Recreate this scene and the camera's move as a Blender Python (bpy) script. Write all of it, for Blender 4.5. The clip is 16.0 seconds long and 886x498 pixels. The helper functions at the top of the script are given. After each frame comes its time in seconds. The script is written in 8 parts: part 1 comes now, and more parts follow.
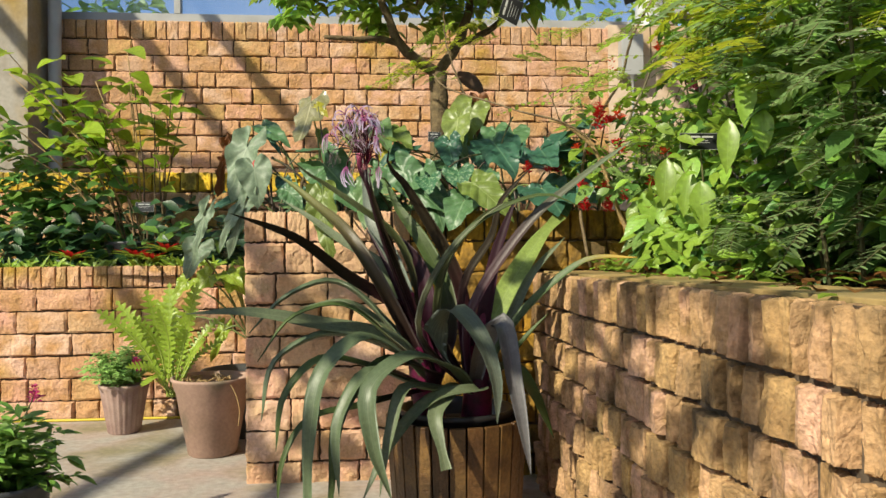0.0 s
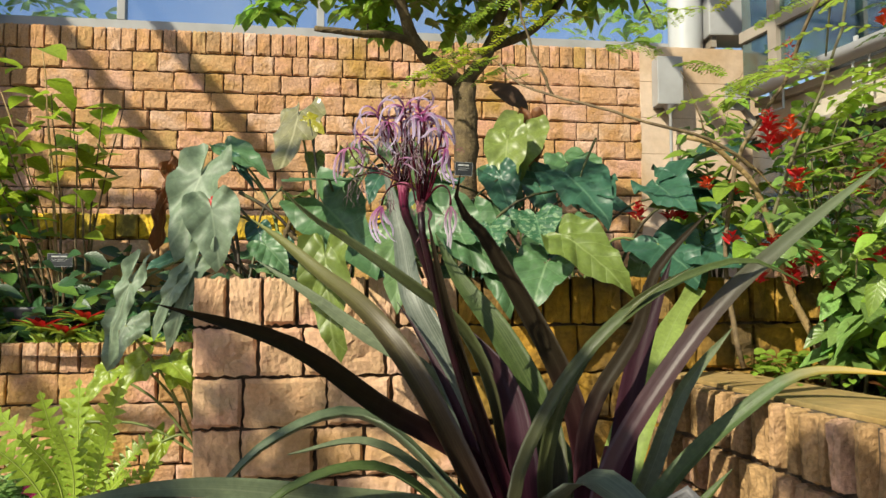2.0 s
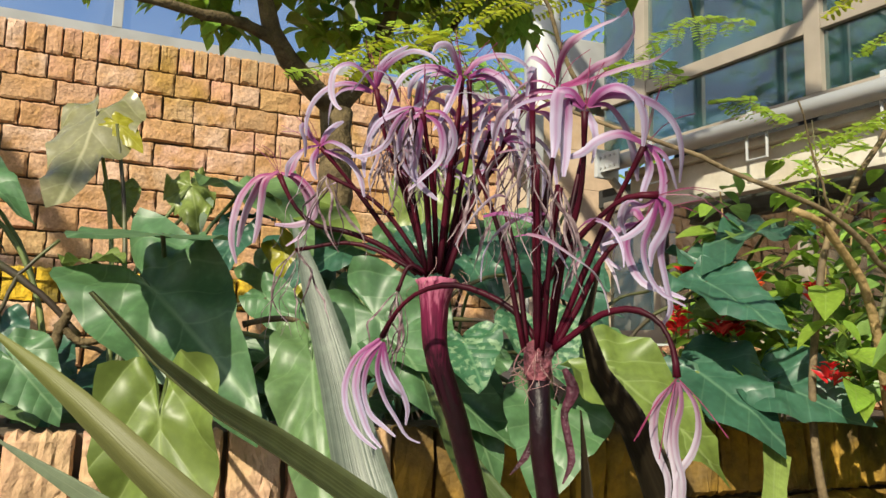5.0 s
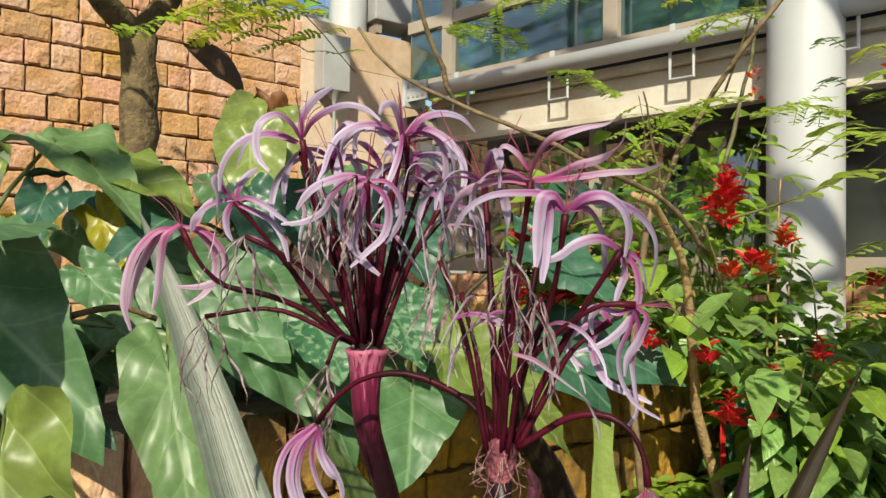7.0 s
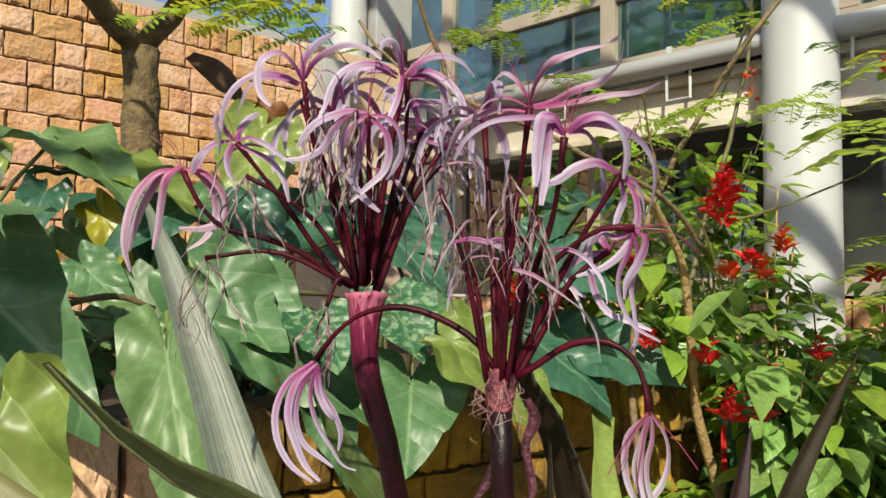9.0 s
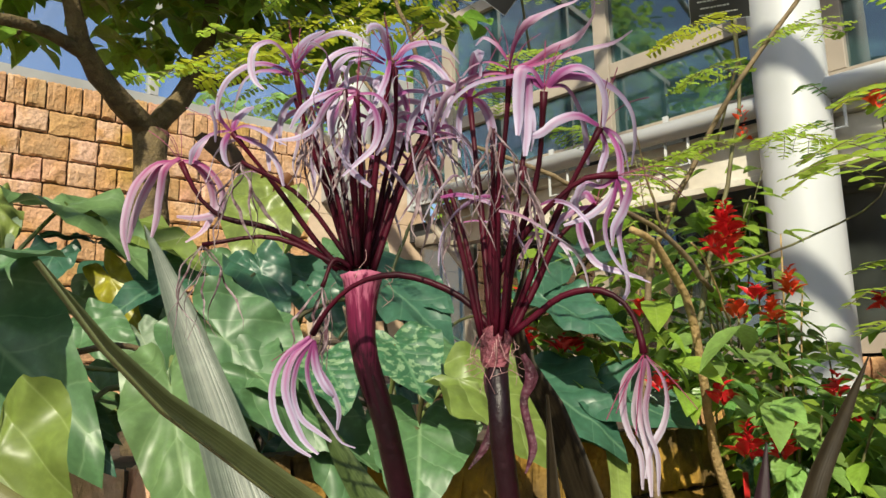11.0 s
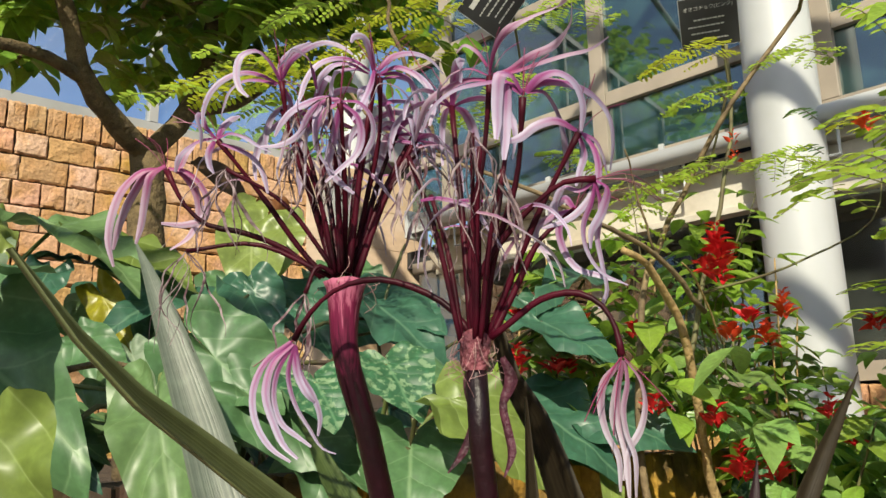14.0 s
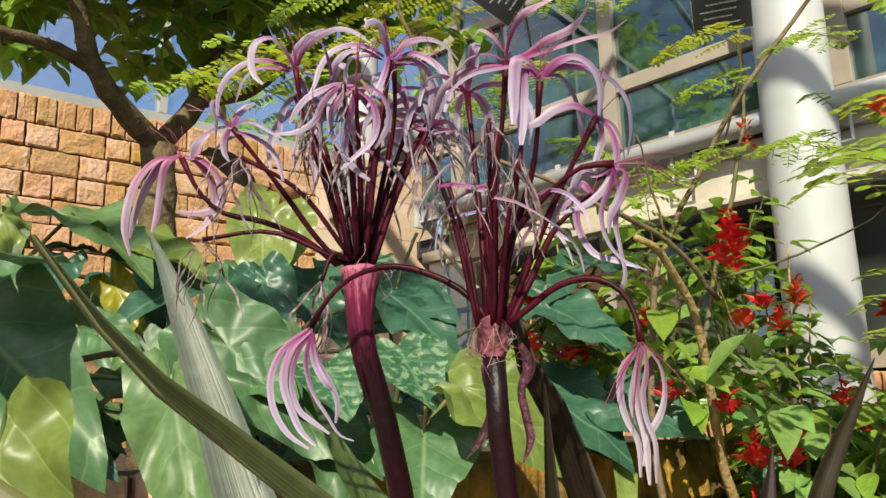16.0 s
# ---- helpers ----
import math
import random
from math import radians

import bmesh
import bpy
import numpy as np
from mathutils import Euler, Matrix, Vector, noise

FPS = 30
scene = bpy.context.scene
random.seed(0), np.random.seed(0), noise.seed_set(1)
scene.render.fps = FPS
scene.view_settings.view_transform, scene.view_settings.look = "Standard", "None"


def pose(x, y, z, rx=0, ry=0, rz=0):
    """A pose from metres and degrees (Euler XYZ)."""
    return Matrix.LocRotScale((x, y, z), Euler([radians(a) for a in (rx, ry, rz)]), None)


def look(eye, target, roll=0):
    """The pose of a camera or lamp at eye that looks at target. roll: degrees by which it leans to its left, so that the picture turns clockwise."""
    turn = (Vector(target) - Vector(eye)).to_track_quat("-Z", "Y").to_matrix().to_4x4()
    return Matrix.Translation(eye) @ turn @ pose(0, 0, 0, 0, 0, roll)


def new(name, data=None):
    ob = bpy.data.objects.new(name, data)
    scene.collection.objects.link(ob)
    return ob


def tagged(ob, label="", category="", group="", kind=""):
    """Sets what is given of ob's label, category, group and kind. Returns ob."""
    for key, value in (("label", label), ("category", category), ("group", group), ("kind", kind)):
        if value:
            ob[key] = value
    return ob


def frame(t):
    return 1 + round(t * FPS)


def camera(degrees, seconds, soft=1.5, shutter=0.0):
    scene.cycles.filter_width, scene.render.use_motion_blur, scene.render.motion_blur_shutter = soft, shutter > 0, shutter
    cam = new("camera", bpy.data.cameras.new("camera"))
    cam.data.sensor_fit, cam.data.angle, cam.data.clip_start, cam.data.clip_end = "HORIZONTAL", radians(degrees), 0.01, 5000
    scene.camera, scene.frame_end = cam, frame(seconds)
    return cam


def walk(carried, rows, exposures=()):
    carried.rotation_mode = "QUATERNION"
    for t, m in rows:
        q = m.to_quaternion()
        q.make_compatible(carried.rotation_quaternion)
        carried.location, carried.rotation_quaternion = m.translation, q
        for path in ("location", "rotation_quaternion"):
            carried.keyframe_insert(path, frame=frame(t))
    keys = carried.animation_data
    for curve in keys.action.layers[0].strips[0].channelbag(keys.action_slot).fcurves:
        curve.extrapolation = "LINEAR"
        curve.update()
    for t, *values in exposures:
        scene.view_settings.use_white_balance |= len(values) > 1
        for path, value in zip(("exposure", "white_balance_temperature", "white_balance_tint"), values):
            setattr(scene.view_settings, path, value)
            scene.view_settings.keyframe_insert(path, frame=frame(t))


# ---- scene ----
cam = camera(59.0, 16.0)
METRES, EYE, TILT, LEAN, TURN = 4.0, 1.42, 0.5, 0.5, 0.0
ROWS = [
    (0.0, 0.0, 0.0, 0.0, 0.0, 0.0, -0.0),
    (0.5, -0.0396, 0.1106, 0.0105, -0.67, 1.01, -0.23),
    (1.0, -0.059, 0.2277, 0.0155, -1.53, 1.96, -0.36),
    (1.5, -0.0773, 0.3336, 0.0284, -2.23, 2.65, -0.36),
    (2.0, -0.1087, 0.4537, 0.0444, -2.94, 3.26, -0.32),
    (2.5, -0.1085, 0.5413, 0.0587, -3.26, 3.67, -0.16),
    (3.0, -0.1246, 0.6127, 0.0601, -3.59, 3.88, -0.01),
    (3.5, -0.1586, 0.6761, 0.07, -4.56, 3.97, -0.13),
    (4.0, -0.1701, 0.7321, 0.0731, -7.3, 4.54, -0.61),
    (4.5, -0.1666, 0.7907, 0.0816, -11.56, 5.33, -1.42),
    (5.0, -0.1753, 0.8182, 0.1045, -19.02, 7.51, -2.17),
    (7.5, -0.207, 0.8448, 0.1453, -34.97, 0.72, -1.51),
    (8.0, -0.2063, 0.8449, 0.1415, -35.03, 1.12, -1.63),
    (8.5, -0.2048, 0.8453, 0.1323, -34.85, 2.09, -1.71),
    (9.0, -0.2052, 0.8446, 0.1222, -34.46, 3.88, -1.65),
    (11.5, -0.2002, 0.841, 0.0875, -32.89, 11.5, 1.23),
    (12.0, -0.2, 0.8385, 0.0835, -32.46, 12.06, 1.71),
    (12.5, -0.1978, 0.8407, 0.0878, -32.53, 12.55, 1.75),
    (13.0, -0.1972, 0.8387, 0.0884, -32.75, 12.84, 1.42),
    (13.5, -0.1962, 0.8417, 0.0879, -33.26, 12.89, 0.89),
    (14.0, -0.1974, 0.8403, 0.0876, -33.48, 12.72, 0.43),
    (14.5, -0.1968, 0.8394, 0.0871, -33.38, 12.51, 0.22),
    (15.0, -0.1967, 0.8387, 0.0868, -33.1, 12.31, 0.26),
    (15.5, -0.1969, 0.8396, 0.0865, -32.82, 12.11, 0.45),
    (16.0, -0.1985, 0.8419, 0.0871, -32.77, 11.95, 0.62),
]
walk(cam, [(t, pose(0, 0, EYE, TILT, LEAN, TURN) @ pose(METRES * x, METRES * y, METRES * z, 90 + pitch, roll, yaw)) for t, x, y, z, yaw, pitch, roll in ROWS])


# ---- world, sun ----
SUN = Vector((-0.56, -0.62, 0.60)).normalized()
world = bpy.data.worlds.new("sky")
scene.world = world
world.use_nodes = True
sky = world.node_tree.nodes.new("ShaderNodeTexSky")
sky.sky_type, sky.sun_disc = "NISHITA", False
sky.sun_elevation = math.asin(SUN.z)
sky.sun_rotation = math.atan2(SUN.x, SUN.y)
world.node_tree.links.new(sky.outputs[0], world.node_tree.nodes["Background"].inputs[0])
world.node_tree.nodes["Background"].inputs[1].default_value = 0.100
sun = new("sun", bpy.data.lights.new("sun", "SUN"))
sun.data.energy, sun.data.angle, sun.data.color = 4.7, radians(0.6), (1.0, 0.93, 0.71)
sun.matrix_world = look(SUN * 30, (0, 0, 0))
scene.view_settings.exposure = 0.50


# ---- materials ----
def mat(name, base, rough=0.6, metal=0.0, tone=None, grain=0.0, scale=8.0, bump=0.0, bump_scale=40.0, spec=0.5, stain=None, stain_scale=1.5, stain_low=0.5, random_tint=None, thin=0.0):
    """Noise-varied surface: tone mixed in by noise, stain by a broad noise, random_tint per object, thin: light let through."""
    m = bpy.data.materials.new(name)
    m.use_nodes = True
    n, l = m.node_tree.nodes, m.node_tree.links
    b = n["Principled BSDF"]
    b.inputs["Roughness"].default_value, b.inputs["Metallic"].default_value = rough, metal
    b.inputs["Specular IOR Level"].default_value = spec
    geo = n.new("ShaderNodeNewGeometry")
    pos = geo.outputs["Position"]
    rgb = n.new("ShaderNodeRGB")
    rgb.outputs[0].default_value = (*base, 1)
    out = rgb.outputs[0]

    def mixed(a, colour, fac):
        x = n.new("ShaderNodeMix")
        x.data_type = "RGBA"
        l.new(fac, x.inputs["Factor"])
        l.new(a, x.inputs["A"])
        x.inputs["B"].default_value = (*colour, 1)
        return x.outputs["Result"]

    def noisy(s, detail=6.0, low=0.4, high=0.65):
        t = n.new("ShaderNodeTexNoise")
        t.inputs["Scale"].default_value, t.inputs["Detail"].default_value = s, detail
        l.new(pos, t.inputs["Vector"])
        r = n.new("ShaderNodeMapRange")
        l.new(t.outputs["Fac"], r.inputs["Value"])
        r.inputs["From Min"].default_value, r.inputs["From Max"].default_value = low, high
        return r.outputs["Result"], t.outputs["Fac"]

    if random_tint:
        info = n.new("ShaderNodeObjectInfo")
        ramp = n.new("ShaderNodeValToRGB")
        ramp.color_ramp.interpolation = "LINEAR"
        e = ramp.color_ramp.elements
        e[0].position, e[0].color = 0.0, (*random_tint[0], 1)
        e[1].position, e[1].color = 1.0, (*random_tint[-1], 1)
        for i, c in enumerate(random_tint[1:-1]):
            k = e.new((i + 1) / (len(random_tint) - 1))
            k.color = (*c, 1)
        l.new(info.outputs["Random"], ramp.inputs[0])
        out = ramp.outputs[0]
    if tone:
        f, _ = noisy(scale)
        out = mixed(out, tone, f)
    if stain:
        f, _ = noisy(stain_scale, 4.0, stain_low, stain_low + 0.2)
        out = mixed(out, stain, f)
    if grain:
        f, _ = noisy(scale * 9, 3.0, 0.3, 0.75)
        h = n.new("ShaderNodeMix")
        h.data_type, h.blend_type = "RGBA", "MULTIPLY"
        h.inputs["Factor"].default_value = grain
        l.new(out, h.inputs["A"])
        l.new(f, h.inputs["B"])
        out = h.outputs["Result"]
    l.new(out, b.inputs["Base Color"])
    if bump:
        _, raw = noisy(bump_scale)
        k = n.new("ShaderNodeBump")
        k.inputs["Strength"].default_value, k.inputs["Distance"].default_value = bump, 0.02
        l.new(raw, k.inputs["Height"])
        l.new(k.outputs[0], b.inputs["Normal"])
    if thin:
        tr = n.new("ShaderNodeBsdfTranslucent")
        l.new(out, tr.inputs["Color"])
        mx = n.new("ShaderNodeMixShader")
        mx.inputs[0].default_value = thin
        l.new(b.outputs[0], mx.inputs[1])
        l.new(tr.outputs[0], mx.inputs[2])
        l.new(mx.outputs[0], n["Material Output"].inputs["Surface"])
    return m


def leaf_mat(name, base, rib, edge=None, rough=0.4, thin=0.25, veins=7.0, vein=0.35, stripe=0.0, spread=0.25, blotch=None, relief=0.16, spec=0.5, foot=None, foot_end=0.5):
    """A leaf whose UV runs across (x, midrib at 0.5) and along (y)."""
    m = bpy.data.materials.new(name)
    m.use_nodes = True
    n, l = m.node_tree.nodes, m.node_tree.links
    b = n["Principled BSDF"]
    b.inputs["Roughness"].default_value = rough
    b.inputs["Specular IOR Level"].default_value = spec
    uv = n.new("ShaderNodeTexCoord").outputs["UV"]
    sep = n.new("ShaderNodeSeparateXYZ")
    l.new(uv, sep.inputs[0])

    def maths(op, a, v):
        k = n.new("ShaderNodeMath")
        k.operation = op
        for i, q in enumerate((a, v)):
            if isinstance(q, (int, float)):
                k.inputs[i].default_value = q
            elif q is not None:
                l.new(q, k.inputs[i])
        return k.outputs[0]

    across = maths("ABSOLUTE", maths("SUBTRACT", sep.outputs[0], 0.5), 0.0)
    noise_t = n.new("ShaderNodeTexNoise")
    noise_t.inputs["Scale"].default_value = 9.0
    noise_t.inputs["Detail"].default_value = 5.0
    l.new(n.new("ShaderNodeNewGeometry").outputs["Position"], noise_t.inputs["Vector"])
    info = n.new("ShaderNodeObjectInfo")
    isl = n.new("ShaderNodeNewGeometry")
    hsv = n.new("ShaderNodeHueSaturation")
    hsv.inputs["Color"].default_value = (*base, 1)
    rnd = maths("ADD", maths("MULTIPLY", isl.outputs["Random Per Island"], spread * 1.6), maths("MULTIPLY", info.outputs["Random"], spread * 0.6))
    l.new(maths("ADD", rnd, 1.0 - spread), hsv.inputs["Value"])
    l.new(maths("ADD", maths("MULTIPLY", isl.outputs["Random Per Island"], 0.03), 0.485), hsv.inputs["Hue"])

    def blend(a, colour, fac):
        x = n.new("ShaderNodeMix")
        x.data_type = "RGBA"
        l.new(fac, x.inputs["Factor"])
        l.new(a, x.inputs["A"])
        x.inputs["B"].default_value = (*colour, 1)
        return x.outputs["Result"]

    def ramp(v, lo, hi, top=1.0):
        r = n.new("ShaderNodeMapRange")
        l.new(v, r.inputs["Value"])
        r.inputs["From Min"].default_value, r.inputs["From Max"].default_value = lo, hi
        r.inputs["To Max"].default_value = top
        return r.outputs["Result"]

    col = hsv.outputs[0]
    col = blend(col, tuple(c * 0.6 for c in base), ramp(noise_t.outputs["Fac"], 0.45, 0.75, 0.6))
    fine = n.new("ShaderNodeTexNoise")
    fine.inputs["Scale"].default_value, fine.inputs["Detail"].default_value = 55.0, 6.0
    l.new(isl.outputs["Position"], fine.inputs["Vector"])
    col = blend(col, tuple(c * 0.62 for c in base), ramp(fine.outputs["Fac"], 0.48, 0.72, 0.55))
    col = blend(col, tuple(min(1.0, c * 1.45) for c in base), ramp(fine.outputs["Fac"], 0.46, 0.25, 0.5))
    if blotch:
        bn = n.new("ShaderNodeTexNoise")
        bn.inputs["Scale"].default_value, bn.inputs["Detail"].default_value = 58.0, 4.0
        l.new(isl.outputs["Position"], bn.inputs["Vector"])
        col = blend(col, blotch, ramp(bn.outputs["Fac"], 0.52, 0.60, 0.85))
    height = noise_t.outputs["Fac"]
    if veins:
        k = maths("SUBTRACT", sep.outputs[1], maths("MULTIPLY", across, 0.55))
        w = maths("ABSOLUTE", maths("SINE", maths("MULTIPLY", k, veins * 3.14159), 0.0), 0.0)
        line = ramp(w, 0.16, 0.0, vein)
        col = blend(col, rib, line)
        height = w
    if stripe:
        sw = n.new("ShaderNodeTexNoise")
        sw.noise_dimensions = "1D"
        sw.inputs["Scale"].default_value, sw.inputs["Detail"].default_value = 22.0, 3.0
        l.new(sep.outputs[0], sw.inputs["W"])
        col = blend(col, rib, ramp(sw.outputs["Fac"], 0.45, 0.7, stripe))
        height = sw.outputs["Fac"]
    col = blend(col, rib, ramp(across, 0.026 if veins else 0.035, 0.004 if veins else 0.015, 0.7 if veins else 0.45))
    if edge:
        col = blend(col, edge, ramp(sep.outputs[1], edge_start(name), 1.0))
    if foot:
        col = blend(col, foot, ramp(sep.outputs[1], foot_end, 0.12))
    l.new(col, b.inputs["Base Color"])
    bp = n.new("ShaderNodeBump")
    bp.inputs["Strength"].default_value, bp.inputs["Distance"].default_value = relief, 0.008
    l.new(height, bp.inputs["Height"])
    l.new(bp.outputs[0], b.inputs["Normal"])
    tr = n.new("ShaderNodeBsdfTranslucent")
    l.new(col, tr.inputs["Color"])
    mx = n.new("ShaderNodeMixShader")
    mx.inputs[0].default_value = thin
    l.new(b.outputs[0], mx.inputs[1])
    l.new(tr.outputs[0], mx.inputs[2])
    l.new(mx.outputs[0], n["Material Output"].inputs["Surface"])
    return m


def edge_start(name):
    return 0.72 if "yellowed" in name else 0.10 if "purple" in name else 0.55


STONES = ((0.66, 0.38, 0.26), (0.56, 0.32, 0.15), (0.72, 0.45, 0.33), (0.68, 0.36, 0.25), (0.50, 0.31, 0.10), (0.74, 0.49, 0.36), (0.60, 0.37, 0.23), (0.64, 0.34, 0.21), (0.46, 0.28, 0.14))
STONE = mat("split_sandstone", STONES[0], 0.9, tone=(0.53, 0.285, 0.12), scale=6.0, grain=0.35, bump=0.8, bump_scale=30.0, random_tint=STONES, stain=(0.42, 0.25, 0.03), stain_scale=1.4, stain_low=0.54)
STONE_NEAR = mat("near_split_sandstone", STONES[0], 0.9, tone=(0.56, 0.36, 0.20), scale=7.0, grain=0.25, bump=0.5, bump_scale=42.0, random_tint=STONES[:4] + STONES[5:8], stain=(0.36, 0.20, 0.06), stain_scale=2.4, stain_low=0.55)
STONE_WORN = mat("worn_brown_sandstone", STONES[0], 0.9, tone=(0.34, 0.20, 0.08), scale=8.0, grain=0.4, bump=0.9, bump_scale=34.0, random_tint=((0.64, 0.39, 0.22), (0.48, 0.30, 0.11), (0.72, 0.43, 0.30), (0.60, 0.35, 0.20), (0.52, 0.33, 0.13), (0.68, 0.40, 0.26)), stain=(0.14, 0.09, 0.04), stain_scale=4.4, stain_low=0.52)
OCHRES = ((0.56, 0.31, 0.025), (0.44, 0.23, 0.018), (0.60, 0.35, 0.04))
# Black blotches are dirt stains, spread wider to put the wall's shade into colour.
STONE_SHADED = mat("stained_shaded_ochre_sandstone", OCHRES[0], 0.85, tone=(0.12, 0.075, 0.025), scale=4.0, grain=0.4, bump=0.7, bump_scale=30.0, random_tint=OCHRES, stain=(0.04, 0.03, 0.014), stain_scale=2.2, stain_low=0.53)
STONE_GOLD = mat("mossy_gold_sandstone", OCHRES[0], 0.85, tone=(0.22, 0.16, 0.03), scale=6.0, grain=0.35, bump=0.6, bump_scale=30.0, random_tint=((0.88, 0.56, 0.03), (0.80, 0.50, 0.02), (0.74, 0.52, 0.06)))
MORTAR = mat("dark_mortar", (0.11, 0.078, 0.05), 0.95, tone=(0.05, 0.036, 0.025), scale=9.0, bump=0.4)
SLAB = mat("smooth_pale_sandstone", (0.64, 0.50, 0.39), 0.8, tone=(0.57, 0.41, 0.29), scale=1.7, grain=0.15, bump=0.15, stain=(0.45, 0.30, 0.17), stain_scale=0.9)
PAVING = mat("worn_concrete_paving", (0.42, 0.385, 0.34), 0.8, tone=(0.45, 0.33, 0.28), scale=2.2, grain=0.3, bump=0.2, bump_scale=60, stain=(0.21, 0.21, 0.09), stain_scale=1.1, stain_low=0.50)
SOIL = mat("dark_planting_soil", (0.07, 0.045, 0.03), 0.95, tone=(0.03, 0.02, 0.015), scale=14, bump=1.0, bump_scale=40)
WHITE = mat("white_painted_steel", (0.45, 0.46, 0.48), 0.4, tone=(0.40, 0.41, 0.42), scale=1.5, bump=0.02)
GREY = mat("grey_painted_metal", (0.34, 0.34, 0.35), 0.5, tone=(0.28, 0.28, 0.28), scale=3)
BRONZE = mat("taupe_window_frame", (0.33, 0.28, 0.23), 0.5, tone=(0.27, 0.23, 0.19), scale=3)
FASCIA = mat("cream_painted_fascia", (0.58, 0.54, 0.47), 0.6, tone=(0.49, 0.44, 0.37), scale=3, grain=0.1, stain=(0.40, 0.33, 0.24), stain_scale=1.2)
PLASTER = mat("pale_plaster", (0.62, 0.58, 0.52), 0.85, tone=(0.54, 0.49, 0.43), scale=2, grain=0.1)
DARK = mat("unlit_room_black", (0.02, 0.022, 0.024), 0.9, tone=(0.03, 0.03, 0.03), scale=2)
BARK = mat("olive_brown_bark", (0.19, 0.135, 0.065), 0.9, tone=(0.10, 0.07, 0.035), scale=18, grain=0.4, bump=0.8, bump_scale=45)
STEM_PALE = mat("pale_shrub_stem", (0.48, 0.32, 0.14), 0.75, tone=(0.33, 0.23, 0.10), scale=20, grain=0.3, bump=0.5, bump_scale=70)
STEM_GREEN = mat("green_brown_stem", (0.13, 0.13, 0.05), 0.7, tone=(0.08, 0.06, 0.03), scale=20)



# ---- helpers for building ----
def mesh_of(name, bm, material, smooth=False):
    me = bpy.data.meshes.new(name)
    bm.normal_update()
    bm.to_mesh(me)
    bm.free()
    for p in me.polygons:
        p.use_smooth = smooth
    for m in material if isinstance(material, (list, tuple)) else [material]:
        me.materials.append(m)
    return me


def part(name, bm, material, parent, label="", smooth=False, kind=""):
    ob = new(name, mesh_of(name, bm, material, smooth))
    ob.parent = parent
    return tagged(ob, label, kind=kind)


def thing(name, label, category, at=(0, 0, 0), group="", kind=""):
    ob = new(name)
    ob.empty_display_size = 0.1
    ob.matrix_world = at if isinstance(at, Matrix) else Matrix.Translation(at)
    return tagged(ob, label, category, group, kind)


def solid(name, bm, material, label, category, kind="", smooth=False, at=None):
    ob = new(name, mesh_of(name, bm, material, smooth))
    if at is not None:
        ob.matrix_world = at
    return tagged(ob, label, category, kind=kind)


def box(bm, a, b, bevel=0.0, m=None):
    """A box from a to b, its edges bevelled, then moved by m (one box to a bmesh)."""
    r = bmesh.ops.create_cube(bm, size=1.0)
    c, s = (Vector(a) + Vector(b)) / 2, Vector(b) - Vector(a)
    for v in r["verts"]:
        v.co = Vector((v.co.x * s.x, v.co.y * s.y, v.co.z * s.z)) + c
    if bevel:
        es = list({e for v in r["verts"] for e in v.link_edges})
        bmesh.ops.bevel(bm, geom=es, offset=bevel, segments=2, affect="EDGES", profile=0.6)
    if m:
        for v in bm.verts:
            v.co = m @ v.co
    return bm


def boxes(*pairs, bevel=0.0):
    bm = bmesh.new()
    for a, b in pairs:
        box(bm, a, b, bevel)
    return bm


def tube(bm, points, radii, sides=8, close=True):
    """A tube along points, with a radius for each (or one for all)."""
    pts = [Vector(p) for p in points]
    if not isinstance(radii, (list, tuple)):
        radii = [radii] * len(pts)
    rings, ref = [], None
    for i, p in enumerate(pts):
        d = (pts[min(i + 1, len(pts) - 1)] - pts[max(i - 1, 0)]).normalized()
        if ref is None:
            ref = d.orthogonal().normalized()
        ref = (ref - d * ref.dot(d)).normalized()
        other = d.cross(ref)
        rings.append([bm.verts.new(p + radii[i] * (math.cos(a) * ref + math.sin(a) * other)) for a in (2 * math.pi * k / sides for k in range(sides))])
    for a, b in zip(rings, rings[1:]):
        for k in range(sides):
            bm.faces.new((a[k], a[(k + 1) % sides], b[(k + 1) % sides], b[k]))
    if close:
        bm.faces.new(rings[0][::-1])
        bm.faces.new(rings[-1])
    return bm


def curve_points(p, count=12):
    """Evenly spaced points on a smooth curve through the given ones."""
    p = [Vector(q) for q in p]
    n = len(p) - 1
    if n == 1:
        return [p[0].lerp(p[1], i / count) for i in range(count + 1)]
    h = [max(1e-6, (b - a).length) for a, b in zip(p, p[1:])]
    slope = [(b - a) / k for a, b, k in zip(p, p[1:], h)]
    tan = [slope[0]] + [(slope[i - 1] * h[i] + slope[i] * h[i - 1]) / (h[i - 1] + h[i]) for i in range(1, n)] + [slope[-1]]
    total, out, k, start = sum(h), [], 0, 0.0
    for i in range(count + 1):
        s = total * i / count
        while k < n - 1 and s > start + h[k]:
            start += h[k]
            k += 1
        t = min(1.0, (s - start) / h[k])
        t2, t3 = t * t, t * t * t
        out.append((2 * t3 - 3 * t2 + 1) * p[k] + (t3 - 2 * t2 + t) * h[k] * tan[k] + (3 * t2 - 2 * t3) * p[k + 1] + (t3 - t2) * h[k] * tan[k + 1])
    return out


def lathe(bm, profile, sides=32, centre=(0, 0, 0)):
    c = Vector(centre)
    rings = [[bm.verts.new(c + Vector((r * math.cos(2 * math.pi * k / sides), r * math.sin(2 * math.pi * k / sides), z))) for k in range(sides)] for r, z in profile]
    for a, b in zip(rings, rings[1:]):
        for k in range(sides):
            bm.faces.new((a[k], a[(k + 1) % sides], b[(k + 1) % sides], b[k]))
    return rings


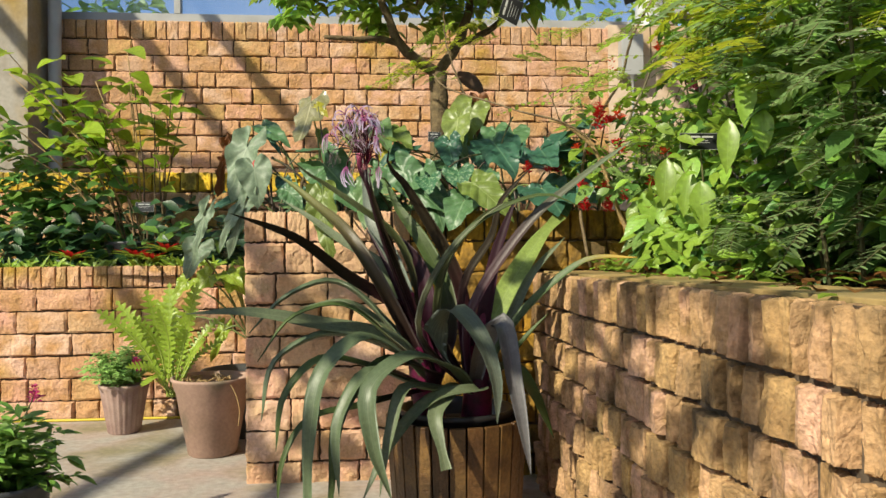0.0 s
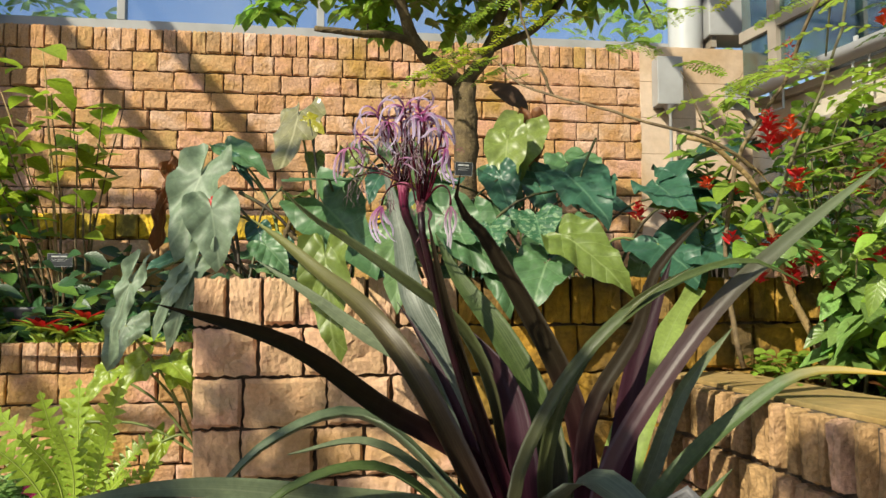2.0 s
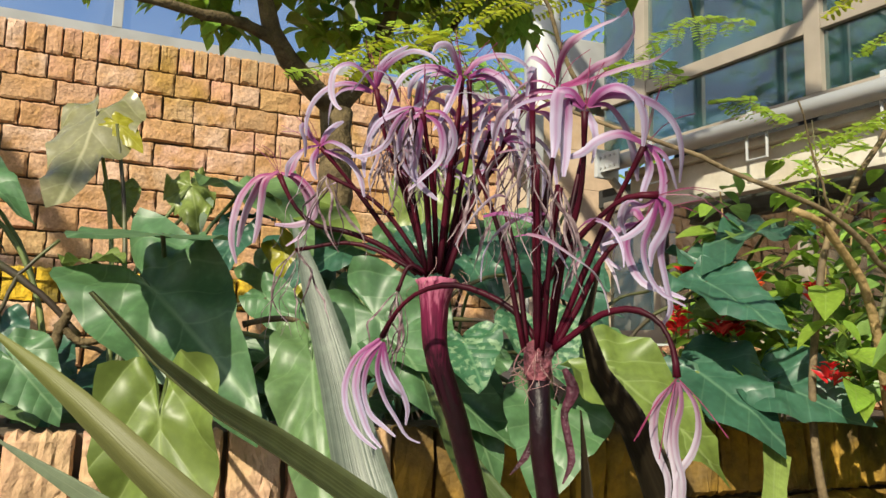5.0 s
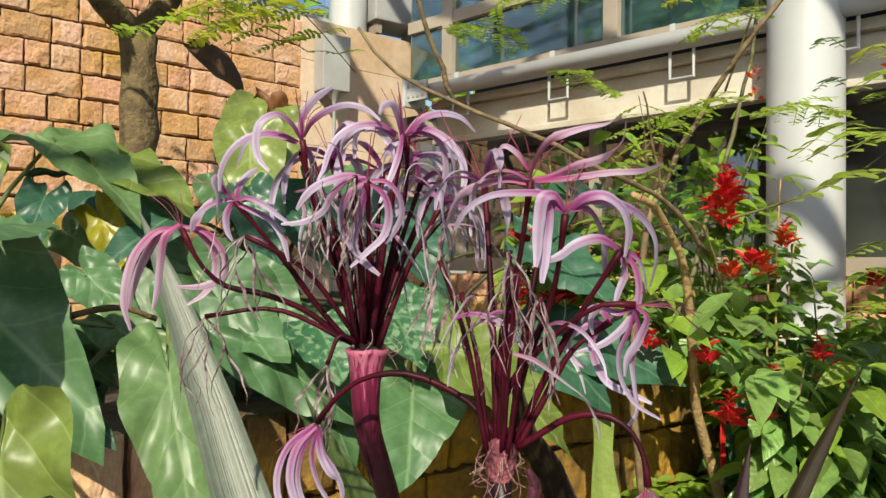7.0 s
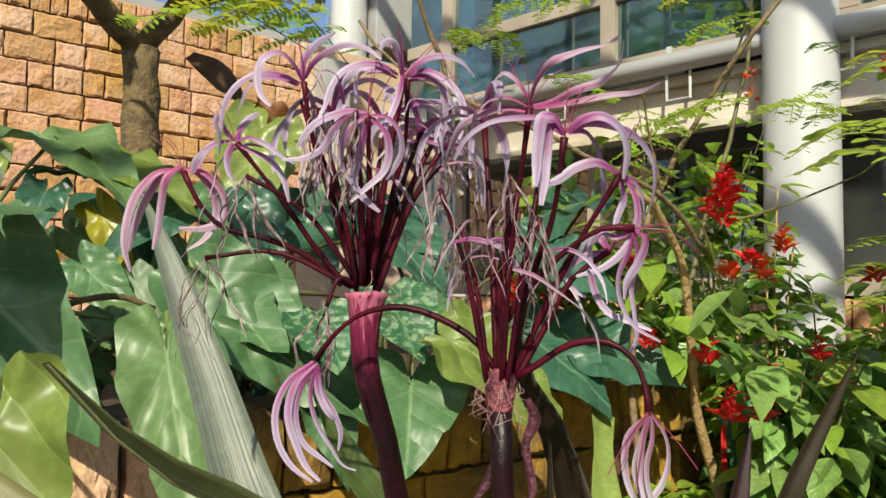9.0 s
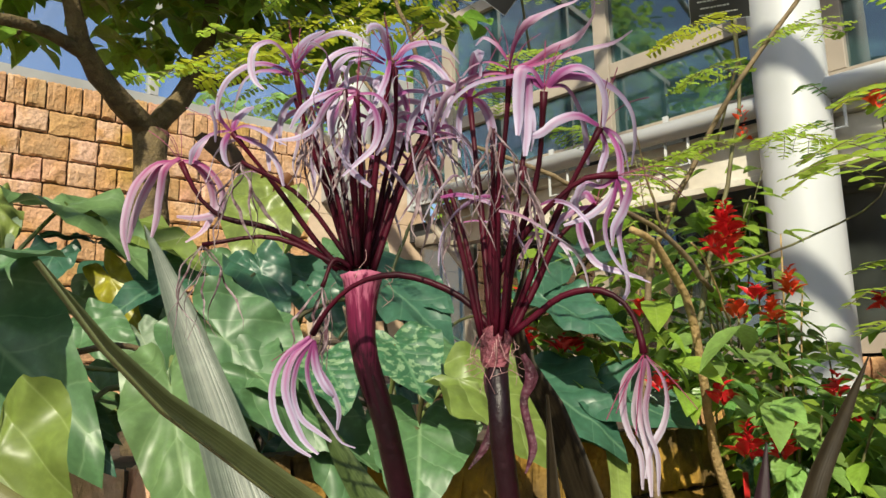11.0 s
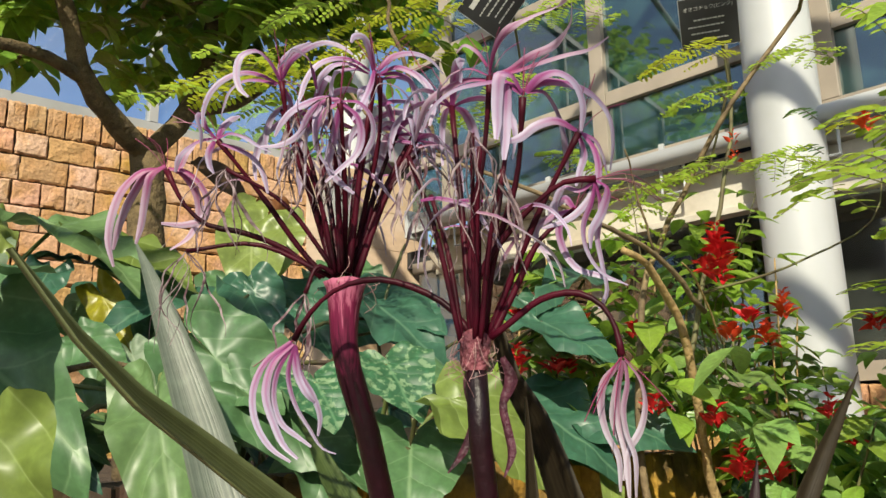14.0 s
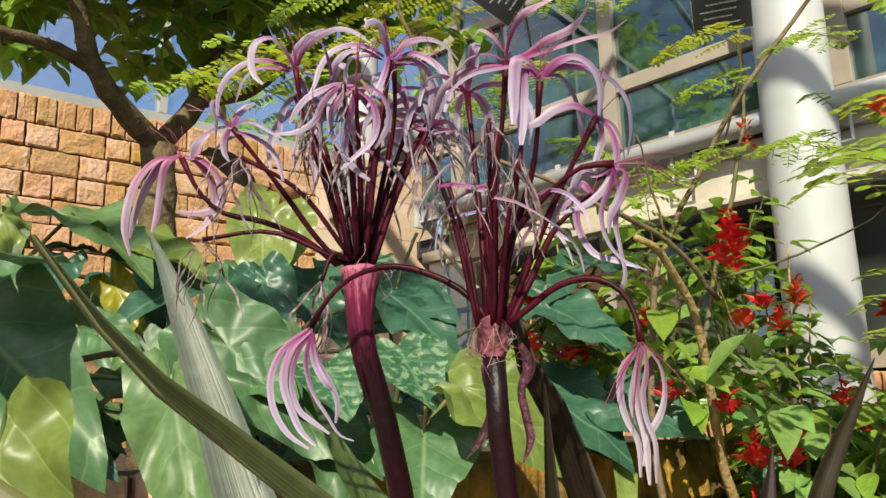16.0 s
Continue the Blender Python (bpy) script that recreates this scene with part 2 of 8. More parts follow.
# ---- stone walls of split blocks ----
def split_block(seed, nx, nz, hewn=False):
    """A rough-faced block, 1 x 1 x 1: its face at y = 0 bulges towards -y in broken facets; its back is left open."""
    rng = random.Random(seed)
    bm = bmesh.new()
    grid = []
    off = Vector((rng.uniform(0, 90), rng.uniform(0, 90), 0))
    facets = [(rng.uniform(0.6, 1.0), rng.uniform(-1.3, 1.3) * (1.5 if hewn else 1.0), rng.uniform(-1.4, 1.4) * (0.5 if hewn else 1.0), rng.uniform(0.15, 0.85), rng.uniform(0.15, 0.85)) for k in range(7)]
    for j in range(nz + 1):
        row = []
        for i in range(nx + 1):
            u, w = i / nx, j / nz
            rim = min(u, 1 - u, w, 1 - w)
            if rim < 1e-6:
                depth = 0.0
            else:
                depth = min(c + gx * (u - px) + gz * (w - pz) for c, gx, gz, px, pz in facets)
                depth = max(0.12, min(1.05, depth)) + 0.16 * noise.noise(Vector((u * 7, w * 6, 7)) + off)
                depth += 0.22 * min(0.0, noise.noise(Vector((u * 3.5, w * 3, 3)) + off))
            jx = jz = 0.0
            if 0 < i < nx and 0 < j < nz:
                jx, jz = rng.uniform(-0.3, 0.3) / nx, rng.uniform(-0.28, 0.28) / nz
                if i in (1, nx - 1) or j in (1, nz - 1):
                    rim_u, rim_w = (0.025, 0.035) if hewn else (0.05, 0.08)
                    u2 = rim_u if i == 1 else (1 - rim_u if i == nx - 1 else u)
                    w2 = rim_w if j == 1 else (1 - rim_w if j == nz - 1 else w)
                    u, w, jx, jz = u2, w2, 0, 0
            elif 0 < i < nx:
                jz = rng.uniform(-0.03, 0.03)
            elif 0 < j < nz:
                jx = rng.uniform(-0.02, 0.02)
            row.append(bm.verts.new((u + jx, -max(0.0, depth), w + jz)))
        grid.append(row)
    for j in range(nz):
        for i in range(nx):
            bm.faces.new((grid[j][i], grid[j][i + 1], grid[j + 1][i + 1], grid[j + 1][i]))
    rim_loop = [grid[0][i] for i in range(nx + 1)] + [grid[j][nx] for j in range(1, nz + 1)] + [grid[nz][i] for i in range(nx - 1, -1, -1)] + [grid[j][0] for j in range(nz - 1, 0, -1)]
    back = [bm.verts.new((v.co.x, 1.0, v.co.z)) for v in rim_loop]
    for k in range(len(rim_loop)):
        a, b = rim_loop[k], rim_loop[(k + 1) % len(rim_loop)]
        bm.faces.new((b, a, back[k], back[(k + 1) % len(rim_loop)]))
    return bm


BLOCKS = {}


def block_meshes(material):
    if material.name not in BLOCKS:
        near = material.name in ("near_split_sandstone", "worn_brown_sandstone")
        BLOCKS[material.name] = [mesh_of("stone_block", split_block(s, 12, 8, material.name == "worn_brown_sandstone") if near else split_block(s, 8, 5), material) for s in range(16)]
    return BLOCKS[material.name]


def courses_of(length, low, high, rng, near_start=0.0):
    x, out = near_start, []
    while x < length - 0.02:
        w = rng.choice((rng.uniform(low, (low + high) / 2), rng.uniform(low, high), rng.uniform((low + high) / 2, high)))
        if length - (x + w) < low * 0.7:
            w = length - x
        out.append((x, w))
        x += w
    return out


def block_wall(name, label, origin, angle, length, z0, z1, material, course=0.198, cap=0.2, thick=0.25, relief=0.05, seed=1, sizes=(0.15, 0.40), cap_sizes=(0.12, 0.19), joint=0.012, cap_material=None, vjoint=None, shift=0.004):
    """A wall from origin along angle, seen from its right-hand side: mortar core, and courses of split blocks under a soldier course."""
    rng = random.Random(seed)
    vj = joint if vjoint is None else vjoint
    m = Matrix.Translation((origin[0], origin[1], 0)) @ Matrix.Rotation(radians(angle), 4, "Z")
    core = solid(name, boxes(((0.01, 0.0, z0), (length - 0.01, thick, z1 - 0.012))), MORTAR, label, "wall", "structure", at=m)
    rows, top = [], z1 - cap
    zs = top
    while zs > z0 + 0.03:
        rows.append((max(z0, zs - course), zs))
        zs -= course
    jobs = [(x, w, top, z1, cap_material or material) for x, w in courses_of(length, *cap_sizes, rng)]
    for a, b in rows:
        jobs += [(x, w, a, b, material) for x, w in courses_of(length, *sizes, rng)]
    for x, w, a, b, stuff in jobs:
        ob = new("stone_block", rng.choice(block_meshes(stuff)))
        ob.parent = core
        flip = rng.random() < 0.5
        sx = (w - vj) * (-1 if flip else 1)
        gap = vj * rng.uniform(0.7, 1.3)
        settle = rng.uniform(-0.5, 0.5) * shift
        ob.matrix_basis = Matrix.Translation((0, settle, 0)) @ Matrix.Translation((x + gap / 2 + (w - vj if flip else 0), -0.018 - 0.2 * relief + rng.uniform(-shift, shift), a + joint / 2)) @ Matrix.Diagonal((sx, relief, b - a - joint, 1))
    return core


# ---- ground, paving, soil ----
bm = bmesh.new()
bmesh.ops.create_grid(bm, x_segments=2, y_segments=2, size=400)
solid("ground", bm, mat("dry_grass_ground", (0.16, 0.15, 0.07), 0.95, tone=(0.10, 0.11, 0.05), scale=0.5), "dry grassy ground reaching the horizon", "ground", "structure", at=Matrix.Translation((0, 0, -0.06)))
bm = bmesh.new()
box(bm, (-7.0, -5.0, -0.05), (4.6, 7.3, 0.0))
solid("floor", bm, PAVING, "worn grey concrete paving with mossy stains", "floor", "structure")

A = 5.0
# ---- walls ----
block_wall("wall_back", "tall back wall of sunlit split sandstone blocks", (-4.75, 9.55), A, 6.95, 1.4, 4.36, STONE, seed=3, cap=0.24, relief=0.030, joint=0.016, vjoint=0.014, cap_sizes=(0.11, 0.16), sizes=(0.16, 0.46), shift=0.006)
block_wall("wall_terrace", "low terrace wall with a mossy golden coping", (-5.2, 8.35), A, 5.2, 1.2, 2.36, STONE, seed=5, cap_material=STONE_GOLD, cap=0.22)
block_wall("wall_left_bed", "low sandstone block wall of the planting bed", (-6.9, 6.62), A, 6.0, 0.0, 1.36, STONE, seed=8, cap_sizes=(0.09, 0.13), relief=0.038, joint=0.014, vjoint=0.012, sizes=(0.18, 0.48))
block_wall("wall_raised_bed", "raised sandstone bed wall with a lit corner", (-1.255, 4.95), A, 1.05, -0.02, 1.715, STONE_NEAR, seed=11, sizes=(0.16, 0.34), relief=0.040, cap_sizes=(0.11, 0.15), joint=0.014)
block_wall("wall_raised_bed_damp", "ochre stretch of the raised bed wall, stained and coloured for shade", (-0.21, 5.041), A, 4.0, -0.02, 1.715, STONE_SHADED, seed=12, sizes=(0.16, 0.34), cap_sizes=(0.09, 0.14), relief=0.04)
block_wall("wall_raised_side", "side wall of the raised bed", (-1.26 - 0.02, 7.2), A - 90, 2.2, 0.0, 1.70, STONE, seed=13)
block_wall("wall_right_bed", "low sandstone block wall beside the wooden tub", (0.61, 4.985), A - 90, 6.2, -0.02, 1.315, STONE_WORN, seed=17, relief=0.040, joint=0.022, sizes=(0.09, 0.22), cap_sizes=(0.06, 0.125), course=0.172, vjoint=0.031, shift=0.013)

COPING = mat("worn_stone_coping", (0.46, 0.31, 0.12), 0.85, tone=(0.34, 0.22, 0.07), scale=3.0, grain=0.3, bump=0.4, bump_scale=25, stain=(0.24, 0.19, 0.07), stain_scale=1.6)
bm = bmesh.new()
box(bm, (0.0, 0.03, -0.012), (6.2, 0.34, 0.004), 0.004)
solid("coping_right", bm, COPING, "flat worn stone top of the low bed wall", "coping", "structure", at=Matrix.Translation((0.61, 4.985, 1.315)) @ Matrix.Rotation(radians(A - 90), 4, "Z"))
bm = bmesh.new()
for a, b in (((-6.8, 6.9, 1.0), (-1.3, 8.9, 1.27)), ((-6.0, 8.6, 2.0), (-1.0, 10.3, 2.28)), ((-1.2, 5.22, 1.2), (3.6, 10.3, 1.62)), ((0.9, -1.2, 0.9), (4.4, 5.35, 1.25))):
    s = bmesh.ops.create_grid(bm, x_segments=26, y_segments=22, size=0.5)
    for v in s["verts"]:
        v.co = Vector((a[0] + (v.co.x + 0.5) * (b[0] - a[0]), a[1] + (v.co.y + 0.5) * (b[1] - a[1]), b[2] + 0.03 * noise.noise(Vector((v.co.x * 9, v.co.y * 9, a[0])))))
solid("bed_soil", bm, SOIL, "dark crumbly soil of the planting beds", "soil", "structure", smooth=True)

# stone slab pier with a column on it
slab = thing("stone_pier", "smooth pale sandstone pier ending the back wall", "pier", pose(2.16, 10.12, 0, 0, 0, A), kind="structure")
for k in range(11):
    part("stone_slab", boxes(((0, 0, 0.40 * k), (1.38, 0.5, 0.40 * k + 0.397)), bevel=0.004), SLAB, slab)
bm = bmesh.new()
lathe(bm, [(0.19, 4.40), (0.19, 8.2)], 28, (2.78, 10.4, 0))
solid("column_far", bm, WHITE, "white round steel column standing on the pier", "column", "structure", smooth=True)

# glazing over the back wall
def glass(name, tint=(0.9, 0.93, 0.97), gloss=0.04, haze=0.12, haze_tint=(0.7, 0.74, 0.78)):
    m = bpy.data.materials.new(name)
    m.use_nodes = True
    n, l = m.node_tree.nodes, m.node_tree.links
    tr, gl, df, fr = n.new("ShaderNodeBsdfTransparent"), n.new("ShaderNodeBsdfGlossy"), n.new("ShaderNodeBsdfDiffuse"), n.new("ShaderNodeLayerWeight")
    tr.inputs[0].default_value = (*tint, 1)
    gl.inputs["Roughness"].default_value = 0.02
    df.inputs[0].default_value = (*haze_tint, 1)
    a, b, k = n.new("ShaderNodeMixShader"), n.new("ShaderNodeMixShader"), n.new("ShaderNodeMath")
    k.operation = "MULTIPLY_ADD"
    k.inputs[1].default_value, k.inputs[2].default_value = 0.5, gloss
    fr.inputs[0].default_value = 0.25
    l.new(fr.outputs["Fresnel"], k.inputs[0])
    t = n.new("ShaderNodeTexNoise")
    t.inputs["Scale"].default_value, t.inputs["Detail"].default_value = 3.0, 7.0
    r = n.new("ShaderNodeMapRange")
    r.inputs["From Min"].default_value, r.inputs["From Max"].default_value, r.inputs["To Max"].default_value = 0.35, 0.7, haze
    l.new(t.outputs["Fac"], r.inputs["Value"])
    l.new(r.outputs["Result"], a.inputs[0])
    l.new(tr.outputs[0], a.inputs[1])
    l.new(df.outputs[0], a.inputs[2])
    l.new(k.outputs[0], b.inputs[0])
    l.new(a.outputs[0], b.inputs[1])
    l.new(gl.outputs[0], b.inputs[2])
    l.new(b.outputs[0], n["Material Output"].inputs["Surface"])
    return m


GLASS_HAZY = glass("dusty_window_glass", (0.86, 0.92, 1.0), 0.03, 0.06)
# Diffuse tints put the facade panes' olive and teal reflections into their colour.
GLASS_DARK = glass("dark_window_glass", (0.30, 0.36, 0.38), 0.22, 0.16, (0.34, 0.38, 0.33))
GLASS_TEAL = glass("teal_window_glass", (0.26, 0.42, 0.42), 0.20, 0.22, (0.16, 0.36, 0.37))


def window_run(name, label, m, length, z0, z1, step, frame_mat, glass_mat, transoms=(), bar=0.07, first=None):
    w = thing(name, label, "window", m, kind="structure")
    part("window_frame", boxes(((0, -0.05, z0), (length, 0.06, z0 + 0.12)), ((0, -0.05, z1 - 0.1), (length, 0.06, z1))), frame_mat, w)
    xs = []
    x = first if first is not None else 0.0
    while x < length:
        xs.append(x)
        part("mullion", boxes(((x - bar / 2, -0.055, z0 + 0.12), (x + bar / 2, 0.065, z1 - 0.1)), bevel=0.006), frame_mat, w)
        x += step
    edges = [0.0] + xs + [length]
    for a, b in zip(edges, edges[1:]):
        if b - a < 0.15:
            continue
        for z in transoms:
            part("transom", boxes(((a + bar / 2, -0.045, z - bar * 0.45), (b - bar / 2, 0.055, z + bar * 0.45)), bevel=0.005), frame_mat, w)
        zs = [z0 + 0.12] + [z for z in transoms] + [z1 - 0.1]
        for c, d in zip(zs, zs[1:]):
            p = part("pane", boxes(((a + bar / 2, 0.0, c), (b - bar / 2, 0.008, d))), glass_mat, w)
            p.visible_shadow = False
    return w


BACK = Matrix.Translation((-5.6, 9.55, 0)) @ Matrix.Rotation(radians(A), 4, "Z")
window_run("window_back", "tall dusty panes in grey frames above the back wall", BACK @ Matrix.Translation((0, 0.12, 0)), 8.2, 4.375, 8.0, 2.02, GREY, GLASS_HAZY, first=0.28, bar=0.08)

# right-hand facade: base wall, dark glazing, white gutter beam, column
FA = math.degrees(math.atan2(6.25 - 9.25, 3.50 - 2.86))
FACE = Matrix.Translation((3.2, 9.95, 0)) @ Matrix.Rotation(radians(FA), 4, "Z")
block_wall("wall_facade", "sandstone block base under the dark windows", (3.22, 9.9), FA, 9.0, 1.0, 2.02, STONE, seed=23, course=0.22, cap=0.2)
window_run("window_low", "dark glazing under the white gutter beam", FACE @ Matrix.Translation((0, 0.1, 0)), 9.2, 2.04, 3.42, 1.45, BRONZE, GLASS_DARK, first=0.7, bar=0.09)
window_run("window_high", "dark reflecting panes in taupe frames over the beam", FACE, 9.2, 3.74, 7.6, 1.75, BRONZE, GLASS_TEAL, transoms=(4.40, 5.50), first=0.6, bar=0.13)
# Added backing: the room's darkness put into its near-black colour.
solid("wall_inside", boxes(((-0.5, 1.6, 0.0), (9.5, 1.8, 7.8)), ((-0.4, 0.2, 3.42), (9.4, 1.6, 3.6))), DARK, "near-black backing behind the glazing for the unlit room", "wall", "structure", at=FACE)
d = (Vector((3.50, 6.25, 0)) - Vector((2.86, 9.25, 0))).normalized()
beam = thing("gutter_beam", "white round gutter beam with a bolted end plate", "beam", (2.86, 9.25, 3.60))
bm = bmesh.new()
tube(bm, [Vector((0, 0, 0)), d * 9.5], 0.068, 20)
part("pipe", bm, WHITE, beam, smooth=True)
bm = bmesh.new()
box(bm, (-0.13, -0.02, -0.13), (0.13, 0.02, 0.13), 0.008)
e = part("end_plate", bm, WHITE, beam)
e.matrix_basis = Matrix.Rotation(math.atan2(d.y, d.x) - math.pi / 2, 4, "Z")
for sx in (-0.09, 0.09):
    for sz in (-0.09, 0.09):
        bm = bmesh.new()
        tube(bm, [(sx, -0.035, sz), (sx, -0.02, sz)], 0.022, 6)
        b = part("bolt", bm, GREY, beam)
        b.matrix_basis = e.matrix_basis
side = Vector((-d.y, d.x, 0))
turn = math.atan2(d.y, d.x)
bm = bmesh.new()
box(bm, (-0.02, -0.095, -0.085), (0.25, -0.075, 0.085), 0.004, Matrix.Rotation(turn, 4, "Z"))
part("side_plate", bm, WHITE, beam, "white plate with two rows of bolts")
for k in range(8):
    q = d * (0.03 + 0.057 * (k % 4)) - side * 0.096 + Vector((0, 0, -0.045 if k < 4 else 0.045))
    bm = bmesh.new()
    tube(bm, [q + side * 0.002, q - side * 0.008], 0.013, 6)
    part("bolt", bm, GREY, beam)
for k in range(9):
    q = d * (0.45 + k * 1.0) + side * 0.03
    bm = bmesh.new()
    tube(bm, [q + Vector((0, 0, -0.06)), q + Vector((0, 0, -0.25)), q + d * 0.17 + Vector((0, 0, -0.25)), q + d * 0.17 + Vector((0, 0, -0.06))], 0.012, 8)
    part("hanger", bm, WHITE, beam)
    bm = bmesh.new()
    box(bm, (-0.02, 0.0, 0.0), (0.02, 0.02, 0.09), 0.003, Matrix.Translation(q + side * 0.03 + Vector((0, 0, 0.05))) @ Matrix.Rotation(turn, 4, "Z"))
    part("clip", bm, WHITE, beam)
for low, high, out, name in ((-0.13, -0.06, 0.10, "upper_rail"), (-0.40, -0.13, 0.17, "fascia"), (-0.45, -0.40, 0.12, "lower_rail")):
    bm = bmesh.new()
    box(bm, (0.12, out, low), (9.4, out + 0.12, high - 0.003), 0.006, Matrix.Rotation(turn, 4, "Z"))
    part(name, bm, FASCIA, beam)
# Taupe bar slanting down from the beam's start.
bm = bmesh.new()
tube(bm, [Vector((0.06, 0.05, -0.08)), d * 0.42 + side * 0.20 + Vector((0, 0, -0.72))], 0.035, 8)
part("brace", bm, BRONZE, beam)

bm = bmesh.new()
lathe(bm, [(0.215, 1.1), (0.215, 8.4)], 36)
col = solid("column_near", bm, WHITE, "thick white round steel column carrying the beam", "column", "structure", smooth=True, at=Matrix.Translation((3.556, 5.984, 0)))
bm = bmesh.new()
lathe(bm, [(0.216, 1.25), (0.245, 1.25), (0.245, 1.68), (0.235, 1.72), (0.216, 1.72)], 36)
part("collar", bm, PLASTER, col, "pale concrete collar", smooth=False)

# hopper and downpipe on the pier
hop = thing("rain_hopper", "grey metal rain hopper with a thin downpipe", "downpipe", (2.42, 10.12, 3.9))
part("hopper", boxes(((-0.13, -0.20, -0.2), (0.15, 0.0, 0.32)), bevel=0.01), GREY, hop)
bm = bmesh.new()
lathe(bm, [(0.09, -0.2), (0.03, -0.27), (0.017, -0.32), (0.017, -2.3)], 14, (0.03, -0.12, 0))
part("pipe", bm, GREY, hop, smooth=True)
part("bracket", boxes(((-0.05, -0.19, -0.98), (0.11, 0.0, -0.94)), bevel=0.004), GREY, hop)
bm = bmesh.new()
lathe(bm, [(0.075, 1.4), (0.075, 6.0)], 16, (-4.60, 9.3, 0))
solid("downpipe", bm, GREY, "grey downpipe before the back wall", "downpipe", "structure", smooth=True)
solid("pier_left", boxes(((-6.2, 8.9, 1.0), (-4.71, 9.5, 7.0)), bevel=0.01), mat("stained_plaster", (0.34, 0.31, 0.27), 0.9, tone=(0.24, 0.20, 0.15), scale=2.5, grain=0.2, stain=(0.30, 0.20, 0.06), stain_scale=1.0), "pale plastered pier at the end of the wall", "pier", "structure")
aircon = thing("air_unit", "grey boxed air unit on the pier top", "machine", (3.28, 10.35, 4.42))
part("case", boxes(((-0.32, -0.2, 0.12), (0.32, 0.25, 0.75)), bevel=0.015), GREY, aircon)
part("foot", boxes(((-0.28, -0.15, 0.0), (-0.22, 0.2, 0.12))), BRONZE, aircon)
part("foot", boxes(((0.22, -0.15, 0.0), (0.28, 0.2, 0.12))), BRONZE, aircon)

# greenhouse frame overhead and closing walls
roof = thing("roof_frame", "white steel rafters and purlins of the glasshouse roof", "roof frame", kind="structure")
for x in (-8.6, -7.4, -6.4, -1.2, -0.1, 0.9, 2.0, 3.1, 4.2):
    bm = bmesh.new()
    tube(bm, [(x, -5.0, 6.4), (x + 0.6, 10.0, 8.1)], 0.085, 8)
    part("rafter", bm, WHITE, roof, smooth=True)
for y in (-3.5, 0.5, 4.5, 8.5):
    bm = bmesh.new()
    z = 6.4 + (y + 5) / 15 * 1.7 + 0.12
    tube(bm, [(-8.8, y, z), (4.8, y, z)], 0.05, 8)
    part("purlin", bm, WHITE, roof, smooth=True)
solid("wall_south", boxes(((-8.8, -5.25, 0), (5.2, -5.0, 2.4))), PLASTER, "plain plastered wall closing the glasshouse", "wall", "structure")
solid("wall_west", boxes(((-8.95, -5.0, 0), (-8.7, 9.5, 2.0))), PLASTER, "plain plastered side wall of the glasshouse", "wall", "structure")



# ---- spider lily in a wooden tub ----
LILY_GREEN = leaf_mat("lily_leaf_green", (0.058, 0.092, 0.024), (0.10, 0.13, 0.045), rough=0.46, thin=0.18, veins=0, spec=0.35, stripe=0.5, foot=(0.045, 0.006, 0.020), foot_end=0.5)
LILY_PALE = leaf_mat("lily_leaf_pale", (0.14, 0.175, 0.095), (0.21, 0.235, 0.14), rough=0.46, thin=0.2, veins=0, stripe=0.22)
LILY_OLIVE = leaf_mat("lily_leaf_olive", (0.066, 0.080, 0.028), (0.13, 0.14, 0.06), rough=0.4, thin=0.12, veins=0, stripe=0.5, foot=(0.040, 0.005, 0.018))
LILY_PURPLE = leaf_mat("lily_leaf_purple", (0.060, 0.010, 0.028), (0.085, 0.020, 0.042), edge=(0.022, 0.011, 0.014), rough=0.5, thin=0.12, veins=0, stripe=0.4, spec=0.25, foot=(0.040, 0.005, 0.018), foot_end=0.35)
LILY_NIGHT = leaf_mat("lily_leaf_dark_olive", (0.022, 0.016, 0.009), (0.034, 0.028, 0.015), rough=0.55, thin=0.06, veins=0, stripe=0.3, spec=0.15, foot=(0.050, 0.005, 0.020), foot_end=0.55)
LILY_ARCH = leaf_mat("lily_leaf_dark_to_green", (0.075, 0.11, 0.035), (0.12, 0.15, 0.06), rough=0.45, thin=0.12, veins=0, stripe=0.4, spec=0.35, foot=(0.024, 0.010, 0.012), foot_end=0.85)
# Lighter copy of LILY_GREEN: sunlight and sky sheen put into the colour.
LILY_SHEEN = leaf_mat("lily_leaf_lit_grey_green", (0.105, 0.145, 0.075), (0.17, 0.20, 0.12), rough=0.40, thin=0.2, veins=0, stripe=0.35)
LILY_GREY = leaf_mat("lily_leaf_lavender_grey", (0.125, 0.12, 0.125), (0.17, 0.16, 0.17), rough=0.5, thin=0.15, veins=0, stripe=0.3)
FALSE_STEM = mat("lily_crimson_base", (0.22, 0.014, 0.075), 0.45, tone=(0.06, 0.006, 0.026), scale=9, grain=0.3, bump=0.1, spec=0.3, thin=0.2)
LILY_YELLOWED = leaf_mat("lily_leaf_yellowed", (0.09, 0.14, 0.05), (0.14, 0.18, 0.08), edge=(0.50, 0.31, 0.03), rough=0.5, thin=0.2, veins=0, stripe=0.3)
LILY_SILVER = leaf_mat("lily_leaf_silver_green", (0.105, 0.13, 0.10), (0.205, 0.23, 0.175), rough=0.42, thin=0.22, veins=0, stripe=0.55)
LILY_TWO = leaf_mat("lily_leaf_two_toned", (0.070, 0.055, 0.024), (0.14, 0.12, 0.045), edge=(0.15, 0.16, 0.04), rough=0.45, thin=0.12, veins=0, stripe=0.4, foot=(0.030, 0.010, 0.012), foot_end=0.55)
